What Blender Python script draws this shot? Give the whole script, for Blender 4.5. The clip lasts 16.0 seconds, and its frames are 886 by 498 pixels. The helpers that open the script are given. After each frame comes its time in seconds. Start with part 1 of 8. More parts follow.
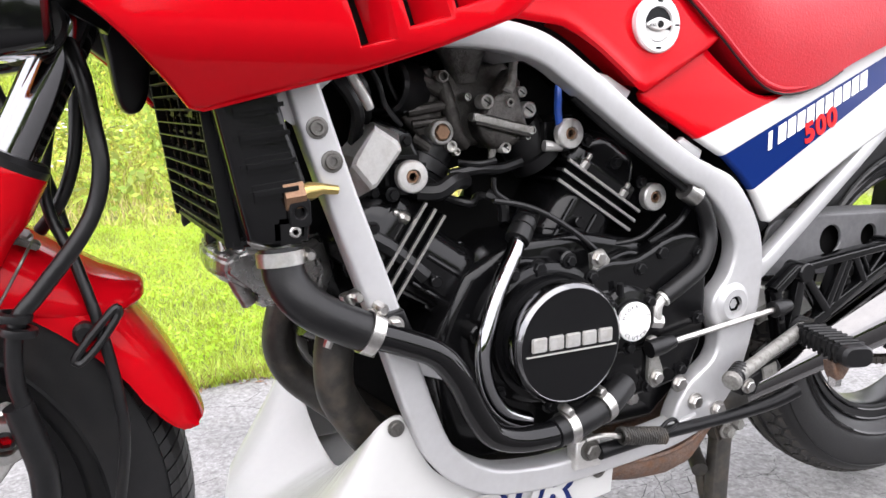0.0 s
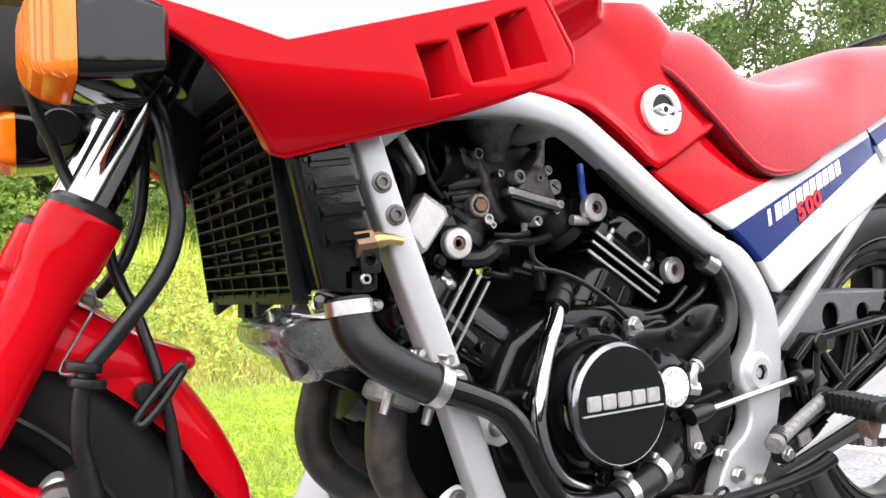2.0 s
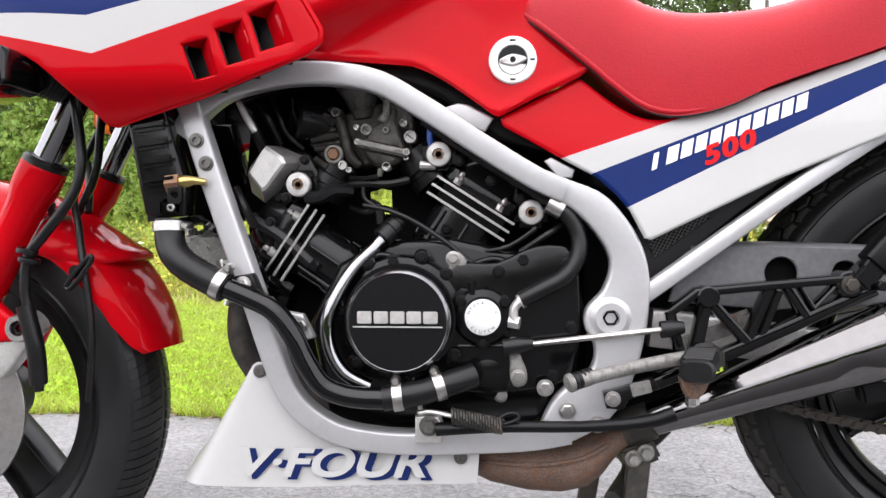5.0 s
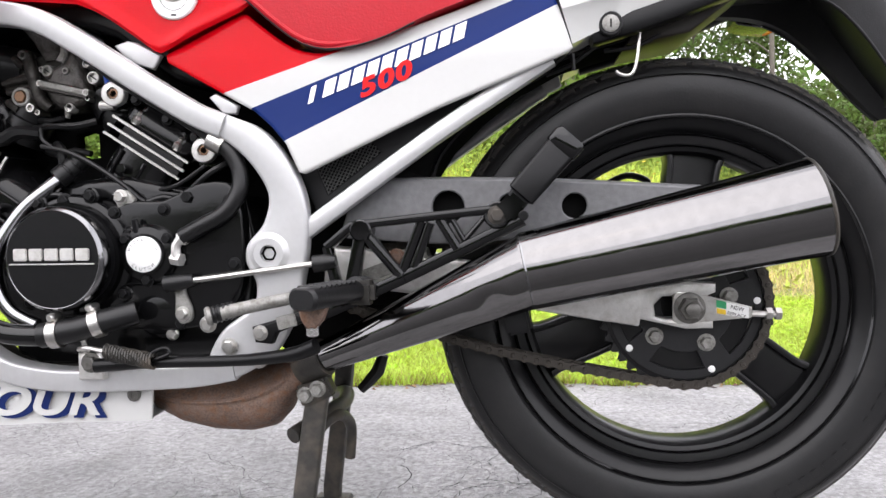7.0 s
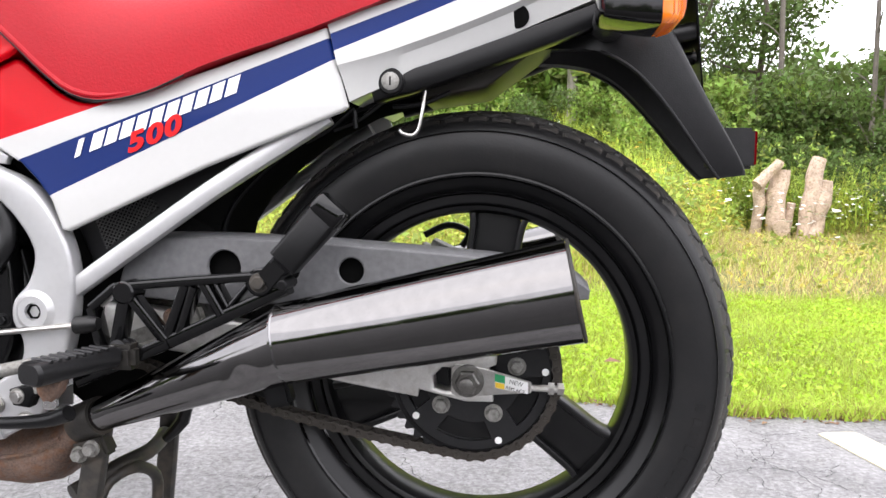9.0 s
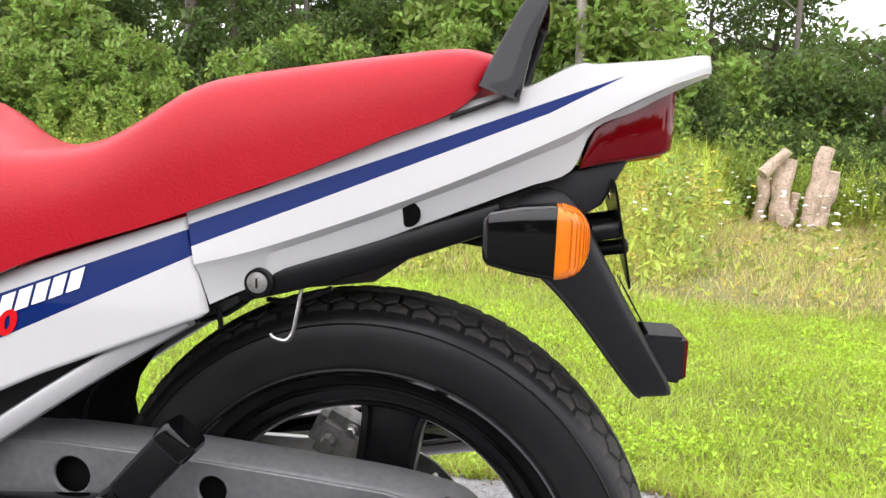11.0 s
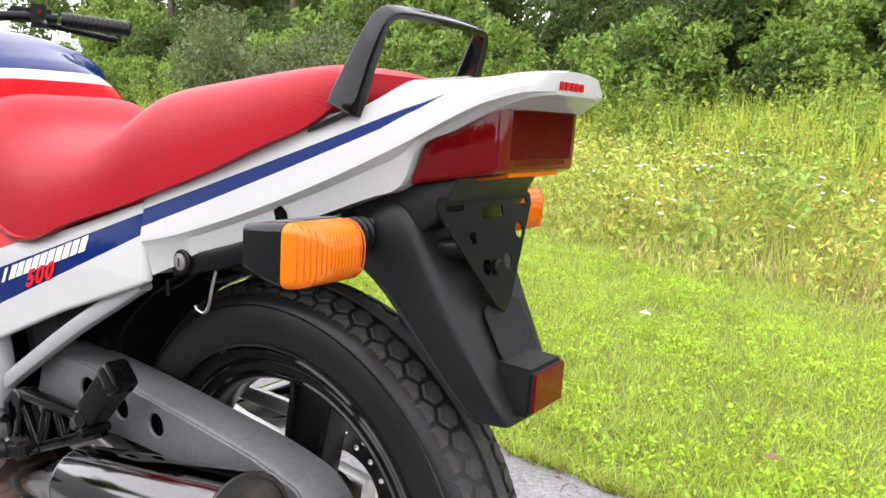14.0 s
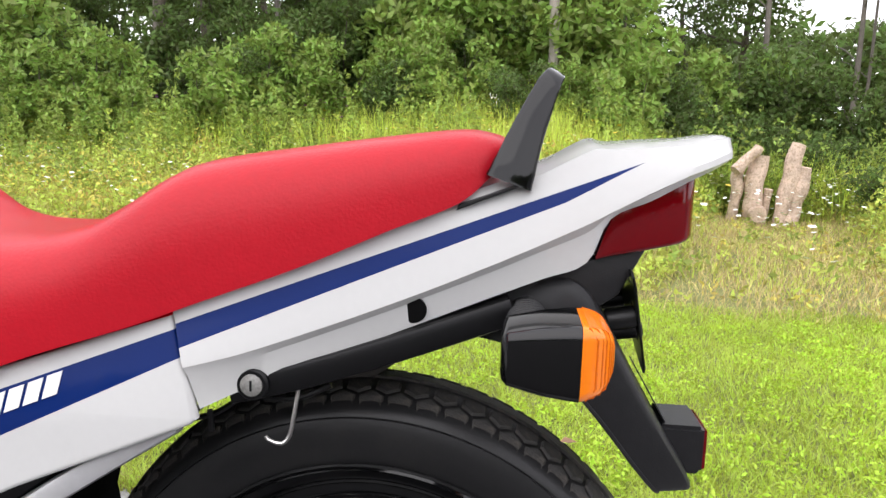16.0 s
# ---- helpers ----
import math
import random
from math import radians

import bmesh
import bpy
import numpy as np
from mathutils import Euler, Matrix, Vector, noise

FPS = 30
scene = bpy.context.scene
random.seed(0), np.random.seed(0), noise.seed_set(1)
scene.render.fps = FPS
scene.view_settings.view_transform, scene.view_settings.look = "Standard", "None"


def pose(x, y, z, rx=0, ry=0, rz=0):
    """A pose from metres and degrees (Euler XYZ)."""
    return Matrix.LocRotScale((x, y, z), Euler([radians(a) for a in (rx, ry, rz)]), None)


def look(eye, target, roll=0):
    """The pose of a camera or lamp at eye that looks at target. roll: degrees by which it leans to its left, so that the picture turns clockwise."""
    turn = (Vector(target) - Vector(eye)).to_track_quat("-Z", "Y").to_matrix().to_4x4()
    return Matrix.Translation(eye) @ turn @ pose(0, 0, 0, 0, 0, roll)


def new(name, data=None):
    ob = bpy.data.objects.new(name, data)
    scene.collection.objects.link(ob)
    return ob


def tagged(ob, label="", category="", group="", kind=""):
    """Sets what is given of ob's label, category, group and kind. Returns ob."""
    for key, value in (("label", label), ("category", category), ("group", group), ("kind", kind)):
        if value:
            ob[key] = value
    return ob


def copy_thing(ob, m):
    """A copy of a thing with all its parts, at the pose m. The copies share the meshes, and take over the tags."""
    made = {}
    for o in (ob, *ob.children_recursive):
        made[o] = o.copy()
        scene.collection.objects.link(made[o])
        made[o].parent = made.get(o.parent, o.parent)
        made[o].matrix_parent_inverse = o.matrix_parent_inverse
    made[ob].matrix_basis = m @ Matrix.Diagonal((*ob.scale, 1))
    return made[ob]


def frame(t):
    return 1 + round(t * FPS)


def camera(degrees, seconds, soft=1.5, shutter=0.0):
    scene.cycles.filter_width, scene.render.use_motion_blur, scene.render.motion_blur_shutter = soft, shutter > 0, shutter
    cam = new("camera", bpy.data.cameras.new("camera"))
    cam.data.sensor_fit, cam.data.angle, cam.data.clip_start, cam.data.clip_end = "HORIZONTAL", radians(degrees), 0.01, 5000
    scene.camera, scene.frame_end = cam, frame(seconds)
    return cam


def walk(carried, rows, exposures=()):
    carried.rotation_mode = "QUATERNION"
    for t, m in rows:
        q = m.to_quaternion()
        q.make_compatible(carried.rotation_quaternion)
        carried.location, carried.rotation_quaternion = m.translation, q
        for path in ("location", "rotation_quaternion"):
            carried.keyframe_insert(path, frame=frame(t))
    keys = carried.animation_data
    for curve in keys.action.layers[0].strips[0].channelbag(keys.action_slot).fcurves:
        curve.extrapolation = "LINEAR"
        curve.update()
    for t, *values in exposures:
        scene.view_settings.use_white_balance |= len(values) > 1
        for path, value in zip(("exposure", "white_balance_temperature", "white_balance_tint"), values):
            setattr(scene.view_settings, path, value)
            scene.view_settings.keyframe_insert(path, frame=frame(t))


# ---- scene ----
cam = camera(61.38, 16.0)
PATH = [
    (0, (-0.8041, -0.8161, 0.6747), (0.0289, 0.9624, 0.2965), -0.58),
    (0.5, (-0.8803, -0.7777, 0.6191), (0.0852, 0.9629, 0.4237), -1.43),
    (1, (-0.9396, -0.7647, 0.5722), (0.1172, 0.9326, 0.5236), -2.68),
    (1.5, (-0.953, -0.761, 0.5508), (0.1355, 0.9164, 0.5894), -3.39),
    (2, (-0.9122, -0.7862, 0.5676), (0.086, 0.9449, 0.6515), -2.89),
    (2.5, (-0.8024, -0.8569, 0.5808), (-0.0503, 0.9938, 0.6767), -1.45),
    (3, (-0.6838, -0.9103, 0.5923), (-0.2638, 1.0434, 0.6758), -0.28),
    (3.2, (-0.6456, -0.9313, 0.5914), (-0.3667, 1.0477, 0.6672), 0.03),
    (5.3, (-0.1537, -1.1139, 0.528), (-0.3271, 0.8778, 0.4702), -0.32),
    (5.5, (-0.0937, -1.1078, 0.5217), (-0.2768, 0.8826, 0.4535), -0.45),
    (6, (0.0057, -1.0981, 0.5003), (-0.1958, 0.8901, 0.42), -0.57),
    (6.5, (0.0952, -1.092, 0.4877), (-0.125, 0.894, 0.4036), -0.73),
    (7, (0.204, -1.0636, 0.476), (-0.009, 0.9231, 0.3873), -0.94),
    (7.5, (0.2954, -1.0553, 0.4669), (0.0923, 0.9316, 0.3619), -0.95),
    (8, (0.3791, -1.0442, 0.4687), (0.1805, 0.9417, 0.3384), -0.62),
    (8.5, (0.4396, -1.0223, 0.5292), (0.2159, 0.9592, 0.3763), -0.08),
    (9, (0.4827, -0.9857, 0.5852), (0.2413, 0.993, 0.4222), 0.55),
    (9.5, (0.5364, -0.9514, 0.6504), (0.3066, 1.028, 0.4795), 1.14),
    (10, (0.5543, -0.9225, 0.7355), (0.3583, 1.0586, 0.5439), 1.84),
    (10.2, (0.5576, -0.9063, 0.7627), (0.3725, 1.0749, 0.561), 1.98),
    (12.3, (0.8291, -0.7087, 0.9206), (0.1471, 1.128, 0.5189), 3.31),
    (12.5, (0.8989, -0.7022, 0.9223), (0.1162, 1.0941, 0.5213), 3.30),
    (13, (1.0439, -0.6751, 0.9115), (0.0467, 1.0149, 0.5247), 3.48),
    (13.5, (1.081, -0.6558, 0.9034), (-0.0268, 0.9666, 0.5281), 3.85),
    (14, (1.0659, -0.6601, 0.9085), (-0.0528, 0.9566, 0.5413), 4.01),
    (14.5, (0.979, -0.6971, 0.9156), (-0.0348, 0.9876, 0.5497), 4.13),
    (15, (0.8467, -0.7196, 0.9333), (0.0503, 1.0803, 0.5784), 3.98),
    (15.5, (0.7025, -0.7394, 0.9348), (0.2337, 1.1781, 0.6134), 3.32),
    (16, (0.5476, -0.7657, 0.9368), (0.3627, 1.205, 0.6502), 1.91),
]
walk(cam, [(t, look(eye, target, roll)) for t, eye, target, roll in PATH],
     exposures=[(0, 0.62), (1.5, 0.68), (3, 0.5), (5.5, 0.26), (7.5, 0.46), (9, 0.42), (10.2, 0.14), (12.5, 0.14), (14.2, 0.22), (16, 0.04)])

# world and light: a bright overcast summer day
world = bpy.data.worlds.new("sky")
scene.world = world
world.use_nodes = True
wn, wl = world.node_tree.nodes, world.node_tree.links
sky = wn.new("ShaderNodeTexSky")
sky.sky_type = "NISHITA"
sky.sun_disc = False
sky.sun_elevation = radians(52)
sky.sun_rotation = radians(200)
sky.dust_density = 3.0
cloud = wn.new("ShaderNodeTexNoise")
cloud.inputs["Scale"].default_value = 2.2
cloud.inputs["Detail"].default_value = 5
veil = wn.new("ShaderNodeMapRange")
veil.inputs["From Min"].default_value, veil.inputs["From Max"].default_value = 0.3, 0.7
veil.inputs["To Min"].default_value, veil.inputs["To Max"].default_value = 0.82, 1.0
wmix = wn.new("ShaderNodeMix")
wmix.data_type = "RGBA"
wmix.inputs[7].default_value = (16.2, 15.9, 17.0, 1)
wl.new(cloud.outputs["Fac"], veil.inputs["Value"])
wl.new(veil.outputs["Result"], wmix.inputs[0])
wl.new(sky.outputs[0], wmix.inputs[6])
wl.new(wmix.outputs[2], wn["Background"].inputs[0])
wn["Background"].inputs[1].default_value = 0.15
sun = new("sun", bpy.data.lights.new("sun", "SUN"))
sun.data.energy, sun.data.angle, sun.data.color = 1.3, radians(80), (1.0, 0.96, 0.94)
sun.matrix_world = look((0, 0, 10), (1.5, 4.0, 3.4))


# materials
def mat(name, col, rough=0.5, metal=0.0, var=0.12, vs=9.0, bump=0.0, bs=220.0, coat=0.0, dirt=None, dirt_amt=0.0, spec=0.5, isl=0.0, trans=0.0):
    m = bpy.data.materials.new(name)
    m.use_nodes = True
    n, l = m.node_tree.nodes, m.node_tree.links
    b = n["Principled BSDF"]
    b.inputs["Roughness"].default_value, b.inputs["Metallic"].default_value = rough, metal
    b.inputs["Coat Weight"].default_value, b.inputs["Coat Roughness"].default_value = coat, 0.04
    b.inputs["Specular IOR Level"].default_value = spec
    b.inputs["Transmission Weight"].default_value = trans
    tc = n.new("ShaderNodeTexCoord")
    big = n.new("ShaderNodeTexNoise")
    big.inputs["Scale"].default_value, big.inputs["Detail"].default_value = vs, 6
    small = n.new("ShaderNodeTexNoise")
    small.inputs["Scale"].default_value, small.inputs["Detail"].default_value = vs * 14, 3
    l.new(tc.outputs["Object"], big.inputs["Vector"]), l.new(tc.outputs["Object"], small.inputs["Vector"])
    add = n.new("ShaderNodeMath")
    add.operation = "ADD"
    l.new(big.outputs["Fac"], add.inputs[0]), l.new(small.outputs["Fac"], add.inputs[1])
    rng = n.new("ShaderNodeMapRange")
    rng.inputs["From Min"].default_value, rng.inputs["From Max"].default_value = 0.6, 1.4
    rng.inputs["To Min"].default_value, rng.inputs["To Max"].default_value = 1 - var, 1 + var
    l.new(add.outputs[0], rng.inputs["Value"])
    mul = n.new("ShaderNodeVectorMath")
    mul.operation = "SCALE"
    mul.inputs[0].default_value = col[:3]
    l.new(rng.outputs["Result"], mul.inputs["Scale"])
    out = mul.outputs[0]
    if isl:
        geo = n.new("ShaderNodeNewGeometry")
        hsv = n.new("ShaderNodeHueSaturation")
        r2 = n.new("ShaderNodeMapRange")
        r2.inputs["To Min"].default_value, r2.inputs["To Max"].default_value = 1 - isl, 1 + isl
        r3 = n.new("ShaderNodeMapRange")
        r3.inputs["To Min"].default_value, r3.inputs["To Max"].default_value = 0.5 - isl * 0.06, 0.5 + isl * 0.03
        l.new(geo.outputs["Random Per Island"], r2.inputs["Value"]), l.new(geo.outputs["Random Per Island"], r3.inputs["Value"])
        l.new(r2.outputs["Result"], hsv.inputs["Value"]), l.new(r3.outputs["Result"], hsv.inputs["Hue"])
        l.new(out, hsv.inputs["Color"])
        out = hsv.outputs[0]
    if dirt:
        dn = n.new("ShaderNodeTexNoise")
        dn.inputs["Scale"].default_value, dn.inputs["Detail"].default_value = vs * 3.3, 8
        l.new(tc.outputs["Object"], dn.inputs["Vector"])
        dr = n.new("ShaderNodeMapRange")
        dr.inputs["From Min"].default_value, dr.inputs["From Max"].default_value = 0.48, 0.72
        dr.inputs["To Max"].default_value = dirt_amt
        l.new(dn.outputs["Fac"], dr.inputs["Value"])
        mx = n.new("ShaderNodeMix")
        mx.data_type = "RGBA"
        mx.inputs[7].default_value = (*dirt, 1)
        l.new(dr.outputs["Result"], mx.inputs[0]), l.new(out, mx.inputs[6])
        out = mx.outputs[2]
        ra = n.new("ShaderNodeMath")
        ra.operation = "MULTIPLY_ADD"
        ra.inputs[1].default_value, ra.inputs[2].default_value = 0.35, rough
        l.new(dr.outputs["Result"], ra.inputs[0]), l.new(ra.outputs[0], b.inputs["Roughness"])
    l.new(out, b.inputs["Base Color"])
    if bump:
        bn = n.new("ShaderNodeTexNoise")
        bn.inputs["Scale"].default_value, bn.inputs["Detail"].default_value = bs, 4
        l.new(tc.outputs["Object"], bn.inputs["Vector"])
        bp = n.new("ShaderNodeBump")
        bp.inputs["Strength"].default_value, bp.inputs["Distance"].default_value = bump, 0.002
        l.new(bn.outputs["Fac"], bp.inputs["Height"]), l.new(bp.outputs["Normal"], b.inputs["Normal"])
    return m


def striped(name, base, bands, rough=0.07, coat=0.0):
    """Paint with flat colour bands: each band is (colour, rows of (slope, offset)); it lies where z exceeds slope * x + offset for all its rows."""
    m = mat(name, base, rough, coat=coat, var=0.02, spec=0.1)
    n, l = m.node_tree.nodes, m.node_tree.links
    b = n["Principled BSDF"]
    tc = n.new("ShaderNodeTexCoord")
    sep = n.new("ShaderNodeSeparateXYZ")
    l.new(tc.outputs["Object"], sep.inputs[0])
    out = b.inputs["Base Color"].links[0].from_socket
    for col, rows in bands:
        fac = None
        for slope, off, way in rows:
            ma = n.new("ShaderNodeMath")
            ma.operation = "MULTIPLY_ADD"
            ma.inputs[1].default_value, ma.inputs[2].default_value = -slope, -off
            l.new(sep.outputs["X"], ma.inputs[0])
            s = n.new("ShaderNodeMath")
            s.operation = "ADD"
            l.new(ma.outputs[0], s.inputs[0]), l.new(sep.outputs["Z"], s.inputs[1])
            g = n.new("ShaderNodeMath")
            g.operation = "GREATER_THAN" if way > 0 else "LESS_THAN"
            g.inputs[1].default_value = 0
            l.new(s.outputs[0], g.inputs[0])
            if fac is None:
                fac = g.outputs[0]
            else:
                a = n.new("ShaderNodeMath")
                a.operation = "MULTIPLY"
                l.new(fac, a.inputs[0]), l.new(g.outputs[0], a.inputs[1])
                fac = a.outputs[0]
        mx = n.new("ShaderNodeMix")
        mx.data_type = "RGBA"
        mx.inputs[7].default_value = (*col, 1)
        l.new(fac, mx.inputs[0]), l.new(out, mx.inputs[6])
        out = mx.outputs[2]
    l.new(out, b.inputs["Base Color"])
    return m


RED, WHITE, NAVY = (0.47, 0.002, 0.007), (0.50, 0.50, 0.49), (0.006, 0.019, 0.11)
red_paint = mat("red_paint", RED, 0.07, var=0.03, spec=0.1)
white_paint = mat("white_paint", WHITE, 0.2, var=0.02)
fairing_paint = striped("fairing_paint", RED, [(WHITE, [(-0.22, 0.5934, 1), (0.308, 0.9788, 1)]), (NAVY, [(-0.073, 0.7455, 1), (0.232, 0.970, 1)])])
tank_paint = striped("tank_paint", RED, [(WHITE, [(0.2, 0.946, 1)]), (NAVY, [(0.2, 0.966, 1)])])
panel_paint = striped("panel_paint", WHITE, [(NAVY, [(0.387, 0.664, -1), (0.479, 0.613, 1)]), (RED, [(0.335, 0.690, 1)])])
tail_paint = striped("tail_paint", WHITE, [(NAVY, [(0.385, 0.669, -1), (0.42, 0.637, 1), (0.55, 0.560, 1)])])
seat_vinyl = mat("seat_vinyl", (0.385, 0.005, 0.014), 0.36, var=0.08, bump=0.22, bs=320, spec=0.25)
frame_paint = mat("frame_paint", (0.50, 0.50, 0.505), 0.32, 0.4, var=0.05, bump=0.05, dirt=(0.3, 0.28, 0.25), dirt_amt=0.12)
rim_metal = mat("rim_metal", (0.20, 0.20, 0.205), 0.16, 1.0, var=0.06)
engine_black = mat("engine_black", (0.0038, 0.0038, 0.0042), 0.13, spec=0.3, var=0.3, bump=0.05, bs=420, dirt=(0.012, 0.011, 0.009), dirt_amt=0.1)
gloss_black = mat("gloss_black", (0.003, 0.003, 0.0033), 0.07, var=0.2, spec=0.4)
satin_black = mat("satin_black", (0.005, 0.005, 0.0055), 0.3, var=0.2, bump=0.08, bs=500, spec=0.22)
# black without any reflection, for dull parts and as painted shade in gaps
deep_black = mat("dull_shade_black", (0.007, 0.007, 0.007), 0.9, var=0.2, spec=0.0)
matt_plastic = mat("matt_plastic", (0.012, 0.012, 0.013), 0.42, var=0.2, bump=0.18, bs=700, spec=0.3)
guard_plastic = mat("guard_plastic", (0.125, 0.125, 0.129), 0.42, var=0.25, bump=0.15, bs=500, spec=0.45)
rubber = mat("rubber", (0.007, 0.007, 0.0075), 0.33, var=0.25, bump=0.12, bs=300, dirt=(0.03, 0.028, 0.026), dirt_amt=0.15, spec=0.32)
tyre_rubber = mat("tyre_rubber", (0.011, 0.011, 0.0115), 0.38, var=0.2, bump=0.1, bs=300, dirt=(0.025, 0.023, 0.021), dirt_amt=0.2, spec=0.3)
tread_rubber = mat("tread_rubber", (0.024, 0.023, 0.0215), 0.7, var=0.4, vs=30, bump=0.3, bs=400, dirt=(0.11, 0.09, 0.075), dirt_amt=0.4)
wheel_black = mat("wheel_black", (0.005, 0.005, 0.0055), 0.28, var=0.2, bump=0.05, bs=400, dirt=(0.02, 0.019, 0.018), dirt_amt=0.15, spec=0.3)
black_chrome = mat("black_chrome", (0.18, 0.176, 0.176), 0.09, 1.0, var=0.08, vs=5)
fork_chrome = mat("fork_chrome", (0.30, 0.30, 0.31), 0.07, 1.0, var=0.05)
steel = mat("steel", (0.55, 0.54, 0.52), 0.3, 1.0, var=0.15, vs=30, dirt=(0.2, 0.15, 0.1), dirt_amt=0.3)
dull_steel = mat("dull_steel", (0.16, 0.155, 0.145), 0.4, 0.85, var=0.2, vs=40, dirt=(0.06, 0.05, 0.04), dirt_amt=0.4)
alloy = mat("alloy", (0.62, 0.61, 0.59), 0.38, 0.7, var=0.1, vs=25, bump=0.12, bs=350, dirt=(0.25, 0.22, 0.18), dirt_amt=0.3)
polished = mat("polished_alloy", (0.55, 0.54, 0.53), 0.2, 0.95, var=0.12, vs=14, dirt=(0.2, 0.18, 0.15), dirt_amt=0.25)
dull_alloy = mat("dull_alloy", (0.27, 0.265, 0.25), 0.55, 0.6, var=0.3, vs=30, bump=0.3, bs=350, dirt=(0.09, 0.08, 0.065), dirt_amt=0.6)
rusty = mat("rusty_steel", (0.15, 0.10, 0.078), 0.6, 0.4, var=0.6, vs=28, bump=0.4, bs=220, dirt=(0.22, 0.10, 0.045), dirt_amt=0.6)
brass = mat("brass", (0.55, 0.42, 0.16), 0.35, 1.0, var=0.2, vs=60)
bronze = mat("bronze", (0.22, 0.13, 0.08), 0.5, 0.7, var=0.25, vs=40)
header_black = mat("header_black", (0.03, 0.028, 0.025), 0.45, 0.3, var=0.35, bump=0.2, dirt=(0.13, 0.105, 0.08), dirt_amt=0.6)
lamp_red = mat("lamp_red", (0.12, 0.0006, 0.003), 0.06, var=0.05, spec=0.42)
lamp_amber = mat("lamp_amber", (0.80, 0.19, 0.004), 0.15, var=0.08, spec=0.5, bump=0.05, bs=200)
lamp_rib = mat("lamp_rib", (0.62, 0.12, 0.003), 0.2, var=0.08, spec=0.5)
decal_white = mat("decal_white", (0.8, 0.8, 0.79), 0.35, var=0.02)
decal_red = mat("decal_red", (0.5, 0.004, 0.006), 0.3, var=0.02, spec=0.12)
decal_navy = mat("decal_navy", (0.008, 0.018, 0.09), 0.3, var=0.02, spec=0.2)
decal_black = mat("decal_black", (0.006, 0.006, 0.006), 0.4, var=0.02, spec=0.2)
decal_green = mat("decal_green", (0.03, 0.3, 0.12), 0.4, var=0.02)
blue_hose = mat("blue_hose", (0.02, 0.08, 0.4), 0.35, var=0.1)


# mesh helpers
def spl(pts, per=6, closed=False):
    """A smooth curve through the points."""
    p = [Vector(v) for v in pts]
    n, out = len(p), []
    for i in range(n if closed else n - 1):
        a, b, c, d = (p[(i + k) % n] if closed else p[min(max(i + k, 0), n - 1)] for k in (-1, 0, 1, 2))
        for s in range(per):
            t = s / per
            out.append(0.5 * ((2 * b) + (c - a) * t + (2 * a - 5 * b + 4 * c - d) * t * t + (3 * b - a - 3 * c + d) * t ** 3))
    if not closed:
        out.append(p[-1])
    return out


def part(name, bm, material, parent=None, label="", sharp=35, at=None):
    me = bpy.data.meshes.new(name)
    bmesh.ops.recalc_face_normals(bm, faces=bm.faces)
    bm.to_mesh(me)
    bm.free()
    return part_of(name, me, material, parent, label, sharp, at)


def part_of(name, me, material, parent=None, label="", sharp=35, at=None):
    for m in material if isinstance(material, (list, tuple)) else [material]:
        me.materials.append(m)
    if sharp:
        me.polygons.foreach_set("use_smooth", [True] * len(me.polygons))
        me.set_sharp_from_angle(angle=radians(sharp))
    ob = new(name, me)
    if at is not None:
        ob.matrix_basis = at
    if parent:
        ob.parent = parent
    if label:
        tagged(ob, label)
    return ob


def loft(rings, closed=True, caps=True, bm=None):
    bm = bm or bmesh.new()
    vs = [[bm.verts.new(p) for p in r] for r in rings]
    for a, b in zip(vs, vs[1:]):
        n = len(a)
        for i in range(n if closed else n - 1):
            j = (i + 1) % n
            bm.faces.new((a[i], a[j], b[j], b[i]))
    if caps:
        bm.faces.new(vs[0])
        bm.faces.new(vs[-1][::-1])
    return bm


def tube(pts, r, n=12, smooth=0, section=None, bm=None, caps=True, up=None):
    """A bar along the points: round of radius r (a number or one per point), or with the section's (u, v) outline."""
    if smooth:
        rr = r
        pts2 = spl(pts, smooth)
        if isinstance(r, (list, tuple)):
            k = len(pts)
            rr = [r[min(int(i / smooth), k - 1)] + (r[min(int(i / smooth) + 1, k - 1)] - r[min(int(i / smooth), k - 1)]) * ((i % smooth) / smooth) for i in range(len(pts2))]
        pts, r = pts2, rr
    pts = [Vector(p) for p in pts]
    rad = list(r) if isinstance(r, (list, tuple)) else [r] * len(pts)
    rings, side = [], None
    for i, p in enumerate(pts):
        d = (pts[min(i + 1, len(pts) - 1)] - pts[max(i - 1, 0)]).normalized()
        if side is None:
            ref = Vector(up) if up else (Vector((0, 1, 0)) if abs(d.y) < 0.9 else Vector((0, 0, 1)))
            side = ref
        side = (side - side.dot(d) * d).normalized()
        other = d.cross(side)
        if section:
            rings.append([p + side * u * rad[i] + other * v * rad[i] for u, v in section])
        else:
            rings.append([p + (side * math.cos(a) + other * math.sin(a)) * rad[i] for a in (2 * math.pi * k / n for k in range(n))])
    return loft(rings, caps=caps, bm=bm)


def rrect(w, h, c, k=3):
    """A rounded rectangle's outline, w by h, corner c."""
    out = []
    for cx, cy, a0 in ((w / 2 - c, h / 2 - c, 0), (-w / 2 + c, h / 2 - c, 90), (-w / 2 + c, -h / 2 + c, 180), (w / 2 - c, -h / 2 + c, 270)):
        out += [(cx + c * math.cos(radians(a0 + 90 * i / k)), cy + c * math.sin(radians(a0 + 90 * i / k))) for i in range(k + 1)]
    return out


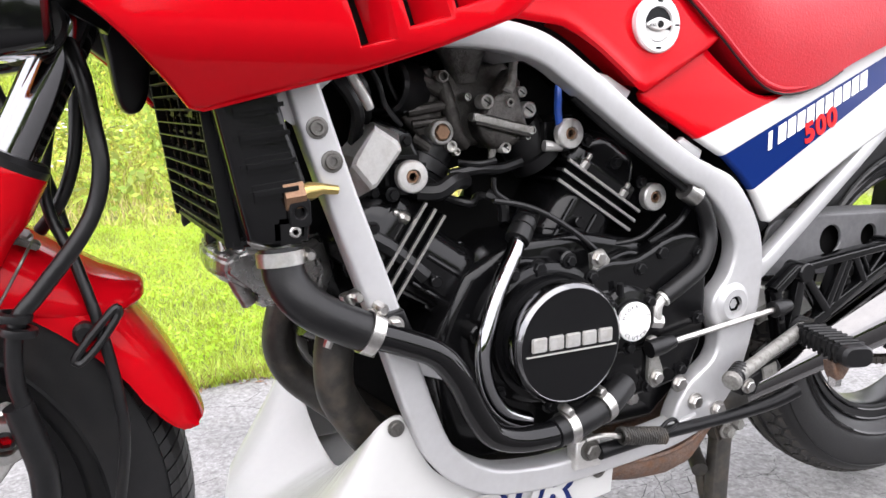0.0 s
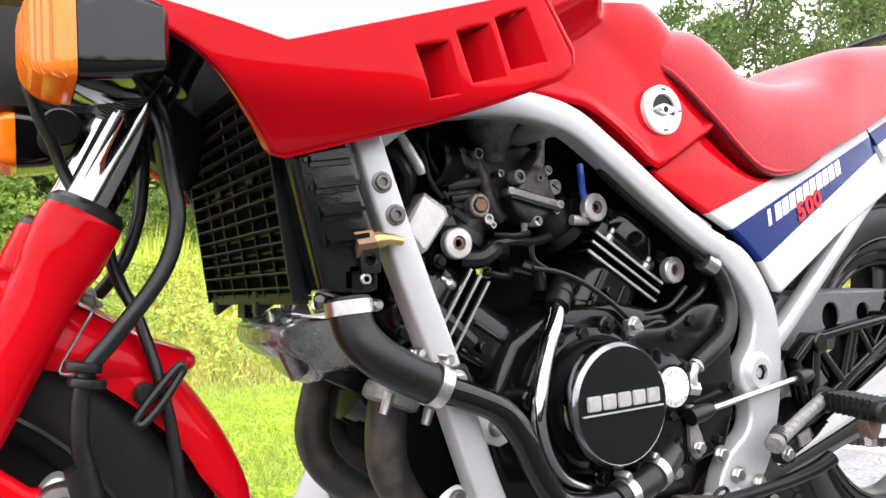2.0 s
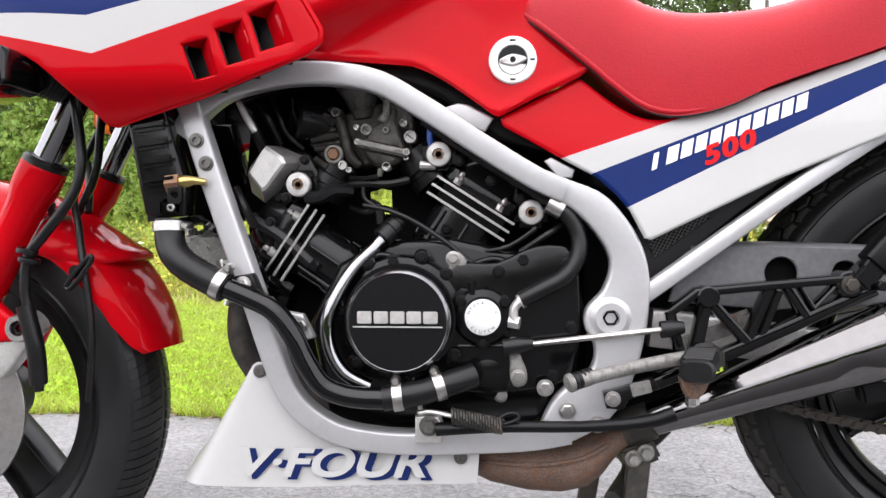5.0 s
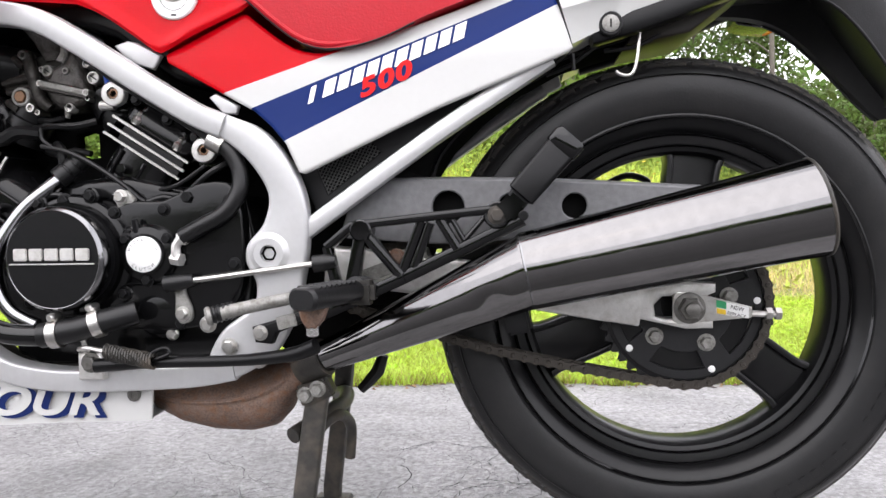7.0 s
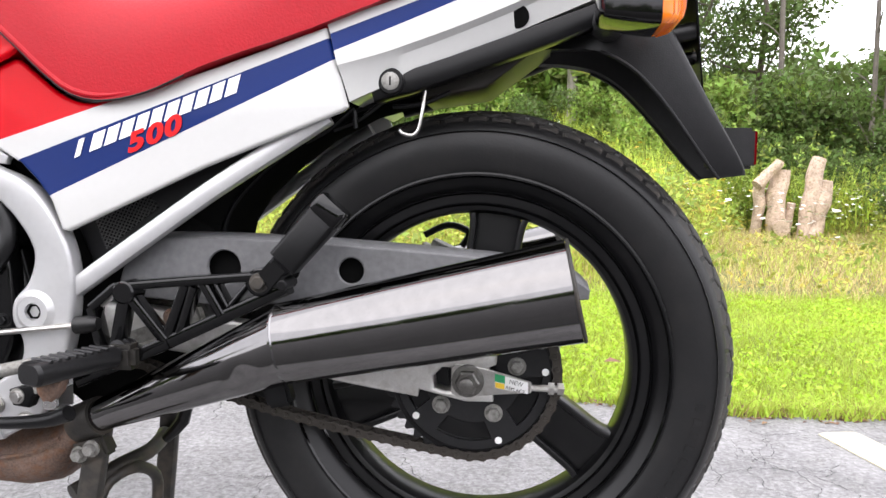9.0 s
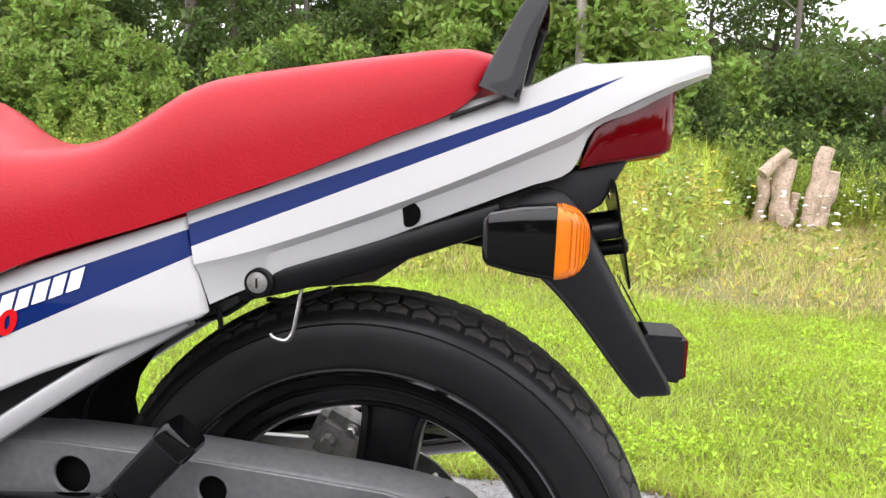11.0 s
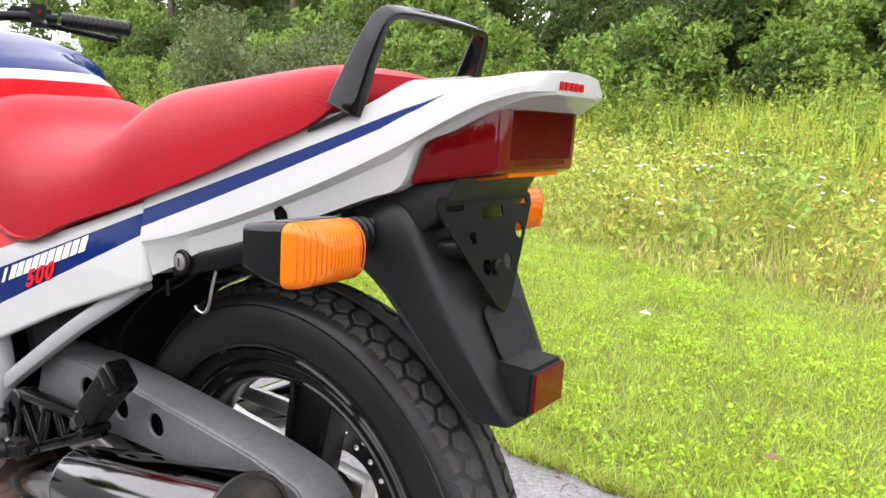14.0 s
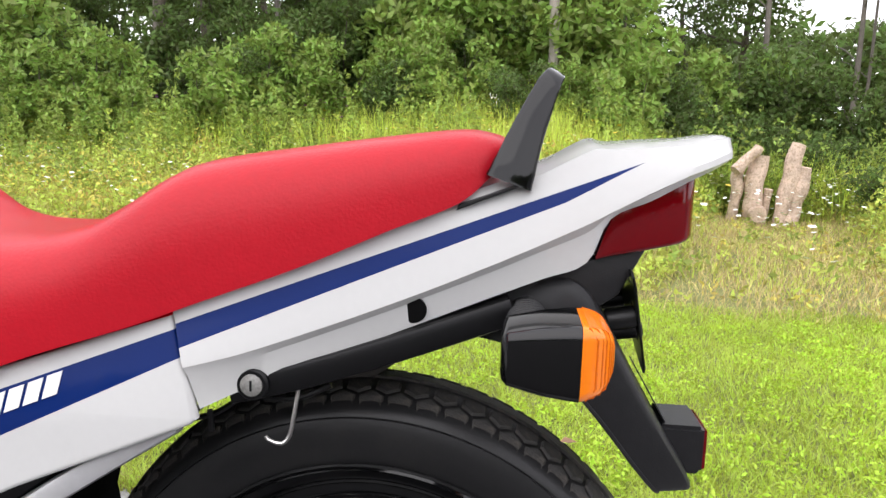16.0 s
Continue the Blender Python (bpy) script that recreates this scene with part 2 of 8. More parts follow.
def rev(profile, centre, axis=(0, 1, 0), n=32, arc=None, bm=None, close=False):
    """The profile's (radius, along) rows turned about the axis through the centre."""
    c, d = Vector(centre), Vector(axis).normalized()
    u = d.orthogonal().normalized() if abs(d.y) < 0.99 else Vector((1, 0, 0))
    v = d.cross(u)
    bm = bm or bmesh.new()
    rows = []
    for k in range(n):
        a = 2 * math.pi * k / n
        e = u * math.cos(a) + v * math.sin(a)
        rows.append([bm.verts.new(c + d * h + e * r) for r, h in profile])
    m = len(profile)
    for k in range(n):
        a, b = rows[k], rows[(k + 1) % n]
        for i in range(m if close else m - 1):
            j = (i + 1) % m
            bm.faces.new((a[i], a[j], b[j], b[i]))
    if not close:
        if profile[0][0] > 1e-5:
            bm.faces.new([r[0] for r in rows])
        if profile[-1][0] > 1e-5:
            bm.faces.new([r[-1] for r in rows][::-1])
    bmesh.ops.remove_doubles(bm, verts=bm.verts, dist=1e-6)
    return bm


def box(c, s, bev=0.003, m=None, bm=None):
    b2 = bmesh.new()
    bmesh.ops.create_cube(b2, size=1)
    bmesh.ops.scale(b2, vec=s, verts=b2.verts)
    if bev:
        bmesh.ops.bevel(b2, geom=b2.edges[:], offset=bev, segments=2, affect="EDGES")
    t = Matrix.Translation(c) @ (m or Matrix())
    bmesh.ops.transform(b2, matrix=t, verts=b2.verts)
    if bm is None:
        return b2
    join(bm, b2)
    return bm


def join(bm, other):
    me = bpy.data.meshes.new("tmp")
    other.to_mesh(me)
    other.free()
    bm.from_mesh(me)
    bpy.data.meshes.remove(me)
    return bm


def inset2(loop, d):
    """The closed 2D loop moved inwards by d (for a counter-clockwise loop)."""
    n, out = len(loop), []
    for i in range(n):
        a, b, c = Vector(loop[i - 1][:2]), Vector(loop[i][:2]), Vector(loop[(i + 1) % n][:2])
        e1, e2 = (b - a), (c - b)
        n1, n2 = Vector((-e1.y, e1.x)), Vector((-e2.y, e2.x))
        n1 = n1.normalized() if n1.length > 1e-9 else n1
        n2 = n2.normalized() if n2.length > 1e-9 else n2
        m = n1 + n2
        k = m.length_squared
        out.append(b + (m * (2 / k) * d if k > 0.3 else n1 * d))
    return out


def area2(loop):
    return sum(loop[i - 1][0] * loop[i][1] - loop[i][0] * loop[i - 1][1] for i in range(len(loop))) / 2


def plate(outline, y0, y1, chamfer=0.002, holes=(), yfun=None, bm=None):
    """A plate with the (x, z) outline between y0 and y1, its edges chamfered, with holes through it."""
    from mathutils.geometry import tessellate_polygon
    loops = [[Vector(p[:2]) for p in outline]] + [[Vector(p[:2]) for p in h] for h in holes]
    for i, lp in enumerate(loops):
        if (area2(lp) > 0) == (i > 0):
            lp.reverse()
    steps = [0.0] if not chamfer else [0.0, 1.0] if chamfer < 0.003 else [0.0, 0.134, 0.5, 1.0]
    ins = [inset2(lp, chamfer) for lp in loops] if chamfer else loops
    bm = bm or bmesh.new()
    if chamfer:
        deep = [1.0, 0.0] if chamfer < 0.003 else [1.0, 0.5, 0.134, 0.0]
        near = [([inset2(lp, chamfer * d) if d else lp for lp in loops], chamfer * k) for d, k in zip(deep, steps)]
        layers = [(lps, y0 + k) for lps, k in near] + [(lps, y1 - k) for lps, k in near[::-1]]
    else:
        layers = [(loops, y0), (loops, y1)]
    rows = [[[bm.verts.new((p.x, y, p.y)) for p in lp] for lp in lps] for lps, y in layers]
    for lo, hi in zip(rows, rows[1:]):
        for a, b in zip(lo, hi):
            for i in range(len(a)):
                bm.faces.new((a[i - 1], a[i], b[i], b[i - 1]))
    tris = tessellate_polygon([[Vector((p.x, p.y, 0)) for p in lp] for lp in ins])
    for layer in (rows[0], rows[-1]):
        flat = [v for lp in layer for v in lp]
        for t in tris:
            try:
                bm.faces.new([flat[i] for i in t])
            except ValueError:
                pass
    if yfun:
        for v in bm.verts:
            v.co.y += yfun(v.co.x, v.co.z)
    return bm


def circ(x, z, r, n=16):
    return [(x + r * math.cos(2 * math.pi * k / n), z + r * math.sin(2 * math.pi * k / n)) for k in range(n)]


def cyl(p, q, r, n=16, bev=0.0, bm=None):
    p, q = Vector(p), Vector(q)
    L = (q - p).length
    prof = [(r - bev, 0), (r, bev), (r, L - bev), (r - bev, L)] if bev else [(r, 0), (r, L)]
    return rev(prof, p, q - p, n, bm=bm)


def hexbolt(p, d=(0, -1, 0), r=0.007, h=0.006, bm=None, socket=False):
    p, d = Vector(p), Vector(d).normalized()
    bm = bm or bmesh.new()
    rev([(r * 1.35, -0.001), (r * 1.35, 0.0012), (r * 1.05, 0.0015)], p, d, 16, bm=bm)
    if socket:
        rev([(r, 0.001), (r, h - 0.0008), (r * 0.9, h), (r * 0.55, h), (r * 0.5, h * 0.4), (0.00001, h * 0.4)], p, d, 12, bm=bm)
    else:
        rev([(r, 0.001), (r, h * 0.85), (r * 0.85, h)], p, d, 6, bm=bm)
    return bm


def along(tab, x):
    """Straight interpolation in a table of (x, value)."""
    for (x0, v0), (x1, v1) in zip(tab, tab[1:]):
        if x <= x1:
            return v0 + (v1 - v0) * (x - x0) / (x1 - x0)
    return tab[-1][1]


def thing(name, label, category, group="", kind=""):
    return tagged(new(name), label, category, group, kind)


def super_ring(x, w, zb, zt, n=20, p=0.55, q=0.7, y0=0.0):
    """Half a rounded section across the bike, closed along its flat bottom."""
    out = []
    for k in range(n + 1):
        a = math.pi * k / n
        c, s = math.cos(a), math.sin(a)
        out.append((x, y0 - w * math.copysign(abs(c) ** p, c), zb + (zt - zb) * abs(s) ** q))
    return out

# ---- the motorcycle: x runs from front to rear, its left side is at negative y ----
bike = thing("motorcycle", "red, white and blue sports motorcycle on its centre stand", "motorcycle")
AX, AZ = 0.410, 0.357      # rear axle
FX, FZ = -1.03, 0.293      # front axle


def tyre_profile(R, w, rb, s=1.0):
    half = [(rb, -0.62 * w), (rb + 0.004, -0.78 * w), (rb + 0.2 * (R - rb), -0.93 * w), (rb + 0.45 * (R - rb), -w), (rb + 0.66 * (R - rb), -0.97 * w), (rb + 0.8 * (R - rb), -0.86 * w), (rb + 0.93 * (R - rb), -0.55 * w), (rb + 0.985 * (R - rb), -0.25 * w), (R, 0)]
    half = [(v.x, v.y) for v in spl([(*h, 0) for h in half], 3)]
    return half + [(r, -y) for r, y in half[-2::-1]]


def hex_block(R, y0, wy, wa, h):
    """One hexagonal tread block of a tyre, at the top of the wheel, its centre y0 to the side."""
    bm = bmesh.new()

    def crown(y):
        t = min(abs(y) / 0.0615, 1)
        return R - 0.034 * t ** 2.6
    rows = []
    for f, up in ((1.0, -0.004), (1.0, h * 0.6), (0.86, h)):
        rows.append([bm.verts.new((f * wa * a, y0 + f * wy * b, crown(y0 + f * wy * b) + up - (f * wa * a) ** 2 / 2 / R)) for a, b in ((0, 1), (0.95, 0.45), (0.95, -0.45), (0, -1), (-0.95, -0.45), (-0.95, 0.45))])
    for a, b in zip(rows, rows[1:]):
        for i in range(6):
            bm.faces.new((a[i - 1], a[i], b[i], b[i - 1]))
    bm.faces.new(rows[-1])
    bmesh.ops.recalc_face_normals(bm, faces=bm.faces)
    me = bpy.data.meshes.new("tread_block")
    bm.to_mesh(me)
    bm.free()
    me.materials.append(tread_rubber)
    return me


rear_tyre = part("rear_tyre", rev(tyre_profile(0.3265, 0.0605, 0.236), (AX, 0.006, AZ), n=96, close=True), tyre_rubber, bike, "black rubber tyre with hexagonal tread blocks")
TREAD_ROWS = []
for side in (-1, 1):
    for y0, ph in ((0.045, 0), (0.0255, 0.5)):
        me = hex_block(0.3268, side * y0, 0.0112, 0.0135, 0.0028)
        TREAD_ROWS.append((me, ph))
bm = rev([(0.324, -0.0085), (0.3292, -0.0085), (0.3295, 0), (0.3292, 0.0085), (0.324, 0.0085)], (AX, 0.006, AZ), n=96, close=True)
part("tread_rib", bm, tread_rubber, rear_tyre)
bm = bmesh.new()
for s in (-1, 1):
    rev([(0.2525, s * 0.0435), (0.2535, s * 0.0462), (0.2545, s * 0.0440)], (AX, 0, AZ), n=96, bm=bm, close=True)
    rev([(0.2985, s * 0.0528), (0.2995, s * 0.0548), (0.3005, s * 0.0525)], (AX, 0, AZ), n=96, bm=bm, close=True)
part("sidewall_ring", bm, tyre_rubber, rear_tyre)
# raised maker's lettering on the sidewall: plain bars
for a0, cnt in ((-8, 8), (-42, 7), (-72, 5)):
    for k in range(cnt):
        a = radians(a0 - k * 3.6)
        part("lettering_bar", box((AX + 0.283 * math.cos(a), -0.0552, AZ + 0.283 * math.sin(a)), (0.011, 0.0016, 0.0085), 0.0004, pose(0, 0, 0, 0, -math.degrees(a), 0)), tyre_rubber, rear_tyre)


def wheel(name, cx, cz, rb, ri, w, angles, parent, hub):
    lip = [(rb + 0.007, -w), (rb + 0.006, -w - 0.004), (rb + 0.002, -w - 0.005), (rb - 0.003, -w), (rb - 0.010, -w + 0.003), (rb - 0.017, -w + 0.012), (ri + 0.012, -w + 0.014), (ri + 0.004, -w + 0.017), (ri, -w + 0.024)]
    prof = lip + [(r, -y) for r, y in lip[::-1]]
    ob = part(name, rev(prof, (cx, 0, cz), n=96, close=True), wheel_black, parent, "black cast wheel with three broad spokes")
    for a in angles:
        ca, sa = math.cos(radians(a)), math.sin(radians(a))
        bm = bmesh.new()
        for s in (-1, 1):      # two webs and the recessed flat between them
            pts = [(cx + r * ca - s * k * sa, 0, cz + r * sa + s * k * ca) for r, k in ((hub - 0.004, 0.026), (0.5 * (hub + ri), 0.030), (ri - 0.012, 0.032), (ri + 0.004, 0.041))]
            tube(pts, 1.0, section=rrect(0.042, 0.009, 0.003, 2), bm=bm, smooth=3)
        tube([(cx + hub * ca, 0, cz + hub * sa), (cx + (ri + 0.002) * ca, 0, cz + (ri + 0.002) * sa)], 1.0, section=rrect(0.024, 0.058, 0.003, 2), bm=bm)
        part("spoke", bm, wheel_black, ob)
    return ob


rear_wheel = wheel("rear_wheel", AX, AZ, 0.2425, 0.197, 0.045, (82, -38, 202), bike, 0.055)
part("hub", rev([(0.02, -0.062), (0.05, -0.060), (0.058, -0.05), (0.062, -0.02), (0.062, 0.03), (0.05, 0.062), (0.02, 0.064)], (AX, 0, AZ), n=40), wheel_black, rear_wheel)


for r, y in ((0.2440, -0.0505), (0.2230, -0.0345), (0.2085, -0.0315)):
    part("rim_ring", rev([(r - 0.0022, y), (r, y - 0.0022), (r + 0.0022, y), (r, y + 0.0022)], (AX, 0, AZ), n=96, close=True), gloss_black, rear_wheel, "", 60)


def ring_plate(cx, cz, ro, ri, y0, y1, holes=(), teeth=0, n=96, bolt=0.0):
    out = []
    if teeth:
        for k in range(teeth):
            for f, r in ((0, ro - 0.007), (0.3, ro), (0.55, ro), (0.85, ro - 0.007)):
                a = 2 * math.pi * (k + f) / teeth
                out.append((cx + r * math.cos(a), cz + r * math.sin(a)))
    else:
        out = circ(cx, cz, ro, n)
    return plate(out, y0, y1, 0.0006, [circ(cx, cz, ri, 40), *holes])


slots = []
for k in range(5):
    a0 = radians(47 + 72 * k)
    arc = [(AX + 0.086 * math.cos(a0 + radians(d)), AZ + 0.086 * math.sin(a0 + radians(d))) for d in range(-24, 25, 8)]
    arc += [(AX + 0.062 * math.cos(a0 + radians(d)), AZ + 0.062 * math.sin(a0 + radians(d))) for d in range(22, -23, -11)]
    slots.append(arc)
sprocket = part("rear_sprocket", ring_plate(AX, AZ, 0.111, 0.030, -0.0795, -0.0735, slots, 43), matt_plastic, bike, "black drilled chain sprocket")
part("sprocket_rim", rev([(0.0965, 0.079), (0.097, 0.0815), (0.1015, 0.0815), (0.102, 0.079)], (AX, 0, AZ), (0, -1, 0), 48, close=True), gloss_black, sprocket)
for k in range(5):
    a = radians(-61 + 72 * k)
    part("sprocket_bolt", hexbolt((AX + 0.056 * math.cos(a), -0.0795, AZ + 0.056 * math.sin(a)), r=0.0085, h=0.010), dull_alloy, sprocket)
for a in (-141, -68, 3, 75, 148):
    part("paint_dot", rev([(0.0045, 0), (0.0045, 0.0008), (0.0038, 0.0011)], (AX + 0.090 * math.cos(radians(a)), -0.0795, AZ + 0.090 * math.sin(radians(a))), (0, -1, 0), 16), decal_white, sprocket, "white paint dot")
part("cush_drive", rev([(0.03, -0.073), (0.085, -0.073), (0.09, -0.066), (0.09, -0.052), (0.03, -0.05)], (AX, 0, AZ), n=40), wheel_black, rear_wheel)
part("rear_brake_disc", ring_plate(AX, AZ, 0.113, 0.07, 0.078, 0.083, [circ(AX + r * math.cos(a), AZ + r * math.sin(a), 0.004, 8) for r in (0.085, 0.1) for a in (2 * math.pi * k / 18 + r * 40 for k in range(18))]), steel, bike, "drilled steel brake disc")
caliper = part("rear_brake_caliper", box((AX - 0.055, 0.085, AZ + 0.115), (0.085, 0.06, 0.06), 0.012, pose(0, 0, 0, 0, 25, 0)), dull_alloy, bike)
part("bleed_bolt", hexbolt((AX - 0.07, 0.055, AZ + 0.12), r=0.008, h=0.01), steel, caliper)
part("bleed_bolt", hexbolt((AX - 0.04, 0.055, AZ + 0.135), r=0.006, h=0.01), steel, caliper)
part("hose", tube([(AX - 0.03, 0.08, AZ + 0.145), (AX - 0.02, 0.08, AZ + 0.165), (AX - 0.05, 0.085, AZ + 0.175), (AX - 0.085, 0.09, AZ + 0.16)], 0.005, 8, 5), rubber, caliper)
part("torque_arm", tube([(AX - 0.09, 0.08, AZ + 0.10), (AX - 0.34, 0.09, AZ + 0.09)], 1.0, section=rrect(0.012, 0.024, 0.003)), alloy, bike)

# chain: upper and lower runs and the wrap round the sprocket
SX, SZ, SR, RR = -0.045, 0.395, 0.034, 0.104
path = []
ang = math.atan2(AZ - SZ, AX - SX)
tilt = math.asin((RR - SR) / math.hypot(AX - SX, AZ - SZ))
for s in (1, -1):
    n_ = ang + s * (math.pi / 2 + tilt * 1)
    path.append(((SX + SR * math.cos(n_), SZ + SR * math.sin(n_)), (AX + RR * math.cos(n_), AZ + RR * math.sin(n_)), n_))
line = [Vector((*path[0][0],)) .lerp(Vector(path[0][1]), k / 40) for k in range(40)]
a1, a2 = path[0][2], path[1][2]
line += [Vector((AX + RR * math.cos(a1 + (a2 - a1) * k / 40), AZ + RR * math.sin(a1 + (a2 - a1) * k / 40))) for k in range(41)]
low = [Vector(path[1][1]).lerp(Vector(path[1][0]), k / 40) for k in range(1, 41)]
for k, v in enumerate(low):
    v.y -= 0.012 * math.sin(math.pi * (k + 1) / 40)
line += low
bm = plate([(-0.0105, -0.0035), (-0.0075, -0.0068), (-0.003, -0.0048), (0.003, -0.0048), (0.0075, -0.0068), (0.0105, -0.0035), (0.0105, 0.0035), (0.0075, 0.0068), (0.003, 0.0048), (-0.003, 0.0048), (-0.0075, 0.0068), (-0.0105, 0.0035)], -0.0085, -0.0062, 0)
plate([(-0.0105, -0.005), (-0.0075, -0.0068), (0.0075, -0.0068), (0.0105, -0.005), (0.0105, 0.005), (0.0075, 0.0068), (-0.0075, 0.0068), (-0.0105, 0.005)], 0.0062, 0.0085, 0, bm=bm)
for s in (-1, 1):
    rev([(0.0026, -0.0098), (0.005, -0.006), (0.005, 0.006), (0.0026, 0.0098)], (s * 0.00795, 0, 0), n=8, bm=bm)
link_me = bpy.data.meshes.new("chain_link")
bmesh.ops.recalc_face_normals(bm, faces=bm.faces)
bm.to_mesh(link_me)
bm.free()
chain_steel = mat("chain_steel", (0.045, 0.04, 0.035), 0.5, 0.6, var=0.3, vs=60, dirt=(0.06, 0.045, 0.03), dirt_amt=0.4)
link_me.materials.append(chain_steel)
lens = [0]
for a, b in zip(line, line[1:]):
    lens.append(lens[-1] + (b - a).length)
drive_chain = None
d = 0.0
while d < lens[-1]:
    i = max(k for k in range(len(lens)) if lens[k] <= d)
    i = min(i, len(line) - 2)
    f = (d - lens[i]) / max(lens[i + 1] - lens[i], 1e-6)
    p, t = line[i].lerp(line[i + 1], f), (line[i + 1] - line[i])
    ob = new("chain_link" if drive_chain else "drive_chain", link_me)
    ob.matrix_basis = pose(p.x, -0.0765, p.y, 0, -math.degrees(math.atan2(t.y, t.x)), 0)
    if drive_chain is None:
        drive_chain = ob
        ob.parent = bike
        tagged(ob, "greasy dark roller chain")
    else:
        ob.parent = drive_chain
        ob.matrix_parent_inverse = drive_chain.matrix_basis.inverted()
    d += 0.0159

# swing arm, axle and adjuster
swing = part("swing_arm", tube([(-0.05, -0.105, 0.415), (0.16, -0.105, 0.390), (0.30, -0.103, 0.366), (0.35, -0.1, 0.358)], 1.0, section=rrect(0.03, 0.050, 0.006)), alloy, bike, "scuffed aluminium swing arm")
bm = plate([(0.335, 0.346), (0.345, 0.378), (0.391, 0.390), (0.441, 0.387), (0.441, 0.376), (0.432, 0.372), (0.432, 0.345), (0.438, 0.341), (0.438, 0.331), (0.405, 0.330), (0.356, 0.341)], -0.114, -0.088, 0.004, [[(0.368, 0.346), (0.366, 0.36), (0.376, 0.371), (0.415, 0.371), (0.422, 0.360), (0.418, 0.345), (0.38, 0.343)]])
part("axle_holder", bm, alloy, swing)
part("axle_plate", plate([(0.388, 0.342), (0.388, 0.372), (0.394, 0.377), (0.43, 0.372), (0.483, 0.358), (0.483, 0.345), (0.43, 0.340), (0.394, 0.337)], -0.1165, -0.1125, 0.001), steel, swing)
bm = rev([(0.0195, 0.112), (0.0195, 0.119), (0.017, 0.12)], (AX - 0.002, 0, AZ), (0, -1, 0), 24)
rev([(0.015, 0.119), (0.015, 0.130), (0.013, 0.132)], (AX - 0.002, 0, AZ), (0, -1, 0), 6, bm=bm)
rev([(0.0085, 0.13), (0.0085, 0.139), (0.007, 0.140)], (AX - 0.002, 0, AZ), (0, -1, 0), 16, bm=bm)
part("axle_nut", bm, dull_steel, swing, "worn steel axle nut")
bm = cyl((0.46, -0.103, 0.3485), (0.522, -0.103, 0.3475), 0.0042, 10)
for x in (0.503, 0.514):
    rev([(0.008, 0), (0.008, 0.007)], (x, -0.103, 0.348), (1, 0, 0), 6, bm=bm)
part("chain_adjuster", bm, steel, swing)
part("swing_arm_right", tube([(-0.05, 0.105, 0.415), (0.16, 0.105, 0.372), (0.44, 0.1, 0.357)], 1.0, section=rrect(0.03, 0.055, 0.006)), alloy, swing)
sticker = part("sticker", plate([(0.440, 0.350), (0.440, 0.367), (0.479, 0.358), (0.479, 0.344)], -0.1172, -0.1168, 0), decal_white, swing, "small white wear sticker")
part("green_field", plate([(0.440, 0.358), (0.440, 0.367), (0.452, 0.3645), (0.452, 0.3555)], -0.1177, -0.1174, 0), decal_green, swing)
guard_out = [(-0.03, 0.45), (-0.01, 0.512), (0.005, 0.522), (0.10, 0.5225), (0.232, 0.518), (0.35, 0.5105), (0.449, 0.503), (0.520, 0.490), (0.548, 0.470), (0.546, 0.459), (0.50, 0.455), (0.42, 0.452), (0.30, 0.450), (0.1, 0.44)]
guard = part("chain_guard", plate(guard_out, -0.125, -0.120, 0.0015, [circ(0.111, 0.487, 0.0205, 20), circ(0.190, 0.487, 0.016, 20), circ(0.268, 0.486, 0.0155, 20)]), guard_plastic, bike, "black plastic chain guard with round holes")
rings = [[(x, -0.123, z - 0.006), (x, -0.121, z - 0.001), (x, -0.115, z + 0.003), (x, -0.085, z + 0.006), (x, -0.062, z + 0.002), (x, -0.055, z - 0.008), (x, -0.055, z - 0.012), (x, -0.085, z - 0.002), (x, -0.115, z - 0.004), (x, -0.118, z - 0.010)] for x, z in [(v.x, v.y) for v in spl([(0.0, 0.520, 0), (0.1, 0.5215, 0), (0.232, 0.517, 0), (0.35, 0.5095, 0), (0.449, 0.502, 0), (0.52, 0.489, 0), (0.547, 0.469, 0)], 4)]]
part("guard_top", loft(rings), guard_plastic, guard)

# exhaust
A, B_, C = Vector((-0.066, -0.125, 0.291)), Vector((0.205, -0.185, 0.409)), Vector((0.528, -0.195, 0.479))
muff = part("muffler", tube([B_, B_.lerp(C, 0.02), B_.lerp(C, 0.5), B_.lerp(C, 0.944)], [0.0445, 0.046, 0.051, 0.0550], 40), black_chrome, bike, "black chromed tapering muffler")
d_ = (C - B_).normalized()
bm = rev([(0.0555, -0.002), (0.0565, 0.0), (0.0555, 0.002), (0.051, 0.002), (0.050, -0.014), (0.019, -0.016), (0.019, -0.002), (0.016, -0.002), (0.016, -0.06), (0.0001, -0.06)], C, d_, 40)
part("end_cap", bm, header_black, muff, "matt black recessed end cap")
part("muffler_lip", rev([(0.0549, -0.0205), (0.0556, -0.0025), (0.0540, -0.0025), (0.0535, -0.0205)], C, d_, 40, close=True), black_chrome, muff)
for a in (40, 160, 280):
    e = d_.orthogonal().normalized()
    part("rivet", rev([(0.003, 0), (0.0025, 0.0015)], C + d_ * -0.0135 + (Matrix.Rotation(radians(a), 3, d_) @ e) * 0.036, d_, 10), steel, muff)
part("weld_seam", rev([(0.0445, -0.0018), (0.0459, -0.0008), (0.0459, 0.0008), (0.0455, 0.0018)], B_ + d_ * 0.004, d_, 40, close=True), rim_metal, muff)
part("clamp_lug", box((-0.066, -0.122, 0.252), (0.046, 0.026, 0.030), 0.004, pose(0, 0, 0, 0, -24, 0)), header_black, muff)
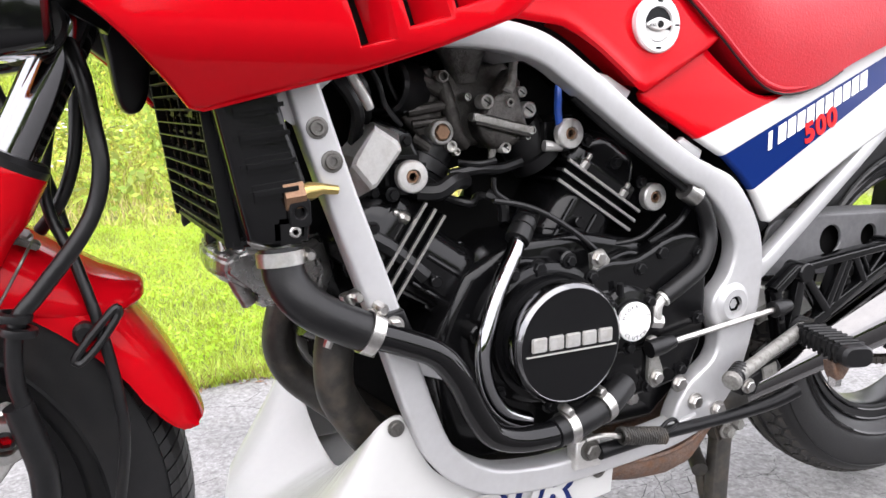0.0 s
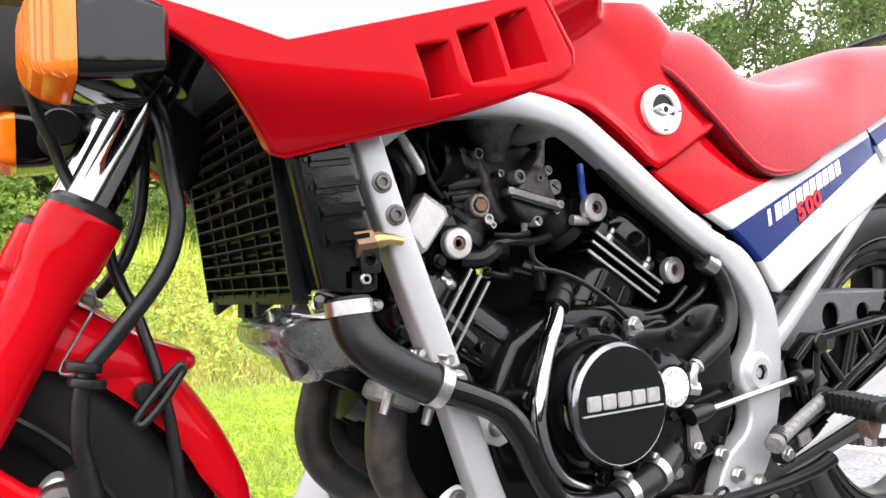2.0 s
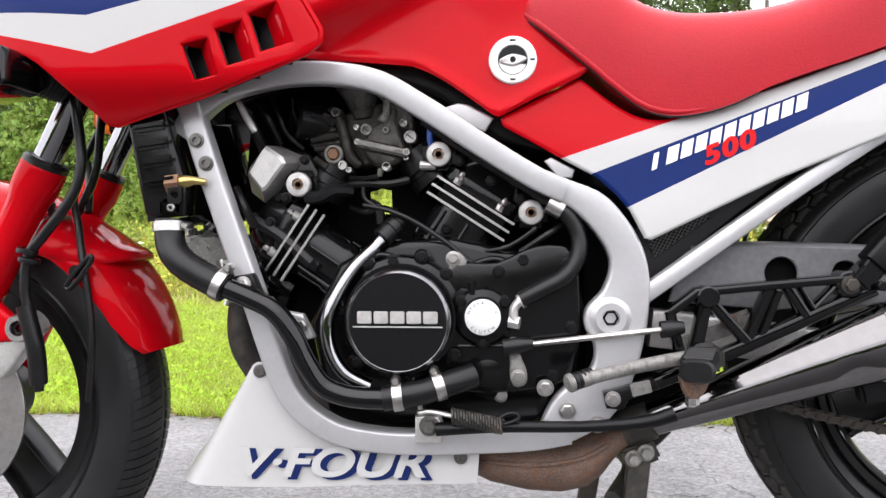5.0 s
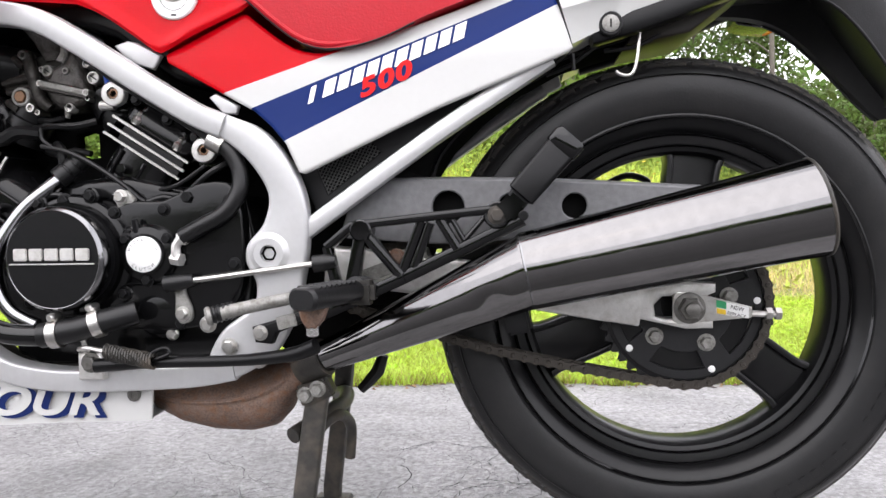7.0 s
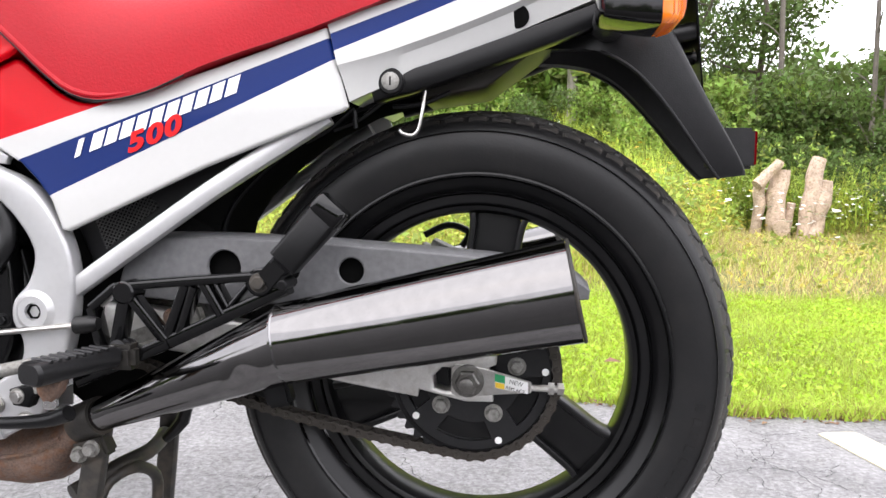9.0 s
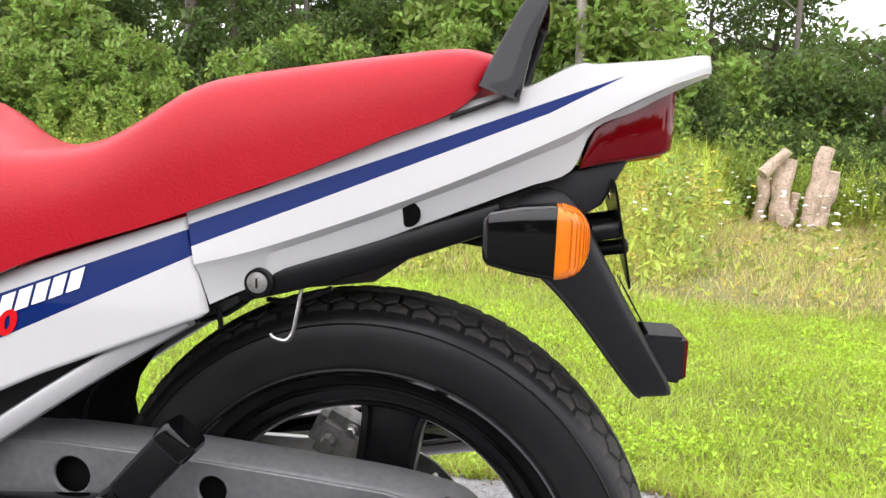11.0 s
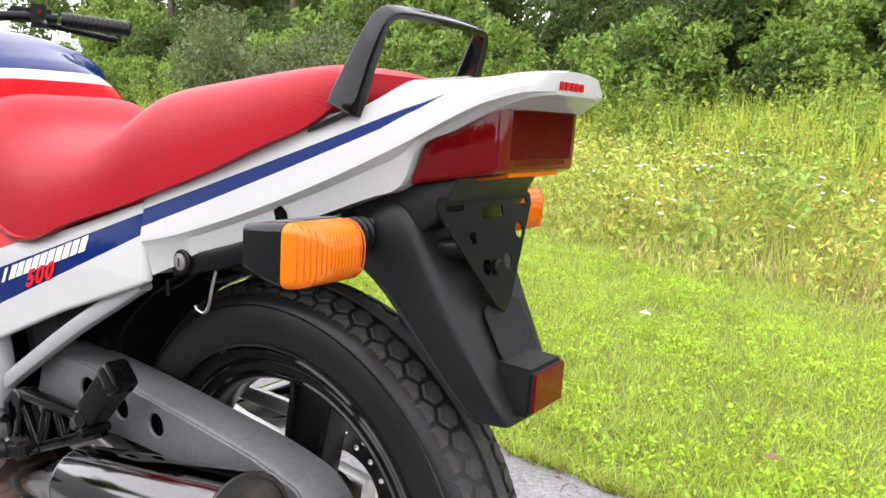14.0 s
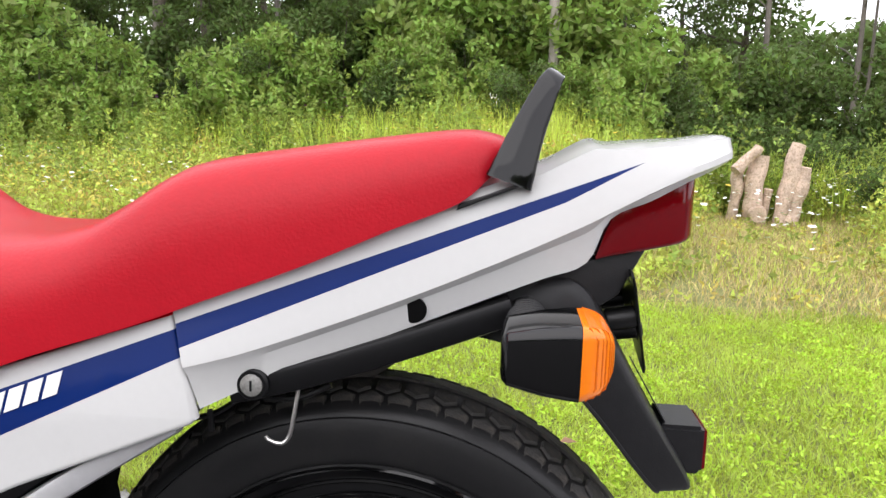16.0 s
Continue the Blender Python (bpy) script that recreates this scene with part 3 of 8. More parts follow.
cone_r = [(0.0, 0.0195), (0.12, 0.0215), (0.4, 0.029), (0.75, 0.0385), (1.0, 0.0447)]
cone_at = lambda t: next(r0 + (r1 - r0) * (t - t0) / (t1 - t0) for (t0, r0), (t1, r1) in zip(cone_r, cone_r[1:]) if t <= t1)
steps = [k / 48 for k in range(49)]
bm = tube([A.lerp(B_, t) + d_ * 0.012 * t for t in steps], [cone_at(t) for t in steps], 72)
dent = Vector((0.166, -0.19, 0.370))
for v in bm.verts:
    q = (Vector((v.co.x, 0, v.co.z)) - Vector((dent.x, 0, dent.z))).length / 0.028
    if q < 1:
        v.co.y += 0.0045 * (1 - q * q) ** 2 * min(1.0, max(0.0, (A.lerp(B_, 0.8).y - v.co.y) / 0.02))
part("muffler_cone", bm, black_chrome, muff)
part("muffler_lug", box((0.197, -0.176, 0.350), (0.030, 0.022, 0.030), 0.004, pose(0, 0, 0, 0, -12, 0)), satin_black, muff)
far_ = lambda p: Vector((p.x, 0.012 - p.y, p.z))
e_ = (far_(C) - far_(B_)).normalized()
muff_far = part("muffler", tube([far_(A), far_(B_), far_(B_).lerp(far_(C), 0.02), far_(B_).lerp(far_(C), 0.5), far_(B_).lerp(far_(C), 0.98)], [0.0195, 0.0445, 0.046, 0.051, 0.0550], 32), black_chrome, bike, "black chromed muffler behind the rear wheel")
part("end_cap", rev([(0.0555, -0.002), (0.0565, 0.0), (0.0555, 0.002), (0.051, 0.002), (0.050, -0.014), (0.019, -0.016), (0.019, -0.002), (0.016, -0.002), (0.016, -0.06), (0.0001, -0.06)], far_(C), e_, 32), header_black, muff_far)
part("exhaust_clamp", tube([A + (A - B_).normalized() * 0.022, A + (B_ - A).normalized() * 0.016], [0.0245, 0.0245], 24), header_black, muff)
for k in (0, 1):
    part("clamp_bolt", hexbolt((-0.076 + 0.016 * k, -0.138, 0.249 + 0.008 * k), r=0.008, h=0.010), dull_alloy, muff)
rings = [[(x, y0 + w * math.cos(a), z + h * math.sin(a)) for a in (2 * math.pi * k / 20 for k in range(20))] for x, y0, z, w, h in ((-0.315, -0.06, 0.240, 0.030, 0.016), (-0.295, -0.06, 0.236, 0.05, 0.026), (-0.26, -0.06, 0.230, 0.066, 0.034), (-0.21, -0.06, 0.228, 0.076, 0.042), (-0.165, -0.062, 0.230, 0.078, 0.045), (-0.132, -0.07, 0.238, 0.070, 0.044), (-0.112, -0.086, 0.252, 0.050, 0.038), (-0.098, -0.108, 0.268, 0.028, 0.028), (-0.080, -0.12, 0.283, 0.021, 0.021))]
part("collector_box", loft(rings), rusty, bike, "rust-brown exhaust collector box")
part("collector_seam", tube([(-0.305, -0.098, 0.240), (-0.258, -0.126, 0.236), (-0.19, -0.137, 0.238), (-0.14, -0.139, 0.248), (-0.105, -0.134, 0.266)], 0.0035, 6, 4), rusty, bike)
header_lines = ((-0.112, [(-0.580, -0.112, 0.476), (-0.594, -0.112, 0.450), (-0.599, -0.111, 0.413), (-0.595, -0.108, 0.383), (-0.577, -0.102, 0.349), (-0.550, -0.095, 0.312), (-0.500, -0.088, 0.268), (-0.44, -0.085, 0.245), (-0.28, -0.08, 0.243)]),
                (0.04, [(-0.600, 0.04, 0.472), (-0.613, 0.04, 0.438), (-0.620, 0.04, 0.397), (-0.606, 0.035, 0.360), (-0.568, 0.02, 0.325), (-0.526, 0.0, 0.291), (-0.46, -0.02, 0.255), (-0.28, -0.03, 0.243)]),
                (-0.03, [(-0.585, 0.09, 0.47), (-0.585, 0.10, 0.435), (-0.570, 0.10, 0.39), (-0.545, 0.09, 0.350), (-0.51, 0.08, 0.31), (-0.45, 0.07, 0.262), (-0.28, 0.05, 0.243)]))
for y0, pts in header_lines:
    dx = -0.022
    hd = part("exhaust_header", tube(pts, 0.0205, 16, 5), header_black, bike, "sooty dark header pipe")
    if y0 < -0.1:
        part("header_flange", rev([(0.0215, -0.010), (0.028, -0.009), (0.0295, -0.003), (0.029, 0.006), (0.023, 0.009)], (-0.569 + dx, y0, 0.455), (-0.4, 0, -0.92), 20, close=True), dull_alloy, hd, "crusty grey cast exhaust flange")
    for s in (-1, 1) if y0 < -0.1 else ():
        part("flange_nut", tube([(-0.560 + dx + s * 0.022, y0 - 0.024, 0.455 - s * 0.008), (-0.568 + dx + s * 0.022, y0 - 0.025, 0.436 - s * 0.008)], [0.006, 0.0045], 8), steel, hd)

# frame: silver square-section rails
SQ = rrect(0.029, 0.029, 0.0042, 3)


def frame_side(s):
    y = lambda v: s * v
    top = [(-0.655, y(0.165), 0.668), (-0.63, y(0.17), 0.70), (-0.585, y(0.172), 0.727), (-0.50, y(0.172), 0.742), (-0.41, y(0.17), 0.733), (-0.345, y(0.166), 0.699), (-0.27, y(0.162), 0.65), (-0.20, y(0.158), 0.607), (-0.165, y(0.156), 0.592)]
    part("frame_rail", tube(top, 1.0, smooth=5, section=SQ), frame_paint, bike, sharp=40)
    low = [(-0.645, y(0.176), 0.715), (-0.612, y(0.176), 0.61), (-0.565, y(0.176), 0.475), (-0.53, y(0.174), 0.37), (-0.505, y(0.172), 0.322), (-0.46, y(0.17), 0.289), (-0.41, y(0.168), 0.277), (-0.35, y(0.166), 0.274), (-0.22, y(0.160), 0.279), (-0.16, y(0.155), 0.288)]
    part("down_tube", tube(low, 1.0, smooth=5, section=SQ), frame_paint, bike, sharp=40)
    out = spl([(-0.205, 0.622, 0), (-0.16, 0.606, 0), (-0.112, 0.583, 0), (-0.072, 0.528, 0), (-0.06, 0.47, 0), (-0.068, 0.40, 0), (-0.088, 0.338, 0), (-0.118, 0.298, 0), (-0.17, 0.272, 0), (-0.195, 0.29, 0), (-0.175, 0.335, 0), (-0.135, 0.365, 0), (-0.128, 0.395, 0), (-0.140, 0.42, 0), (-0.138, 0.445, 0), (-0.117, 0.47, 0), (-0.110, 0.508, 0), (-0.138, 0.552, 0), (-0.18, 0.585, 0), (-0.21, 0.601, 0)], 4, closed=True)
    ob = part("pivot_plate", plate([(p.x, p.y) for p in out], *sorted((y(0.166), y(0.14))), 0.005), frame_paint, bike, "silver painted cast pivot plate")
    part("pivot_boss", rev([(0.026, 0), (0.026, 0.006), (0.022, 0.008), (0.019, 0.011), (0.0105, 0.011), (0.0098, 0.0), (0.0001, 0.0)], (-0.109, y(0.160), 0.433), (0, s, 0), 28), frame_paint, ob)
    part("pivot_socket", rev([(0.0098, 0.0), (0.0098, 0.007), (0.0075, 0.0075), (0.007, 0.001), (0.0001, 0.001)], (-0.109, y(0.161), 0.433), (0, s, 0), 6), deep_black, ob)
    part("seat_rail", tube([(-0.085, y(0.150), 0.447), (-0.03, y(0.148), 0.486), (0.10, y(0.138), 0.578), (0.19, y(0.126), 0.637), (0.24, y(0.122), 0.669)], 1.0, smooth=3, section=rrect(0.020, 0.023, 0.006, 2)), frame_paint, bike)
    return ob


frame_side(-1)
frame_side(1)
for x, z in ((-0.628, 0.657), (-0.616, 0.628)):
    part("frame_bolt", hexbolt((x, -0.191, z), r=0.0072, h=0.0045, socket=True), dull_steel, bike)
for x, z in ((-0.163, 0.317), (-0.125, 0.300), (-0.19, 0.345)):
    part("frame_bolt", hexbolt((x, -0.168, z), r=0.008, h=0.007), steel, bike)
part("cross_tube", cyl((-0.40, -0.16, 0.73), (-0.40, 0.16, 0.73), 0.012), frame_paint, bike)

# fuel tank, side panels, seat
def prof_at(tab, x, k):
    for a, b in zip(tab, tab[1:]):
        if a[0] <= x <= b[0]:
            i = tab.index(a)
            p, q = tab[max(i - 1, 0)], tab[min(i + 2, len(tab) - 1)]
            h, f = b[0] - a[0], (x - a[0]) / (b[0] - a[0])
            ma, mb = (b[k] - p[k]) / (b[0] - p[0]) * h, (q[k] - a[k]) / (q[0] - a[0]) * h
            return (2 * f ** 3 - 3 * f * f + 1) * a[k] + (f ** 3 - 2 * f * f + f) * ma + (3 * f * f - 2 * f ** 3) * b[k] + (f ** 3 - f * f) * mb
    return tab[0][k] if x < tab[0][0] else tab[-1][k]


tank_low = [(-0.66, 0.80), (-0.60, 0.776), (-0.50, 0.766), (-0.445, 0.762), (-0.40, 0.7585), (-0.358, 0.7545), (-0.335, 0.745), (-0.311, 0.731), (-0.28, 0.709), (-0.252, 0.688), (-0.246, 0.688), (-0.20, 0.712), (-0.146, 0.738), (-0.13, 0.75)]
tank_top = [(-0.66, 0.97), (-0.60, 0.995), (-0.50, 1.002), (-0.42, 0.995), (-0.34, 0.976), (-0.27, 0.955), (-0.225, 0.94), (-0.18, 0.915), (-0.15, 0.87), (-0.13, 0.85)]
ease = lambda v: (lambda c: c * c * (3 - 2 * c))(min(1.0, max(0.0, v)))


def tank_side(x, z):
    """Half width of the tank: it leans in over its flared lower edge, and a shoulder swells out above the knee recess."""
    crease = 0.800 + 0.56 * (x + 0.426)
    lean = 0.152 - 0.16 * max(0.0, min(z - along(tank_low, x) - 0.01, 0.10)) - 0.010 * ease((x + 0.22) / 0.08)
    swell = 0.058 * ease((-0.235 - x) / 0.13) * ease((z - crease + 0.012) / 0.06)
    front = ease((x + 0.70) / 0.10)
    return (lean + swell) * (0.7 + 0.3 * front)


rings = []
for k in range(64):
    x = -0.66 + 0.53 * k / 63
    zb, zt = along(tank_low, x), prof_at([(a, b) for a, b in tank_top], x, 1)
    z1 = zt - 0.42 * (zt - zb)
    half = [(-tank_side(x, zb) + 0.016, zb + 0.004), (-tank_side(x, zb) - 0.001, zb - 0.001), (-tank_side(x, zb) - 0.004, zb + 0.003), (-tank_side(x, zb) - 0.003, zb + 0.009), (-tank_side(x, zb + 0.012), zb + 0.013)]
    half += [(-tank_side(x, z), z) for z in (zb + 0.013 + (z1 - zb - 0.013) * i / 12 for i in range(1, 13))]
    w1 = tank_side(x, z1)
    half += [(-w1 * math.cos(a) ** 0.62, z1 + (zt - z1) * math.sin(a) ** 0.9) for a in (math.pi / 2 * i / 9 for i in range(1, 9))]
    rings.append([(x, y, z) for y, z in half] + [(x, 0, zt)] + [(x, -y, z) for y, z in half[::-1]])
tank = part("fuel_tank", loft(rings), tank_paint, bike, "red fuel tank with white and navy top stripes", 50)
pc = Vector((-0.230, -0.1485, 0.759))
part("petcock_ring", rev([(0.030, -0.006), (0.0305, 0.002), (0.0285, 0.004), (0.0195, 0.004), (0.0185, 0.001), (0.0185, -0.006)], pc, (0, -1, 0), 40, close=True), decal_white, tank, "silver fuel tap ring")
part("petcock_cup", rev([(0.019, -0.002), (0.019, 0.0012), (0.0001, 0.0012)], pc, (0, -1, 0), 32), satin_black, tank)
part("petcock_shade", plate([(pc.x + 0.0178 * math.cos(a), pc.z + 0.0178 * math.sin(a)) for a in (math.pi * (1.03 + 0.86 * k / 14) for k in range(15))], pc.y - 0.0022, pc.y - 0.0014, 0), alloy, tank)
lens = [(0.0175 * math.cos(a), 0.0075 * math.sin(a) * (1 - 0.35 * abs(math.cos(a)))) for a in (2 * math.pi * k / 28 for k in range(28))]
bm = plate(lens, -0.006, 0.003, 0.0015)
bmesh.ops.transform(bm, matrix=Matrix.Translation(pc) @ pose(0, 0, 0, 0, -4, 0), verts=bm.verts)
part("petcock_lever", bm, alloy, tank, "grey fuel tap lever")
part("petcock_pin", cyl(pc, pc + Vector((0, -0.0072, 0)), 0.0038, 14, 0.0005), decal_black, tank)
for a, w in ((90, 0.007), (0, 0.006), (270, 0.007)):
    p = pc + Vector((0.0248 * math.cos(radians(a)), -0.0042, 0.0248 * math.sin(radians(a))))
    part("dial_mark", box(p, (w, 0.0006, 0.0022), 0), decal_black, tank)
ypan = lambda x, z: 0.008 + 0.0177 * (x + 0.062) + 0.186 * (z - 0.62)
out = [Vector((-0.246, 0.686, 0)), Vector((-0.242, 0.6895, 0)), Vector((-0.148, 0.7372, 0))] + spl([(-0.141, 0.736, 0), (-0.10, 0.703, 0), (-0.066, 0.685, 0), (-0.02, 0.686, 0), (0.10, 0.722, 0), (0.235, 0.7715, 0)], 3) + [Vector((0.2378, 0.772, 0)), Vector((0.2543, 0.72, 0)), Vector((0.2675, 0.677, 0)), Vector((0.262, 0.672, 0)), Vector((0.10, 0.606, 0)), Vector((-0.06, 0.530, 0)), Vector((-0.068, 0.532, 0)), Vector((-0.085, 0.567, 0)), Vector((-0.105, 0.590, 0)), Vector((-0.127, 0.610, 0)), Vector((-0.168, 0.633, 0)), Vector((-0.243, 0.6765, 0))]
side = part("side_panel", plate([(p.x, p.y) for p in out], -0.164, -0.150, 0.005, yfun=ypan), panel_paint, bike, "white side panel with navy band and red top")
out = [(p.x, p.y) for p in out]
part("side_panel", plate(out, 0.154, 0.164, 0.003, yfun=lambda x, z: -ypan(x, z)), panel_paint, bike)
# model lettering on the panel as plain slanted bars, and the engine size
for k in range(11):
    x0 = -0.058 + 0.0179 * k
    z0 = 0.6165 + 0.40 * 0.0179 * k
    wid = 0.0065 if k == 0 else 0.0140
    bar = [(x0, z0), (x0 + wid, z0 + wid * 0.4), (x0 + wid + 0.004, z0 + 0.0215 + wid * 0.4), (x0 + 0.004, z0 + 0.0215)]
    part("lettering_bar", plate(bar, -0.1655, -0.1645, 0, yfun=ypan), decal_white, side)


def text_on(name, body, size, p, m, material, parent, shear=0.0, depth=0.0004, scale_x=1.0, space=1.0, wrap=None, bold=0.0):
    cu = bpy.data.curves.new(name, "FONT")
    cu.body, cu.size, cu.shear, cu.extrude, cu.space_character = body, size, shear, depth, space
    cu.offset = bold
    ob = new("tmp_text", cu)
    dg = bpy.context.evaluated_depsgraph_get()
    dg.update()
    me = bpy.data.meshes.new_from_object(ob.evaluated_get(dg))
    bpy.data.objects.remove(ob)
    bpy.data.curves.remove(cu)
    t = Matrix.Translation(p) @ m @ Matrix.Rotation(radians(90), 4, "X") @ Matrix.Diagonal((scale_x, 1, 1, 1))
    me.transform(t)
    if wrap:
        for v in me.vertices:
            v.co.y += wrap(v.co.x, v.co.z)
    me.materials.clear()
    return part_of(name, me, material, parent, sharp=0)


text_on("lever_word", "FUEL", 0.0042, pc + Vector((-0.0150, -0.0063, -0.0030)), pose(0, 0, 0, 0, -4, 0), decal_black, tank, depth=0.0001)
for word, x, z in (("NEW", 0.4565, 0.3562), ("REPLACE", 0.4525, 0.3492)):
    text_on("sticker_word", word, 0.0072 if word == "NEW" else 0.0058, (x, -0.1176, z), pose(0, 0, 0, 0, 13, 0), decal_black, sticker, depth=0.0001)
part("yellow_strip", plate([(0.4405, 0.3505), (0.4405, 0.3570), (0.4515, 0.3550), (0.4515, 0.3485)], -0.1177, -0.1174, 0), mat("decal_yellow", (0.75, 0.5, 0.03), 0.4, var=0.02), sticker)
for k, ch in enumerate("500"):
    text_on("engine_size_digit", ch, 0.030, (0.008 + 0.0218 * k, 0, 0.6225 + 0.0088 * k), pose(0, 0, 0, 0, -22, 0), decal_red, side, 0.3, scale_x=1.38, wrap=lambda x, z: -0.1654 + ypan(x, z), bold=0.0013)

seat_tab = [(-0.222, 0.825, 0.84, 0.125), (-0.210, 0.812, 0.862, 0.139), (-0.19, 0.796, 0.876, 0.144), (-0.165, 0.775, 0.885, 0.147), (-0.13, 0.745, 0.888, 0.150), (-0.10, 0.718, 0.874, 0.152), (-0.065, 0.693, 0.850, 0.153), (-0.025, 0.685, 0.836, 0.153), (0.03, 0.695, 0.832, 0.152), (0.09, 0.721, 0.836, 0.148), (0.14, 0.739, 0.848, 0.144), (0.18, 0.752, 0.870, 0.140), (0.225, 0.768, 0.900, 0.134), (0.26, 0.782, 0.913, 0.130), (0.36, 0.821, 0.930, 0.120), (0.44, 0.857, 0.942, 0.112), (0.50, 0.883, 0.949, 0.102), (0.525, 0.906, 0.946, 0.090), (0.542, 0.928, 0.940, 0.076)]
rings = []
for k in range(76):
    x = -0.222 + 0.762 * k / 75
    rings.append(super_ring(x, prof_at(seat_tab, x, 3), prof_at(seat_tab, x, 1), prof_at(seat_tab, x, 2), 28, 0.42, 0.55))
seat = part("seat", loft(rings), seat_vinyl, bike, "red grained vinyl dual seat", 50)
for s in (-1, 1):
    # dark tube standing in for the shadow line along the seat's lower edge
    part("seat_shadow_line", tube([(x, s * (prof_at(seat_tab, x, 3) - 0.0012), prof_at(seat_tab, x, 1) - 0.001) for x in (-0.220 + 0.0155 * k for k in range(20))], 0.0016, 8), rubber, seat, "thin dark tube drawn as the shadow line under the seat edge")
    part("seat_roll", tube([(x, s * (prof_at(seat_tab, x, 3) - 0.002), prof_at(seat_tab, x, 1) + 0.0045) for x in (-0.216 + 0.0155 * k for k in range(17))], [0.0042] * 12 + [0.0038, 0.0032, 0.0025, 0.0017, 0.001], 10), seat_vinyl, seat)

# tail cowl
tail_tab = []
for k in range(10):
    x = 0.262 + 0.0392 * k
    f = (1 - k / 9) ** 3
    zc, zu = 0.2690 * x * x + 0.1728 * x + 0.6611, 0.1316 * x * x + 0.3598 * x + 0.6617
    tail_tab.append((x, 0.684 + 0.4187 * (x - 0.262), 0.116 - 0.052 * (x - 0.262) + 0.020 * f, zc, 0.131 - 0.058 * (x - 0.262) + 0.013 * f, zu, 0.127 - 0.10 * (x - 0.262) + 0.004 * f, zu + 0.004 + 0.02 * (x - 0.262)))
tail_tab += [(0.634, 0.872, 0.096, 0.8795, 0.107, 0.934, 0.087, 0.942), (0.67, 0.890, 0.092, 0.899, 0.105, 0.937, 0.088, 0.945), (0.70, 0.907, 0.088, 0.914, 0.102, 0.940, 0.085, 0.947), (0.72, 0.917, 0.082, 0.922, 0.096, 0.944, 0.079, 0.950), (0.735, 0.924, 0.070, 0.928, 0.083, 0.947, 0.068, 0.952), (0.743, 0.927, 0.056, 0.930, 0.068, 0.948, 0.055, 0.952), (0.747, 0.929, 0.040, 0.931, 0.048, 0.948, 0.040, 0.951)]
TC = 0.008
rings = []
for x, zb, yb, zc, yc, zu, yu, zt in tail_tab:
    f = min(1.0, max(0.0, (0.57 - x) / 0.06))
    half = [(x, -yb, zb), (x, -(yb * 0.6 + yc * 0.4), zb + 0.78 * (zc - zb)), (x, -yc, zc), (x, -yc + 0.001, zc + 0.006), (x, -(yu * 0.72 + yc * 0.28), (zc + zu) / 2 + 0.25 * (zu - zc)), (x, -yu, zu), (x, -yu + 0.003 + 0.02 * (1 - f), zu + 0.003 + 0.012 * f), (x, 0, zt + 0.014 * f)]
    if x < 0.27:
        half = [(0.2692 - (c - 0.677) * 0.307, b, c) for a, b, c in half]
    rings.append([(a, b + TC, c) for a, b, c in half] + [(a, -b + TC, c) for a, b, c in half[-2::-1]])
fine = []
cols = [spl([r[k] for r in rings], 4) for k in range(len(rings[0]))]
for i in range(len(cols[0])):
    fine.append([c[i] for c in cols])
tail = part("tail_cowl", loft(fine, closed=True), tail_paint, bike, "white tail cowl with a navy stripe", 30)
part("tail_hole", rev([(0.0135, 0), (0.0135, 0.0012), (0.0115, 0.0014), (0.0001, 0.0014)], (0.459, -0.1022, 0.783), (0.06, -1, -0.23), 24), deep_black, tail, "round black hole")
for k in range(5):
    part("badge_bar", box((0.7483, TC - 0.036 + 0.0105 * k, 0.9372), (0.0012, 0.0070, 0.0075), 0.0003), decal_red, tail)
for x, y in ((0.655, -0.092), (0.668, -0.088), (0.690, -0.080), (0.60, -0.100)):
    part("rivet_hole", rev([(0.0013, 0.0), (0.0013, 0.0006), (0.0001, 0.0006)], (x, y + TC, 0.889 + (x - 0.655) * 0.5 - 0.0005), (0.3, 0, -1), 10), decal_black, tail)
lamp_rows = [(0.6235, 0.0905, 0.834, 0.838), (0.640, 0.0905, 0.838, 0.886), (0.66, 0.0895, 0.842, 0.899), (0.690, 0.084, 0.848, 0.914), (0.6985, 0.0815, 0.850, 0.917), (0.7045, 0.0785, 0.852, 0.9175), (0.7085, 0.0745, 0.854, 0.9175), (0.7112, 0.0690, 0.855, 0.917), (0.7124, 0.062, 0.856, 0.916)]
LC = TC + 0.005
rings = [[(x, LC + u, (zb + zt) / 2 + v) for u, v in rrect(2 * w + 0.010, zt - zb, min(0.005, 0.45 * (zt - zb)), 3)] for x, w, zb, zt in lamp_rows]
lamp = part("tail_lamp", loft(rings), lamp_red, bike, "deep red tail lamp lens", 50)
for k in range(45):
    y = LC - 0.062 + 0.0028 * k
    part("lens_rib", tube([(0.7128, y, 0.866), (0.7128, y, 0.912)], 0.0006, 6), lamp_red, lamp)
for k in range(3):
    part("lens_rib", tube([(0.7128, TC - 0.047, 0.8605 + 0.002 * k), (0.7128, TC + 0.057, 0.8605 + 0.002 * k)], 0.0006, 6), lamp_red, lamp)
part("lamp_window", box((0.688, LC, 0.8475), (0.036, 0.104, 0.005), 0.001, pose(0, 0, 0, 0, -11, 0)), lamp_amber, lamp, "amber window under the lamp")

part("tail_underside", plate([(0.50, 0.770), (0.50, 0.785), (0.612, 0.831), (0.655, 0.846), (0.672, 0.848), (0.648, 0.800), (0.62, 0.78)], TC - 0.080, TC + 0.080, 0.004), matt_plastic, bike, "black plastic under the tail lamp")
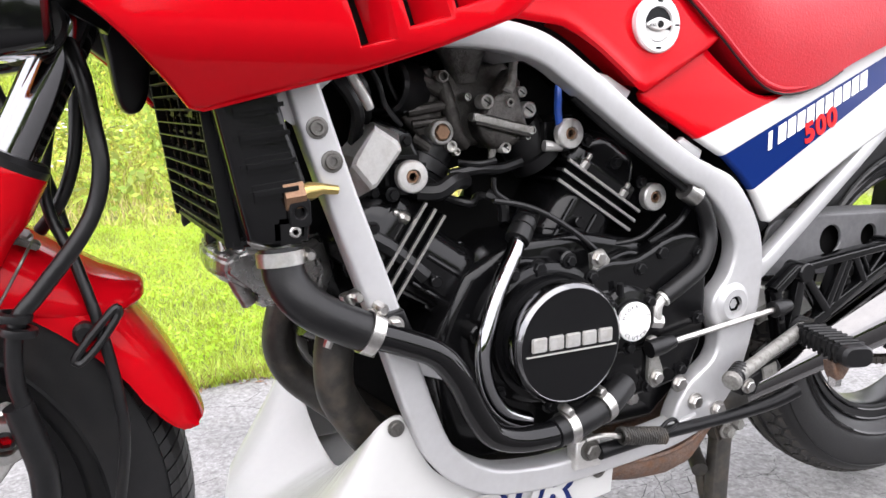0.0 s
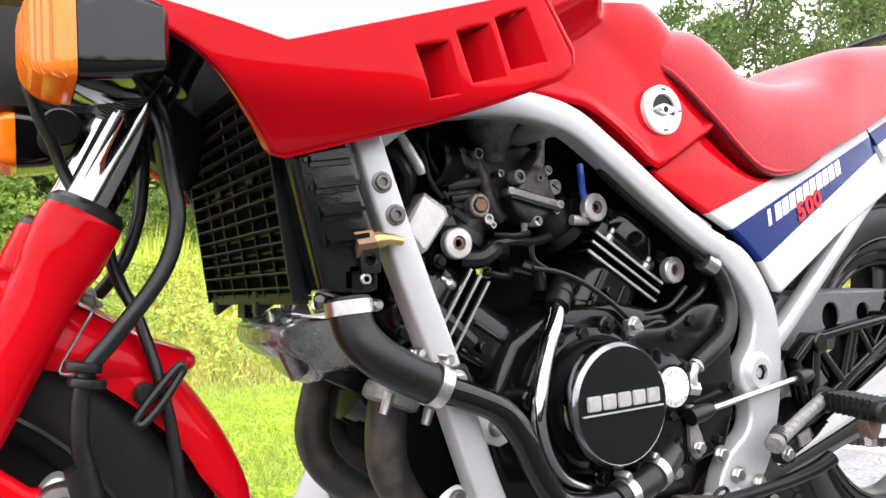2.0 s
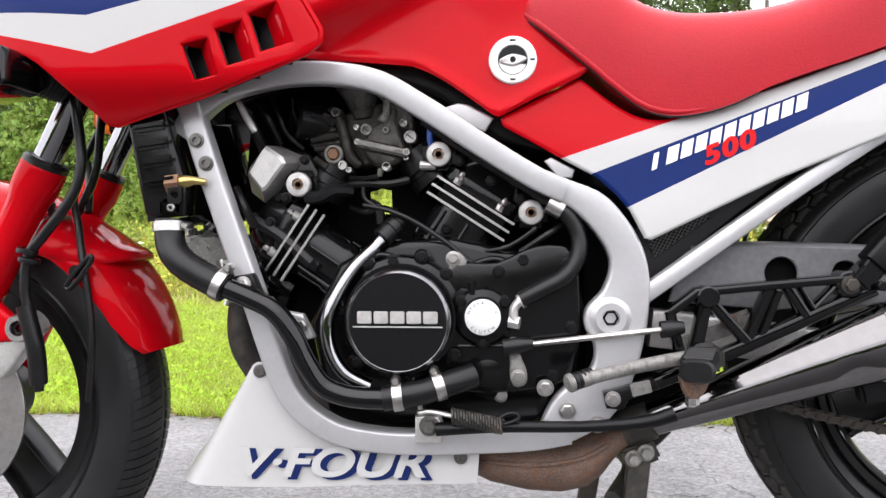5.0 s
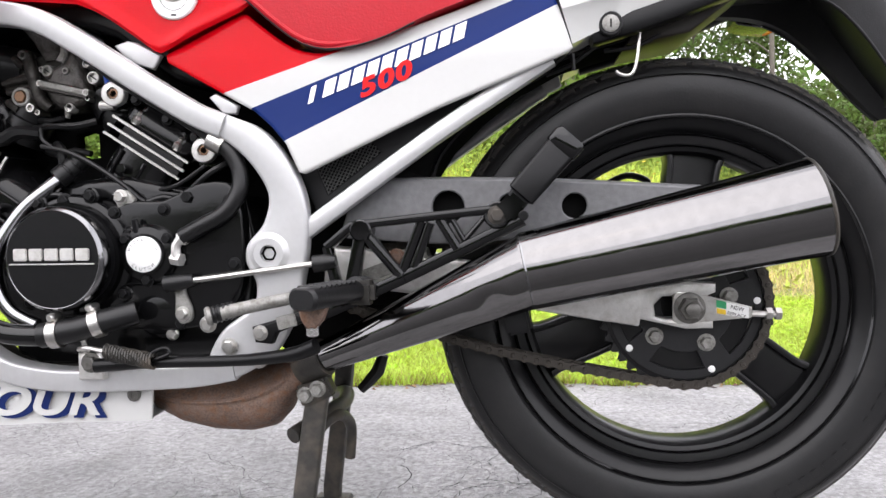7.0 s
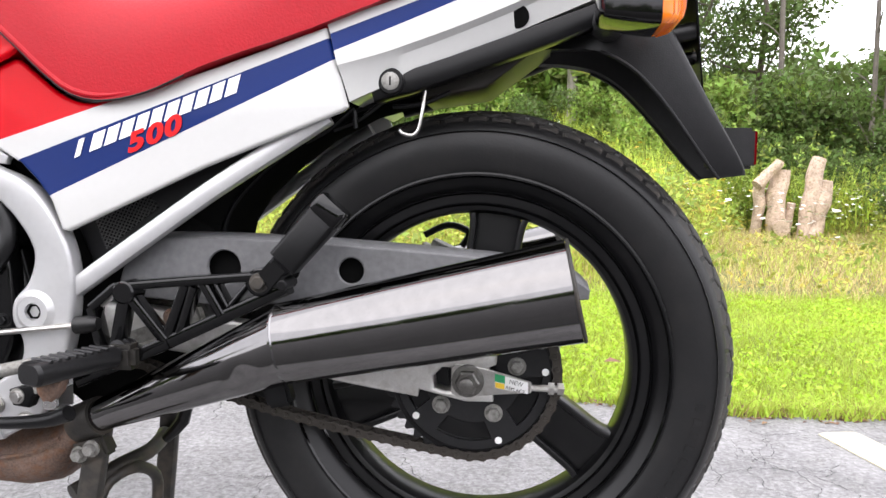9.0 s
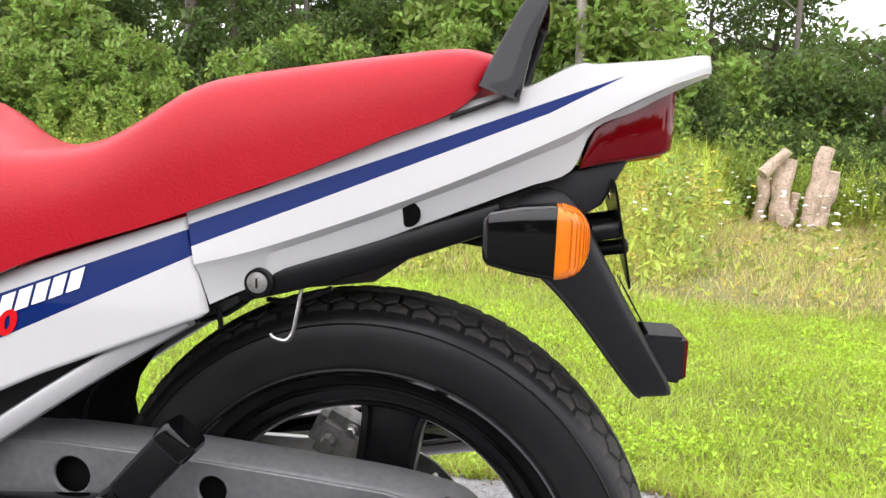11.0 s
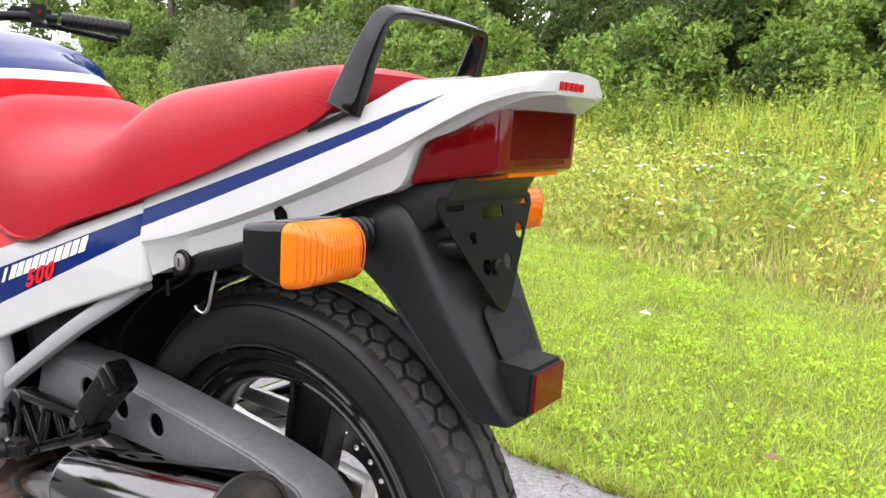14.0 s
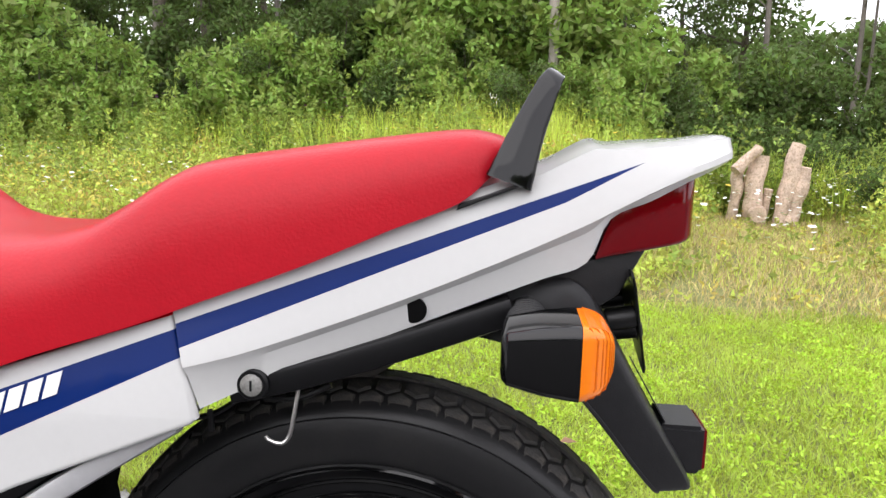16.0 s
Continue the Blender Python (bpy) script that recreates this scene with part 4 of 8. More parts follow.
# grab rail
half = [(0.5415, -0.1005, 0.902), (0.5455, -0.100, 0.914), (0.556, -0.096, 0.946), (0.570, -0.0915, 0.982), (0.5755, -0.0875, 0.9935), (0.579, -0.078, 0.9985), (0.581, -0.055, 1.0005)]
pts = [(x, TC + y, z) for x, y, z in half] + [(0.5815, TC, 1.0015)] + [(x, TC - y, z) for x, y, z in half[::-1]]
wid = [1.28, 1.18, 0.92, 0.68, 0.58, 0.52, 0.5]
part("grab_rail", tube(pts, wid + [0.5] + wid[::-1], smooth=5, section=rrect(0.016, 0.034, 0.005, 3), up=(0, 1, 0)), gloss_black, bike, "glossy black grab rail", 40)
for s in (-1, 1):
    part("rail_gasket", plate([(0.496, 0.8755), (0.556, 0.9005), (0.558, 0.904), (0.498, 0.881)], TC + s * 0.100 - 0.009, TC + s * 0.100 + 0.009, 0.001), rubber, bike)

# rear mudguard
fender_rows = [((0.505, 0.800), (0.470, 0.752), 0.060), ((0.560, 0.816), (0.515, 0.752), 0.072), ((0.600, 0.816), (0.556, 0.746), 0.084), ((0.624, 0.800), (0.590, 0.728), 0.086), ((0.648, 0.757), (0.617, 0.703), 0.084), ((0.672, 0.714), (0.642, 0.674), 0.079), ((0.700, 0.667), (0.668, 0.640), 0.071), ((0.722, 0.632), (0.686, 0.617), 0.063), ((0.733, 0.612), (0.697, 0.604), 0.057), ((0.735, 0.604), (0.702, 0.600), 0.053)]
keys = [spl([(*r[i], r[2] if i == 0 else 0) for r in fender_rows], 4) for i in (0, 1)]
rings = []
for p, q in zip(*keys):
    w, n = p.z, Vector((p.x - q.x, p.y - q.y)).normalized()
    P2, Q2 = Vector((p.x, p.y)), Vector((q.x, q.y))
    half = [(0.0, 1.0), (0.45, 1.0), (0.80, 0.985), (0.90, 0.965), (0.965, 0.92), (1.0, 0.83), (1.02, 0.45), (1.03, 0.0)]
    ring = [(Q2.lerp(P2, f), -k * w) for f, k in half]
    ring += [(c, -y) for c, y in ring[-2::-1]]
    ring += [(Q2 + n * 0.004, 0.9 * w), (Q2.lerp(P2, 0.7), 0.8 * w), (Q2.lerp(P2, 0.7), -0.8 * w), (Q2 + n * 0.004, -0.9 * w)]
    rings.append([(c.x, y + 0.004, c.y) for c, y in ring])
fender = part("rear_fender", loft(rings), matt_plastic, bike, "black plastic rear mudguard", 30)
for k in (0, 14):
    part("fender_rim", tube([(r[k][0], r[k][1], r[k][2]) for r in rings[8:]], 0.0022, 8), matt_plastic, fender)
refl = part("reflector_box", box((0.725, 0.003, 0.637), (0.046, 0.070, 0.050), 0.004, pose(0, 0, 0, 0, 0, 0)), matt_plastic, fender)
part("reflector", box((0.749, 0.003, 0.6375), (0.004, 0.062, 0.041), 0.001), lamp_red, refl, "red rear reflector")
part("fender_patch", plate([(x, z) for x, z in rrect(0.074, 0.062, 0.012, 4)], -0.0006, 0.0006, 0), mat("worn_patch", (0.016, 0.016, 0.017), 0.7, var=0.2, spec=0.2), fender, "dull patch where a sticker was").matrix_basis = pose(0.6955, 0.012, 0.6855, 0, 0, 90) @ pose(0, 0, 0, -31, 0, 0)
tri = [(-0.092, 0.008), (-0.086, 0.014), (0.086, 0.014), (0.092, 0.008), (0.091, -0.002), (0.014, -0.104), (0.0, -0.112), (-0.014, -0.104), (-0.091, -0.002)]
hl = [rrect(0.03, 0.006, 0.0029), rrect(0.03, 0.006, 0.0029), rrect(0.012, 0.012, 0.002), circ(0.055, -0.030, 0.0085), circ(-0.020, -0.062, 0.0085), circ(0.022, -0.060, 0.0085), rrect(0.042, 0.012, 0.002)]
hl = [[(x - 0.062, z + 0.002) for x, z in hl[0]], [(x + 0.066, z + 0.002) for x, z in hl[1]], [(x - 0.038, z - 0.030) for x, z in hl[2]], *hl[3:6], [(x + 0.006, z - 0.006) for x, z in hl[6]]]
bm = plate(tri, -0.0012, 0.0012, 0.0004, hl)
bmesh.ops.transform(bm, matrix=pose(0.660, 0.004, 0.812, 0, 0, 90) @ pose(0, 0, 0, -15.5, 0, 0), verts=bm.verts)
brk = part("plate_bracket", bm, satin_black, bike, "bare black number plate bracket")
part("bracket_bolt", cyl((0.64, 0, 0.745), (0.684, 0, 0.752), 0.0085, 16, 0.002), satin_black, brk)
for s in (-1, 1):
    part("bracket_stud", cyl((0.64, s * 0.045, 0.77), (0.67, s * 0.045, 0.776), 0.011, 16, 0.002), rubber, brk)


def turn_signal(cx, cz, s, d, parent, yo=0.0, inner=0.055, k=1.0, back=1.0):
    """An indicator at (cx, cz) whose lens faces along d, out on side s."""
    e = lambda x, y, z: (cx + d * x * k, s * (0.188 + (y - 0.188) * k + yo), cz + z * k)
    rows = [(-0.0315, 0.187, 0.024, 0.012), (-0.030, 0.188, 0.031, 0.0175), (-0.026, 0.189, 0.0345, 0.021), (0.0, 0.189, 0.0385, 0.0268), (0.022, 0.188, 0.0405, 0.0296), (0.029, 0.188, 0.041, 0.030)]
    rows = [(0.029 - (0.029 - x) * back, y, w, h) for x, y, w, h in rows]
    sec = lambda w, h, c: [(c[0], c[1] + u, v) for u, v in rrect(2 * w, 2 * h, min(w, h) * 0.32, 5)]
    rings = [[e(*p) for p in sec(w, h, (x, y))] for x, y, w, h in rows]
    ob = part("turn_signal", loft(rings), gloss_black, parent, "black indicator with an amber lens")
    lens_rows = rows = [(0.0295, 0.188, 0.0405, 0.0296), (0.033, 0.187, 0.040, 0.0295), (0.045, 0.183, 0.0345, 0.0265), (0.0525, 0.179, 0.0285, 0.0215), (0.0565, 0.176, 0.0225, 0.0145), (0.058, 0.175, 0.016, 0.008)]
    part("amber_lens", loft([[e(*p) for p in sec(w, h, (x, y))] for x, y, w, h in rows]), lamp_amber, ob, "amber ribbed lens", 65)
    for i in range(17):
        y = 0.1515 + 0.0043 * i
        tip = along([(0.15, 0.058), (0.191, 0.058), (0.1985, 0.0565), (0.2075, 0.0525), (0.2175, 0.045), (0.228, 0.033)], y)
        high = lambda x: 0.985 * along([(r[0], r[3]) for r in lens_rows], x)
        side = [(x, high(x)) for x in (0.0345, 0.041, 0.046, 0.0505, 0.054, 0.0565) if x < tip - 0.001] + [(tip, 0.7 * high(tip))]
        part("lens_rib", tube([e(x, y, -h) for x, h in side] + [e(x, y, h) for x, h in side[::-1]], 0.0009, 5), lamp_rib, ob)
    prof, y = [(0.0001, inner), (0.0165, inner)], inner + 0.004
    while y < 0.152:
        prof += [(0.0165, y), (0.0195, y + 0.002), (0.0195, y + 0.004), (0.0165, y + 0.006)]
        y += 0.0085
    prof += [(0.0165, 0.160), (0.0001, 0.160)]
    part("rubber_stalk", rev([(r * k, s * (yy - inner)) for r, yy in prof], e(-0.010, inner, 0), (0, 1, 0), 24), rubber, ob)
    return ob


turn_signal(0.573, 0.776, -1, 1, bike, yo=0.002, k=0.98)
turn_signal(0.568, 0.788, 1, 1, bike, yo=0.008, k=0.9)

# ---- front end ----
turned = Matrix.Translation((FX, -0.042, FZ)) @ Matrix.Rotation(radians(-2.5), 4, "Z") @ Matrix.Translation((-FX, 0, -FZ))
front_tyre = part("front_tyre", rev(tyre_profile(0.292, 0.050, 0.207), (FX, 0, FZ), n=84, close=True), tyre_rubber, bike, "black front tyre with side grooves", at=turned)


def shoulder_block(side):
    """One slanting tread block of the front tyre, from near its crown down to the shoulder, at the top of the wheel."""
    bm = bmesh.new()
    rows = []
    for i, (r, y) in enumerate(((0.2914, 0.006), (0.2892, 0.017), (0.2853, 0.0285), (0.2785, 0.0395), (0.2700, 0.0465))):
        d = 0.013 * i
        n = Vector((0, 0.35 + 0.16 * i, 1.0 - 0.15 * i)).normalized()
        for up in (0.0026, -0.003):
            rows.append([bm.verts.new((r * math.sin(d + e), side * (y + n.y * up), r * math.cos(d + e) + n.z * up)) for e in (-0.0225, 0.0225)])
    tops, lows = rows[0::2], rows[1::2]
    for i in range(4):
        bm.faces.new((tops[i][0], tops[i][1], tops[i + 1][1], tops[i + 1][0]))
        for e in (0, 1):
            bm.faces.new((tops[i][e], tops[i + 1][e], lows[i + 1][e], lows[i][e]))
    for i in (0, 4):
        bm.faces.new((tops[i][0], tops[i][1], lows[i][1], lows[i][0]))
    bmesh.ops.recalc_face_normals(bm, faces=bm.faces)
    me = bpy.data.meshes.new("tread_block")
    bm.to_mesh(me)
    bm.free()
    me.materials.append(tyre_rubber)
    return me


for side in (-1, 1):
    me = shoulder_block(side)
    for k in range(120):
        ob = new("tread_block", me)
        ob.matrix_basis = Matrix.Translation((FX, 0, FZ)) @ Matrix.Rotation(2 * math.pi * (k + 0.25 * side) / 120, 4, "Y")
        ob.parent = front_tyre
front_wheel = wheel("front_wheel", FX, FZ, 0.2135, 0.170, 0.040, (70, -50, 190), bike, 0.05)
front_wheel.matrix_basis = turned
part("front_hub", rev([(0.02, -0.06), (0.05, -0.058), (0.052, 0.05), (0.02, 0.06)], (FX, 0, FZ), n=32), wheel_black, front_wheel)
part("front_brake_disc", ring_plate(FX, FZ, 0.128, 0.075, -0.078, -0.073), steel, front_wheel, "steel brake disc")

fx = lambda z, top: top - (0.64 - z) * 0.51


def fork_leg(s, top, y):
    ob = part("fork_tube", tube([(fx(0.60, top), y, 0.60), (fx(0.80, top), y, 0.80)], 0.0195, 24), fork_chrome, bike, "polished chrome fork tube")
    rows = [(0.634, 0.0285), (0.631, 0.0302), (0.627, 0.0306), (0.606, 0.0306), (0.600, 0.0302), (0.585, 0.0268), (0.579, 0.0258), (0.565, 0.0254), (0.48, 0.0252), (0.36, 0.025), (0.27, 0.0245), (0.265, 0.020)]
    part("fork_slider", tube([(fx(z, top), y, z) for z, r in rows], [r for z, r in rows], 28), red_paint, ob, "red painted fork slider")
    part("dust_seal", tube([(fx(0.630, top), y, 0.630), (fx(0.637, top), y, 0.637), (fx(0.641, top), y, 0.641)], [0.0298, 0.0300, 0.026], 28), rubber, ob)
    part("upper_sleeve", tube([(fx(0.745, top), y, 0.745), (fx(0.87, top), y, 0.87)], 0.026, 24), satin_black, ob)
    return ob


fork_leg(-1, -0.859, -0.138)
fork_leg(1, -0.876, 0.050)
part("triple_clamp", box((-0.775, -0.01, 0.81), (0.10, 0.27, 0.035), 0.008, pose(0, 0, 0, 0, -27, 4)), satin_black, bike)
# red caliper arm with its silver pivot
arm = [(-0.965, 0.455), (-0.93, 0.452), (-0.905, 0.43), (-0.878, 0.425), (-0.870, 0.41), (-0.885, 0.396), (-0.93, 0.392), (-0.99, 0.385)]
hanger = part("caliper_arm", plate(arm, -0.158, -0.138, 0.006), red_paint, bike, "red cast caliper arm")
part("pivot_housing", plate([(p.x, p.y) for p in spl([(-0.886, 0.436, 0), (-0.864, 0.415, 0), (-0.880, 0.392, 0), (-0.92, 0.345, 0), (-0.945, 0.345, 0), (-0.935, 0.375, 0), (-0.905, 0.42, 0)], 4, closed=True)], -0.152, -0.126, 0.004), alloy, hanger)
part("pivot_bolt", rev([(0.019, 0), (0.019, 0.013), (0.017, 0.016), (0.0105, 0.016), (0.0095, 0.006), (0.0001, 0.006)], (-0.886, -0.152, 0.414), (0, -1, 0), 32), steel, hanger, "silver pivot bolt")
part("pivot_hex", rev([(0.009, 0.004), (0.009, 0.011), (0.0055, 0.012), (0.005, 0.006), (0.0001, 0.006)], (-0.886, -0.152, 0.414), (0, -1, 0), 6), satin_black, hanger)

# front mudguard: a deep rounded shell over the tyre and a peaked upper shell
edge_low = [(15.0, 0.312), (17.5, 0.299), (21.0, 0.287), (25.0, 0.281), (31.0, 0.281), (40.0, 0.276), (50.0, 0.272), (58.0, 0.262), (66.0, 0.247), (78.0, 0.242), (95.0, 0.250), (120.0, 0.262), (150.0, 0.268)]
rings = []
for k in range(55):
    a = 15.2 + (150 - 15.2) * k / 54
    r0, low, w = 0.320, along(edge_low, a), 0.080 * min(1.0, 0.62 + 0.09 * (max(0.0, a - 15.2)) ** 0.5)
    half = [(-w, low), (-w * 1.01, low + 0.45 * (r0 - 0.03 - low)), (-w, max(low, r0 - 0.030)), (-w * 0.95, max(low + 0.001, r0 - 0.018)), (-w * 0.84, r0 - 0.0085), (-w * 0.65, r0 - 0.0035), (-w * 0.35, r0 - 0.001), (0.0, r0)]
    outer = half + [(-y, r) for y, r in half[-2::-1]]
    inner = [(y * 0.955, r - 0.004 if i not in (0, len(outer) - 1) else r) for i, (y, r) in enumerate(outer)][::-1]
    c, s_ = math.cos(radians(a)), math.sin(radians(a))
    rings.append([(FX + r * c, y, FZ + r * s_) for y, r in outer + inner])
ff = part("front_fender", loft(rings), red_paint, bike, "glossy red front mudguard", 50, at=turned)
# the peak: a flat-topped fin that narrows to a rounded tip behind
rings = []
for x, zt, zb, w in ((-0.99, 0.620, 0.540, 0.086), (-0.93, 0.605, 0.525, 0.088), (-0.88, 0.580, 0.512, 0.088), (-0.85, 0.5605, 0.505, 0.086), (-0.825, 0.5435, 0.500, 0.081), (-0.805, 0.5305, 0.498, 0.073), (-0.79, 0.5240, 0.498, 0.063), (-0.779, 0.5190, 0.500, 0.051), (-0.771, 0.5150, 0.5025, 0.036), (-0.768, 0.5115, 0.505, 0.020)):
    h = zt - zb
    half = [(-0.96 * w, zb), (-w, zb + 0.10 * h), (-w, zb + 0.30 * h), (-0.94 * w, zb + 0.55 * h), (-0.78 * w, zb + 0.78 * h), (-0.5 * w, zb + 0.93 * h), (0.0, zt)]
    rings.append([(x, y, z) for y, z in half + [(-y, z) for y, z in half[-2::-1]]])
cols = [spl([r[k] for r in rings], 3) for k in range(len(rings[0]))]
part("fender_peak", loft([[c[i] for c in cols] for i in range(len(cols[0]))]), red_paint, ff, sharp=50)
ov = [(-0.797, 0.509), (-0.794, 0.506), (-0.796, 0.501), (-0.811, 0.480), (-0.825, 0.466), (-0.830, 0.466), (-0.830, 0.471), (-0.815, 0.490)]
ring = [(p.x, -0.146, p.y) for p in spl([(*o, 0) for o in ov], 4, closed=True)]
part("cable_loop", tube(ring + ring[:2], 0.0036, 8), rubber, bike, "oval rubber cable loop")
part("loop_mount", cyl((-0.822, -0.10, 0.488), (-0.822, -0.142, 0.488), 0.0095, 16, 0.003), rubber, bike)
for name, pts, r in (("brake_hose", [(-0.825, -0.12, 0.80), (-0.812, -0.15, 0.73), (-0.804, -0.16, 0.697), (-0.800, -0.16, 0.663), (-0.797, -0.163, 0.631), (-0.804, -0.165, 0.599), (-0.820, -0.168, 0.571), (-0.849, -0.169, 0.535), (-0.868, -0.169, 0.510), (-0.873, -0.169, 0.468), (-0.868, -0.168, 0.437), (-0.860, -0.166, 0.394), (-0.862, -0.16, 0.33)], 0.0068),
                     ("speedometer_cable", [(-0.82, -0.05, 0.72), (-0.842, -0.10, 0.61), (-0.824, -0.125, 0.549), (-0.810, -0.138, 0.494), (-0.801, -0.14, 0.439), (-0.799, -0.14, 0.384), (-0.81, -0.13, 0.31)], 0.0050),
                     ("clutch_hose", [(-0.81, -0.07, 0.80), (-0.809, -0.085, 0.73), (-0.811, -0.09, 0.687), (-0.815, -0.09, 0.644), (-0.823, -0.09, 0.614), (-0.834, -0.09, 0.591), (-0.850, -0.08, 0.570)], 0.0058),
                     ("meter_cable", [(-0.898, -0.04, 0.76), (-0.889, -0.04, 0.729), (-0.880, -0.04, 0.709), (-0.873, -0.04, 0.687), (-0.864, -0.045, 0.665), (-0.845, -0.06, 0.625), (-0.83, -0.09, 0.57)], 0.0055)):
    hose = part(name, tube(pts, r, 12, 6), rubber, bike, "black rubber " + name.replace("_", " "))
    if name == "brake_hose":
        bm = bmesh.new()
        for dz in (-0.006, 0.006):
            rev([(0.0085, -0.004), (0.0135, -0.003), (0.014, 0), (0.0135, 0.003), (0.0085, 0.004)], (-0.868 - dz * 0.2, -0.169, 0.511 + dz), (0.2, 0, 1), 18, bm=bm, close=True)
        part("grommet", bm, rubber, hose)
        part("hose_sleeve", tube([(-0.8735, -0.169, 0.445), (-0.868, -0.168, 0.42), (-0.861, -0.166, 0.385), (-0.862, -0.16, 0.34)], 0.0115, 14, 3), rubber, hose)
        part("wire_clip", tube([(-0.873, -0.158, 0.511), (-0.884, -0.152, 0.514), (-0.871, -0.15, 0.538), (-0.859, -0.148, 0.559), (-0.855, -0.12, 0.566)], 0.0013, 6, 4), dull_steel, hose)
        clip = part("hose_bracket", box((-0.861, -0.108, 0.566), (0.026, 0.020, 0.006), 0.0015, pose(0, 0, 0, 0, 25, 0)), dull_steel, hose)
        part("bracket_ear", box((-0.868, -0.116, 0.574), (0.010, 0.004, 0.018), 0.001), dull_steel, clip)
        part("bracket_screw", hexbolt((-0.860, -0.110, 0.570), (0.2, -0.6, 0.7), 0.005, 0.006), steel, clip)
turn_signal(-0.843, 0.736, -1, -1, bike, 0.056, 0.07, 1.1, 0.85)
turn_signal(-0.878, 0.739, 1, -1, bike, -0.037, 0.07)

# ---- fairing ----
bend = lambda v, r: 0.0 if v < -r else v if v > r else (v + r) ** 2 / (4 * r)
yf = lambda x, z: 0.85 * bend(0.722 - z, 0.016) + 0.25 * bend(z - 0.835, 0.03) + 0.35 * max(0.0, -0.78 - x) ** 1.6 * 2


def cut(bm, xs, zs):
    """Cuts the mesh along planes of constant x and z, and then bends it."""
    for i, (at, way) in enumerate([((x, 0, 0), (1, 0, 0)) for x in xs] + [((0, 0, z), (0, 0, 1)) for z in zs]):
        bmesh.ops.bisect_plane(bm, geom=bm.verts[:] + bm.edges[:] + bm.faces[:], plane_co=at, plane_no=way, dist=1e-5)
    for v in bm.verts:
        v.co.y += yf(v.co.x, v.co.z)
    return bm


edge = spl([(-1.02, 0.778, 0), (-0.93, 0.774, 0), (-0.87, 0.769, 0), (-0.825, 0.757, 0), (-0.788, 0.735, 0), (-0.745, 0.690, 0)], 4) + [Vector((-0.733, 0.675, 0)), Vector((-0.722, 0.673, 0)), Vector((-0.655, 0.690, 0)), Vector((-0.60, 0.703, 0)), Vector((-0.54, 0.722, 0)), Vector((-0.47, 0.748, 0)), Vector((-0.455, 0.760, 0)), Vector((-0.454, 0.772, 0)), Vector((-0.49, 0.834, 0)), Vector((-0.535, 0.868, 0)), Vector((-0.60, 0.91, 0)), Vector((-0.70, 0.945, 0)), Vector((-1.02, 0.955, 0))]
vents = [[(-0.620 + 0.0405 * k, 0.762 + 0.017 * k), (-0.589 + 0.0415 * k, 0.769 + 0.020 * k), (-0.579 + 0.046 * k, 0.727 + 0.018 * k), (-0.606 + 0.0405 * k, 0.721 + 0.0155 * k)] for k in range(3)]
for s in (-1, 1):
    bm = cut(plate([(p.x, p.y) for p in edge], -0.253, -0.245, 0.003, vents), [-0.98 + 0.035 * k for k in range(16)], [0.69, 0.706, 0.712, 0.718, 0.724, 0.730, 0.738, 0.76, 0.785, 0.805, 0.815, 0.825, 0.835, 0.845, 0.855, 0.865, 0.89, 0.92])
    if s > 0:
        bmesh.ops.scale(bm, vec=(1, -1, 1), verts=bm.verts)
    fa = part("side_fairing", bm, fairing_paint, bike, "red fairing side with white and navy bands and three vents", 40)
    bm = plate([(p.x, p.y) for p in edge], -0.243, -0.241, 0.0008, vents, yfun=yf)
    if s > 0:
        bmesh.ops.scale(bm, vec=(1, -1, 1), verts=bm.verts)
    part("fairing_liner", bm, matt_plastic, fa)
    g = -s
    lip = tube([(p.x, g * (-0.245 + yf(p.x, p.y)), p.y + 0.004) for p in edge[:34]], 1.0, section=rrect(0.016, 0.006, 0.0025, 2), up=(0, 1, 0))
    part("fairing_lip", lip, red_paint, fa)
    if s > 0:
        fa.matrix_basis = Matrix.Translation((0, -0.07, 0)) @ fa.matrix_basis
    for v in vents:
        a, b, c, d = v      # top front, top rear, bottom rear, bottom front
        ym = -0.2505
        bm = bmesh.new()
        q = [bm.verts.new(p) for p in ((b[0] + 0.001, g * ym, b[1]), (c[0] + 0.001, g * ym, c[1]), (d[0] + 0.013, g * (ym + 0.022), d[1] + 0.003), (a[0] + 0.013, g * (ym + 0.022), a[1] + 0.003))]
        w = [bm.verts.new(v_.co + Vector((0.001, 0.003 * (1 if g < 0 else -1), 0))) for v_ in q]
        bm.faces.new(q), bm.faces.new(w[::-1])
        for i in range(4):
            bm.faces.new((q[i - 1], q[i], w[i], w[i - 1]))
        part("vent_scoop", bm, red_paint, fa)
        for p0, p1 in ((a, b), (d, c)):
            bm = bmesh.new()
            q = [bm.verts.new(p) for p in ((p0[0], g * -0.249, p0[1]), (p1[0], g * -0.249, p1[1]), (p1[0], g * -0.247, p1[1] + 0.001), (p0[0] + 0.012, g * -0.228, p0[1] + 0.001))]
            bm.faces.new(q)
            part("vent_wall", bm, red_paint, fa)
        part("vent_backing", box(((a[0] + d[0]) / 2 + 0.01, g * -0.215, (a[1] + d[1]) / 2), (0.05, 0.002, 0.06), 0), decal_black, fa)
part("inner_fairing", plate([(-0.80, 0.745), (-0.745, 0.70), (-0.715, 0.655), (-0.70, 0.66), (-0.72, 0.72), (-0.78, 0.77)], 0.12, 0.16, 0.004), matt_plastic, bike)

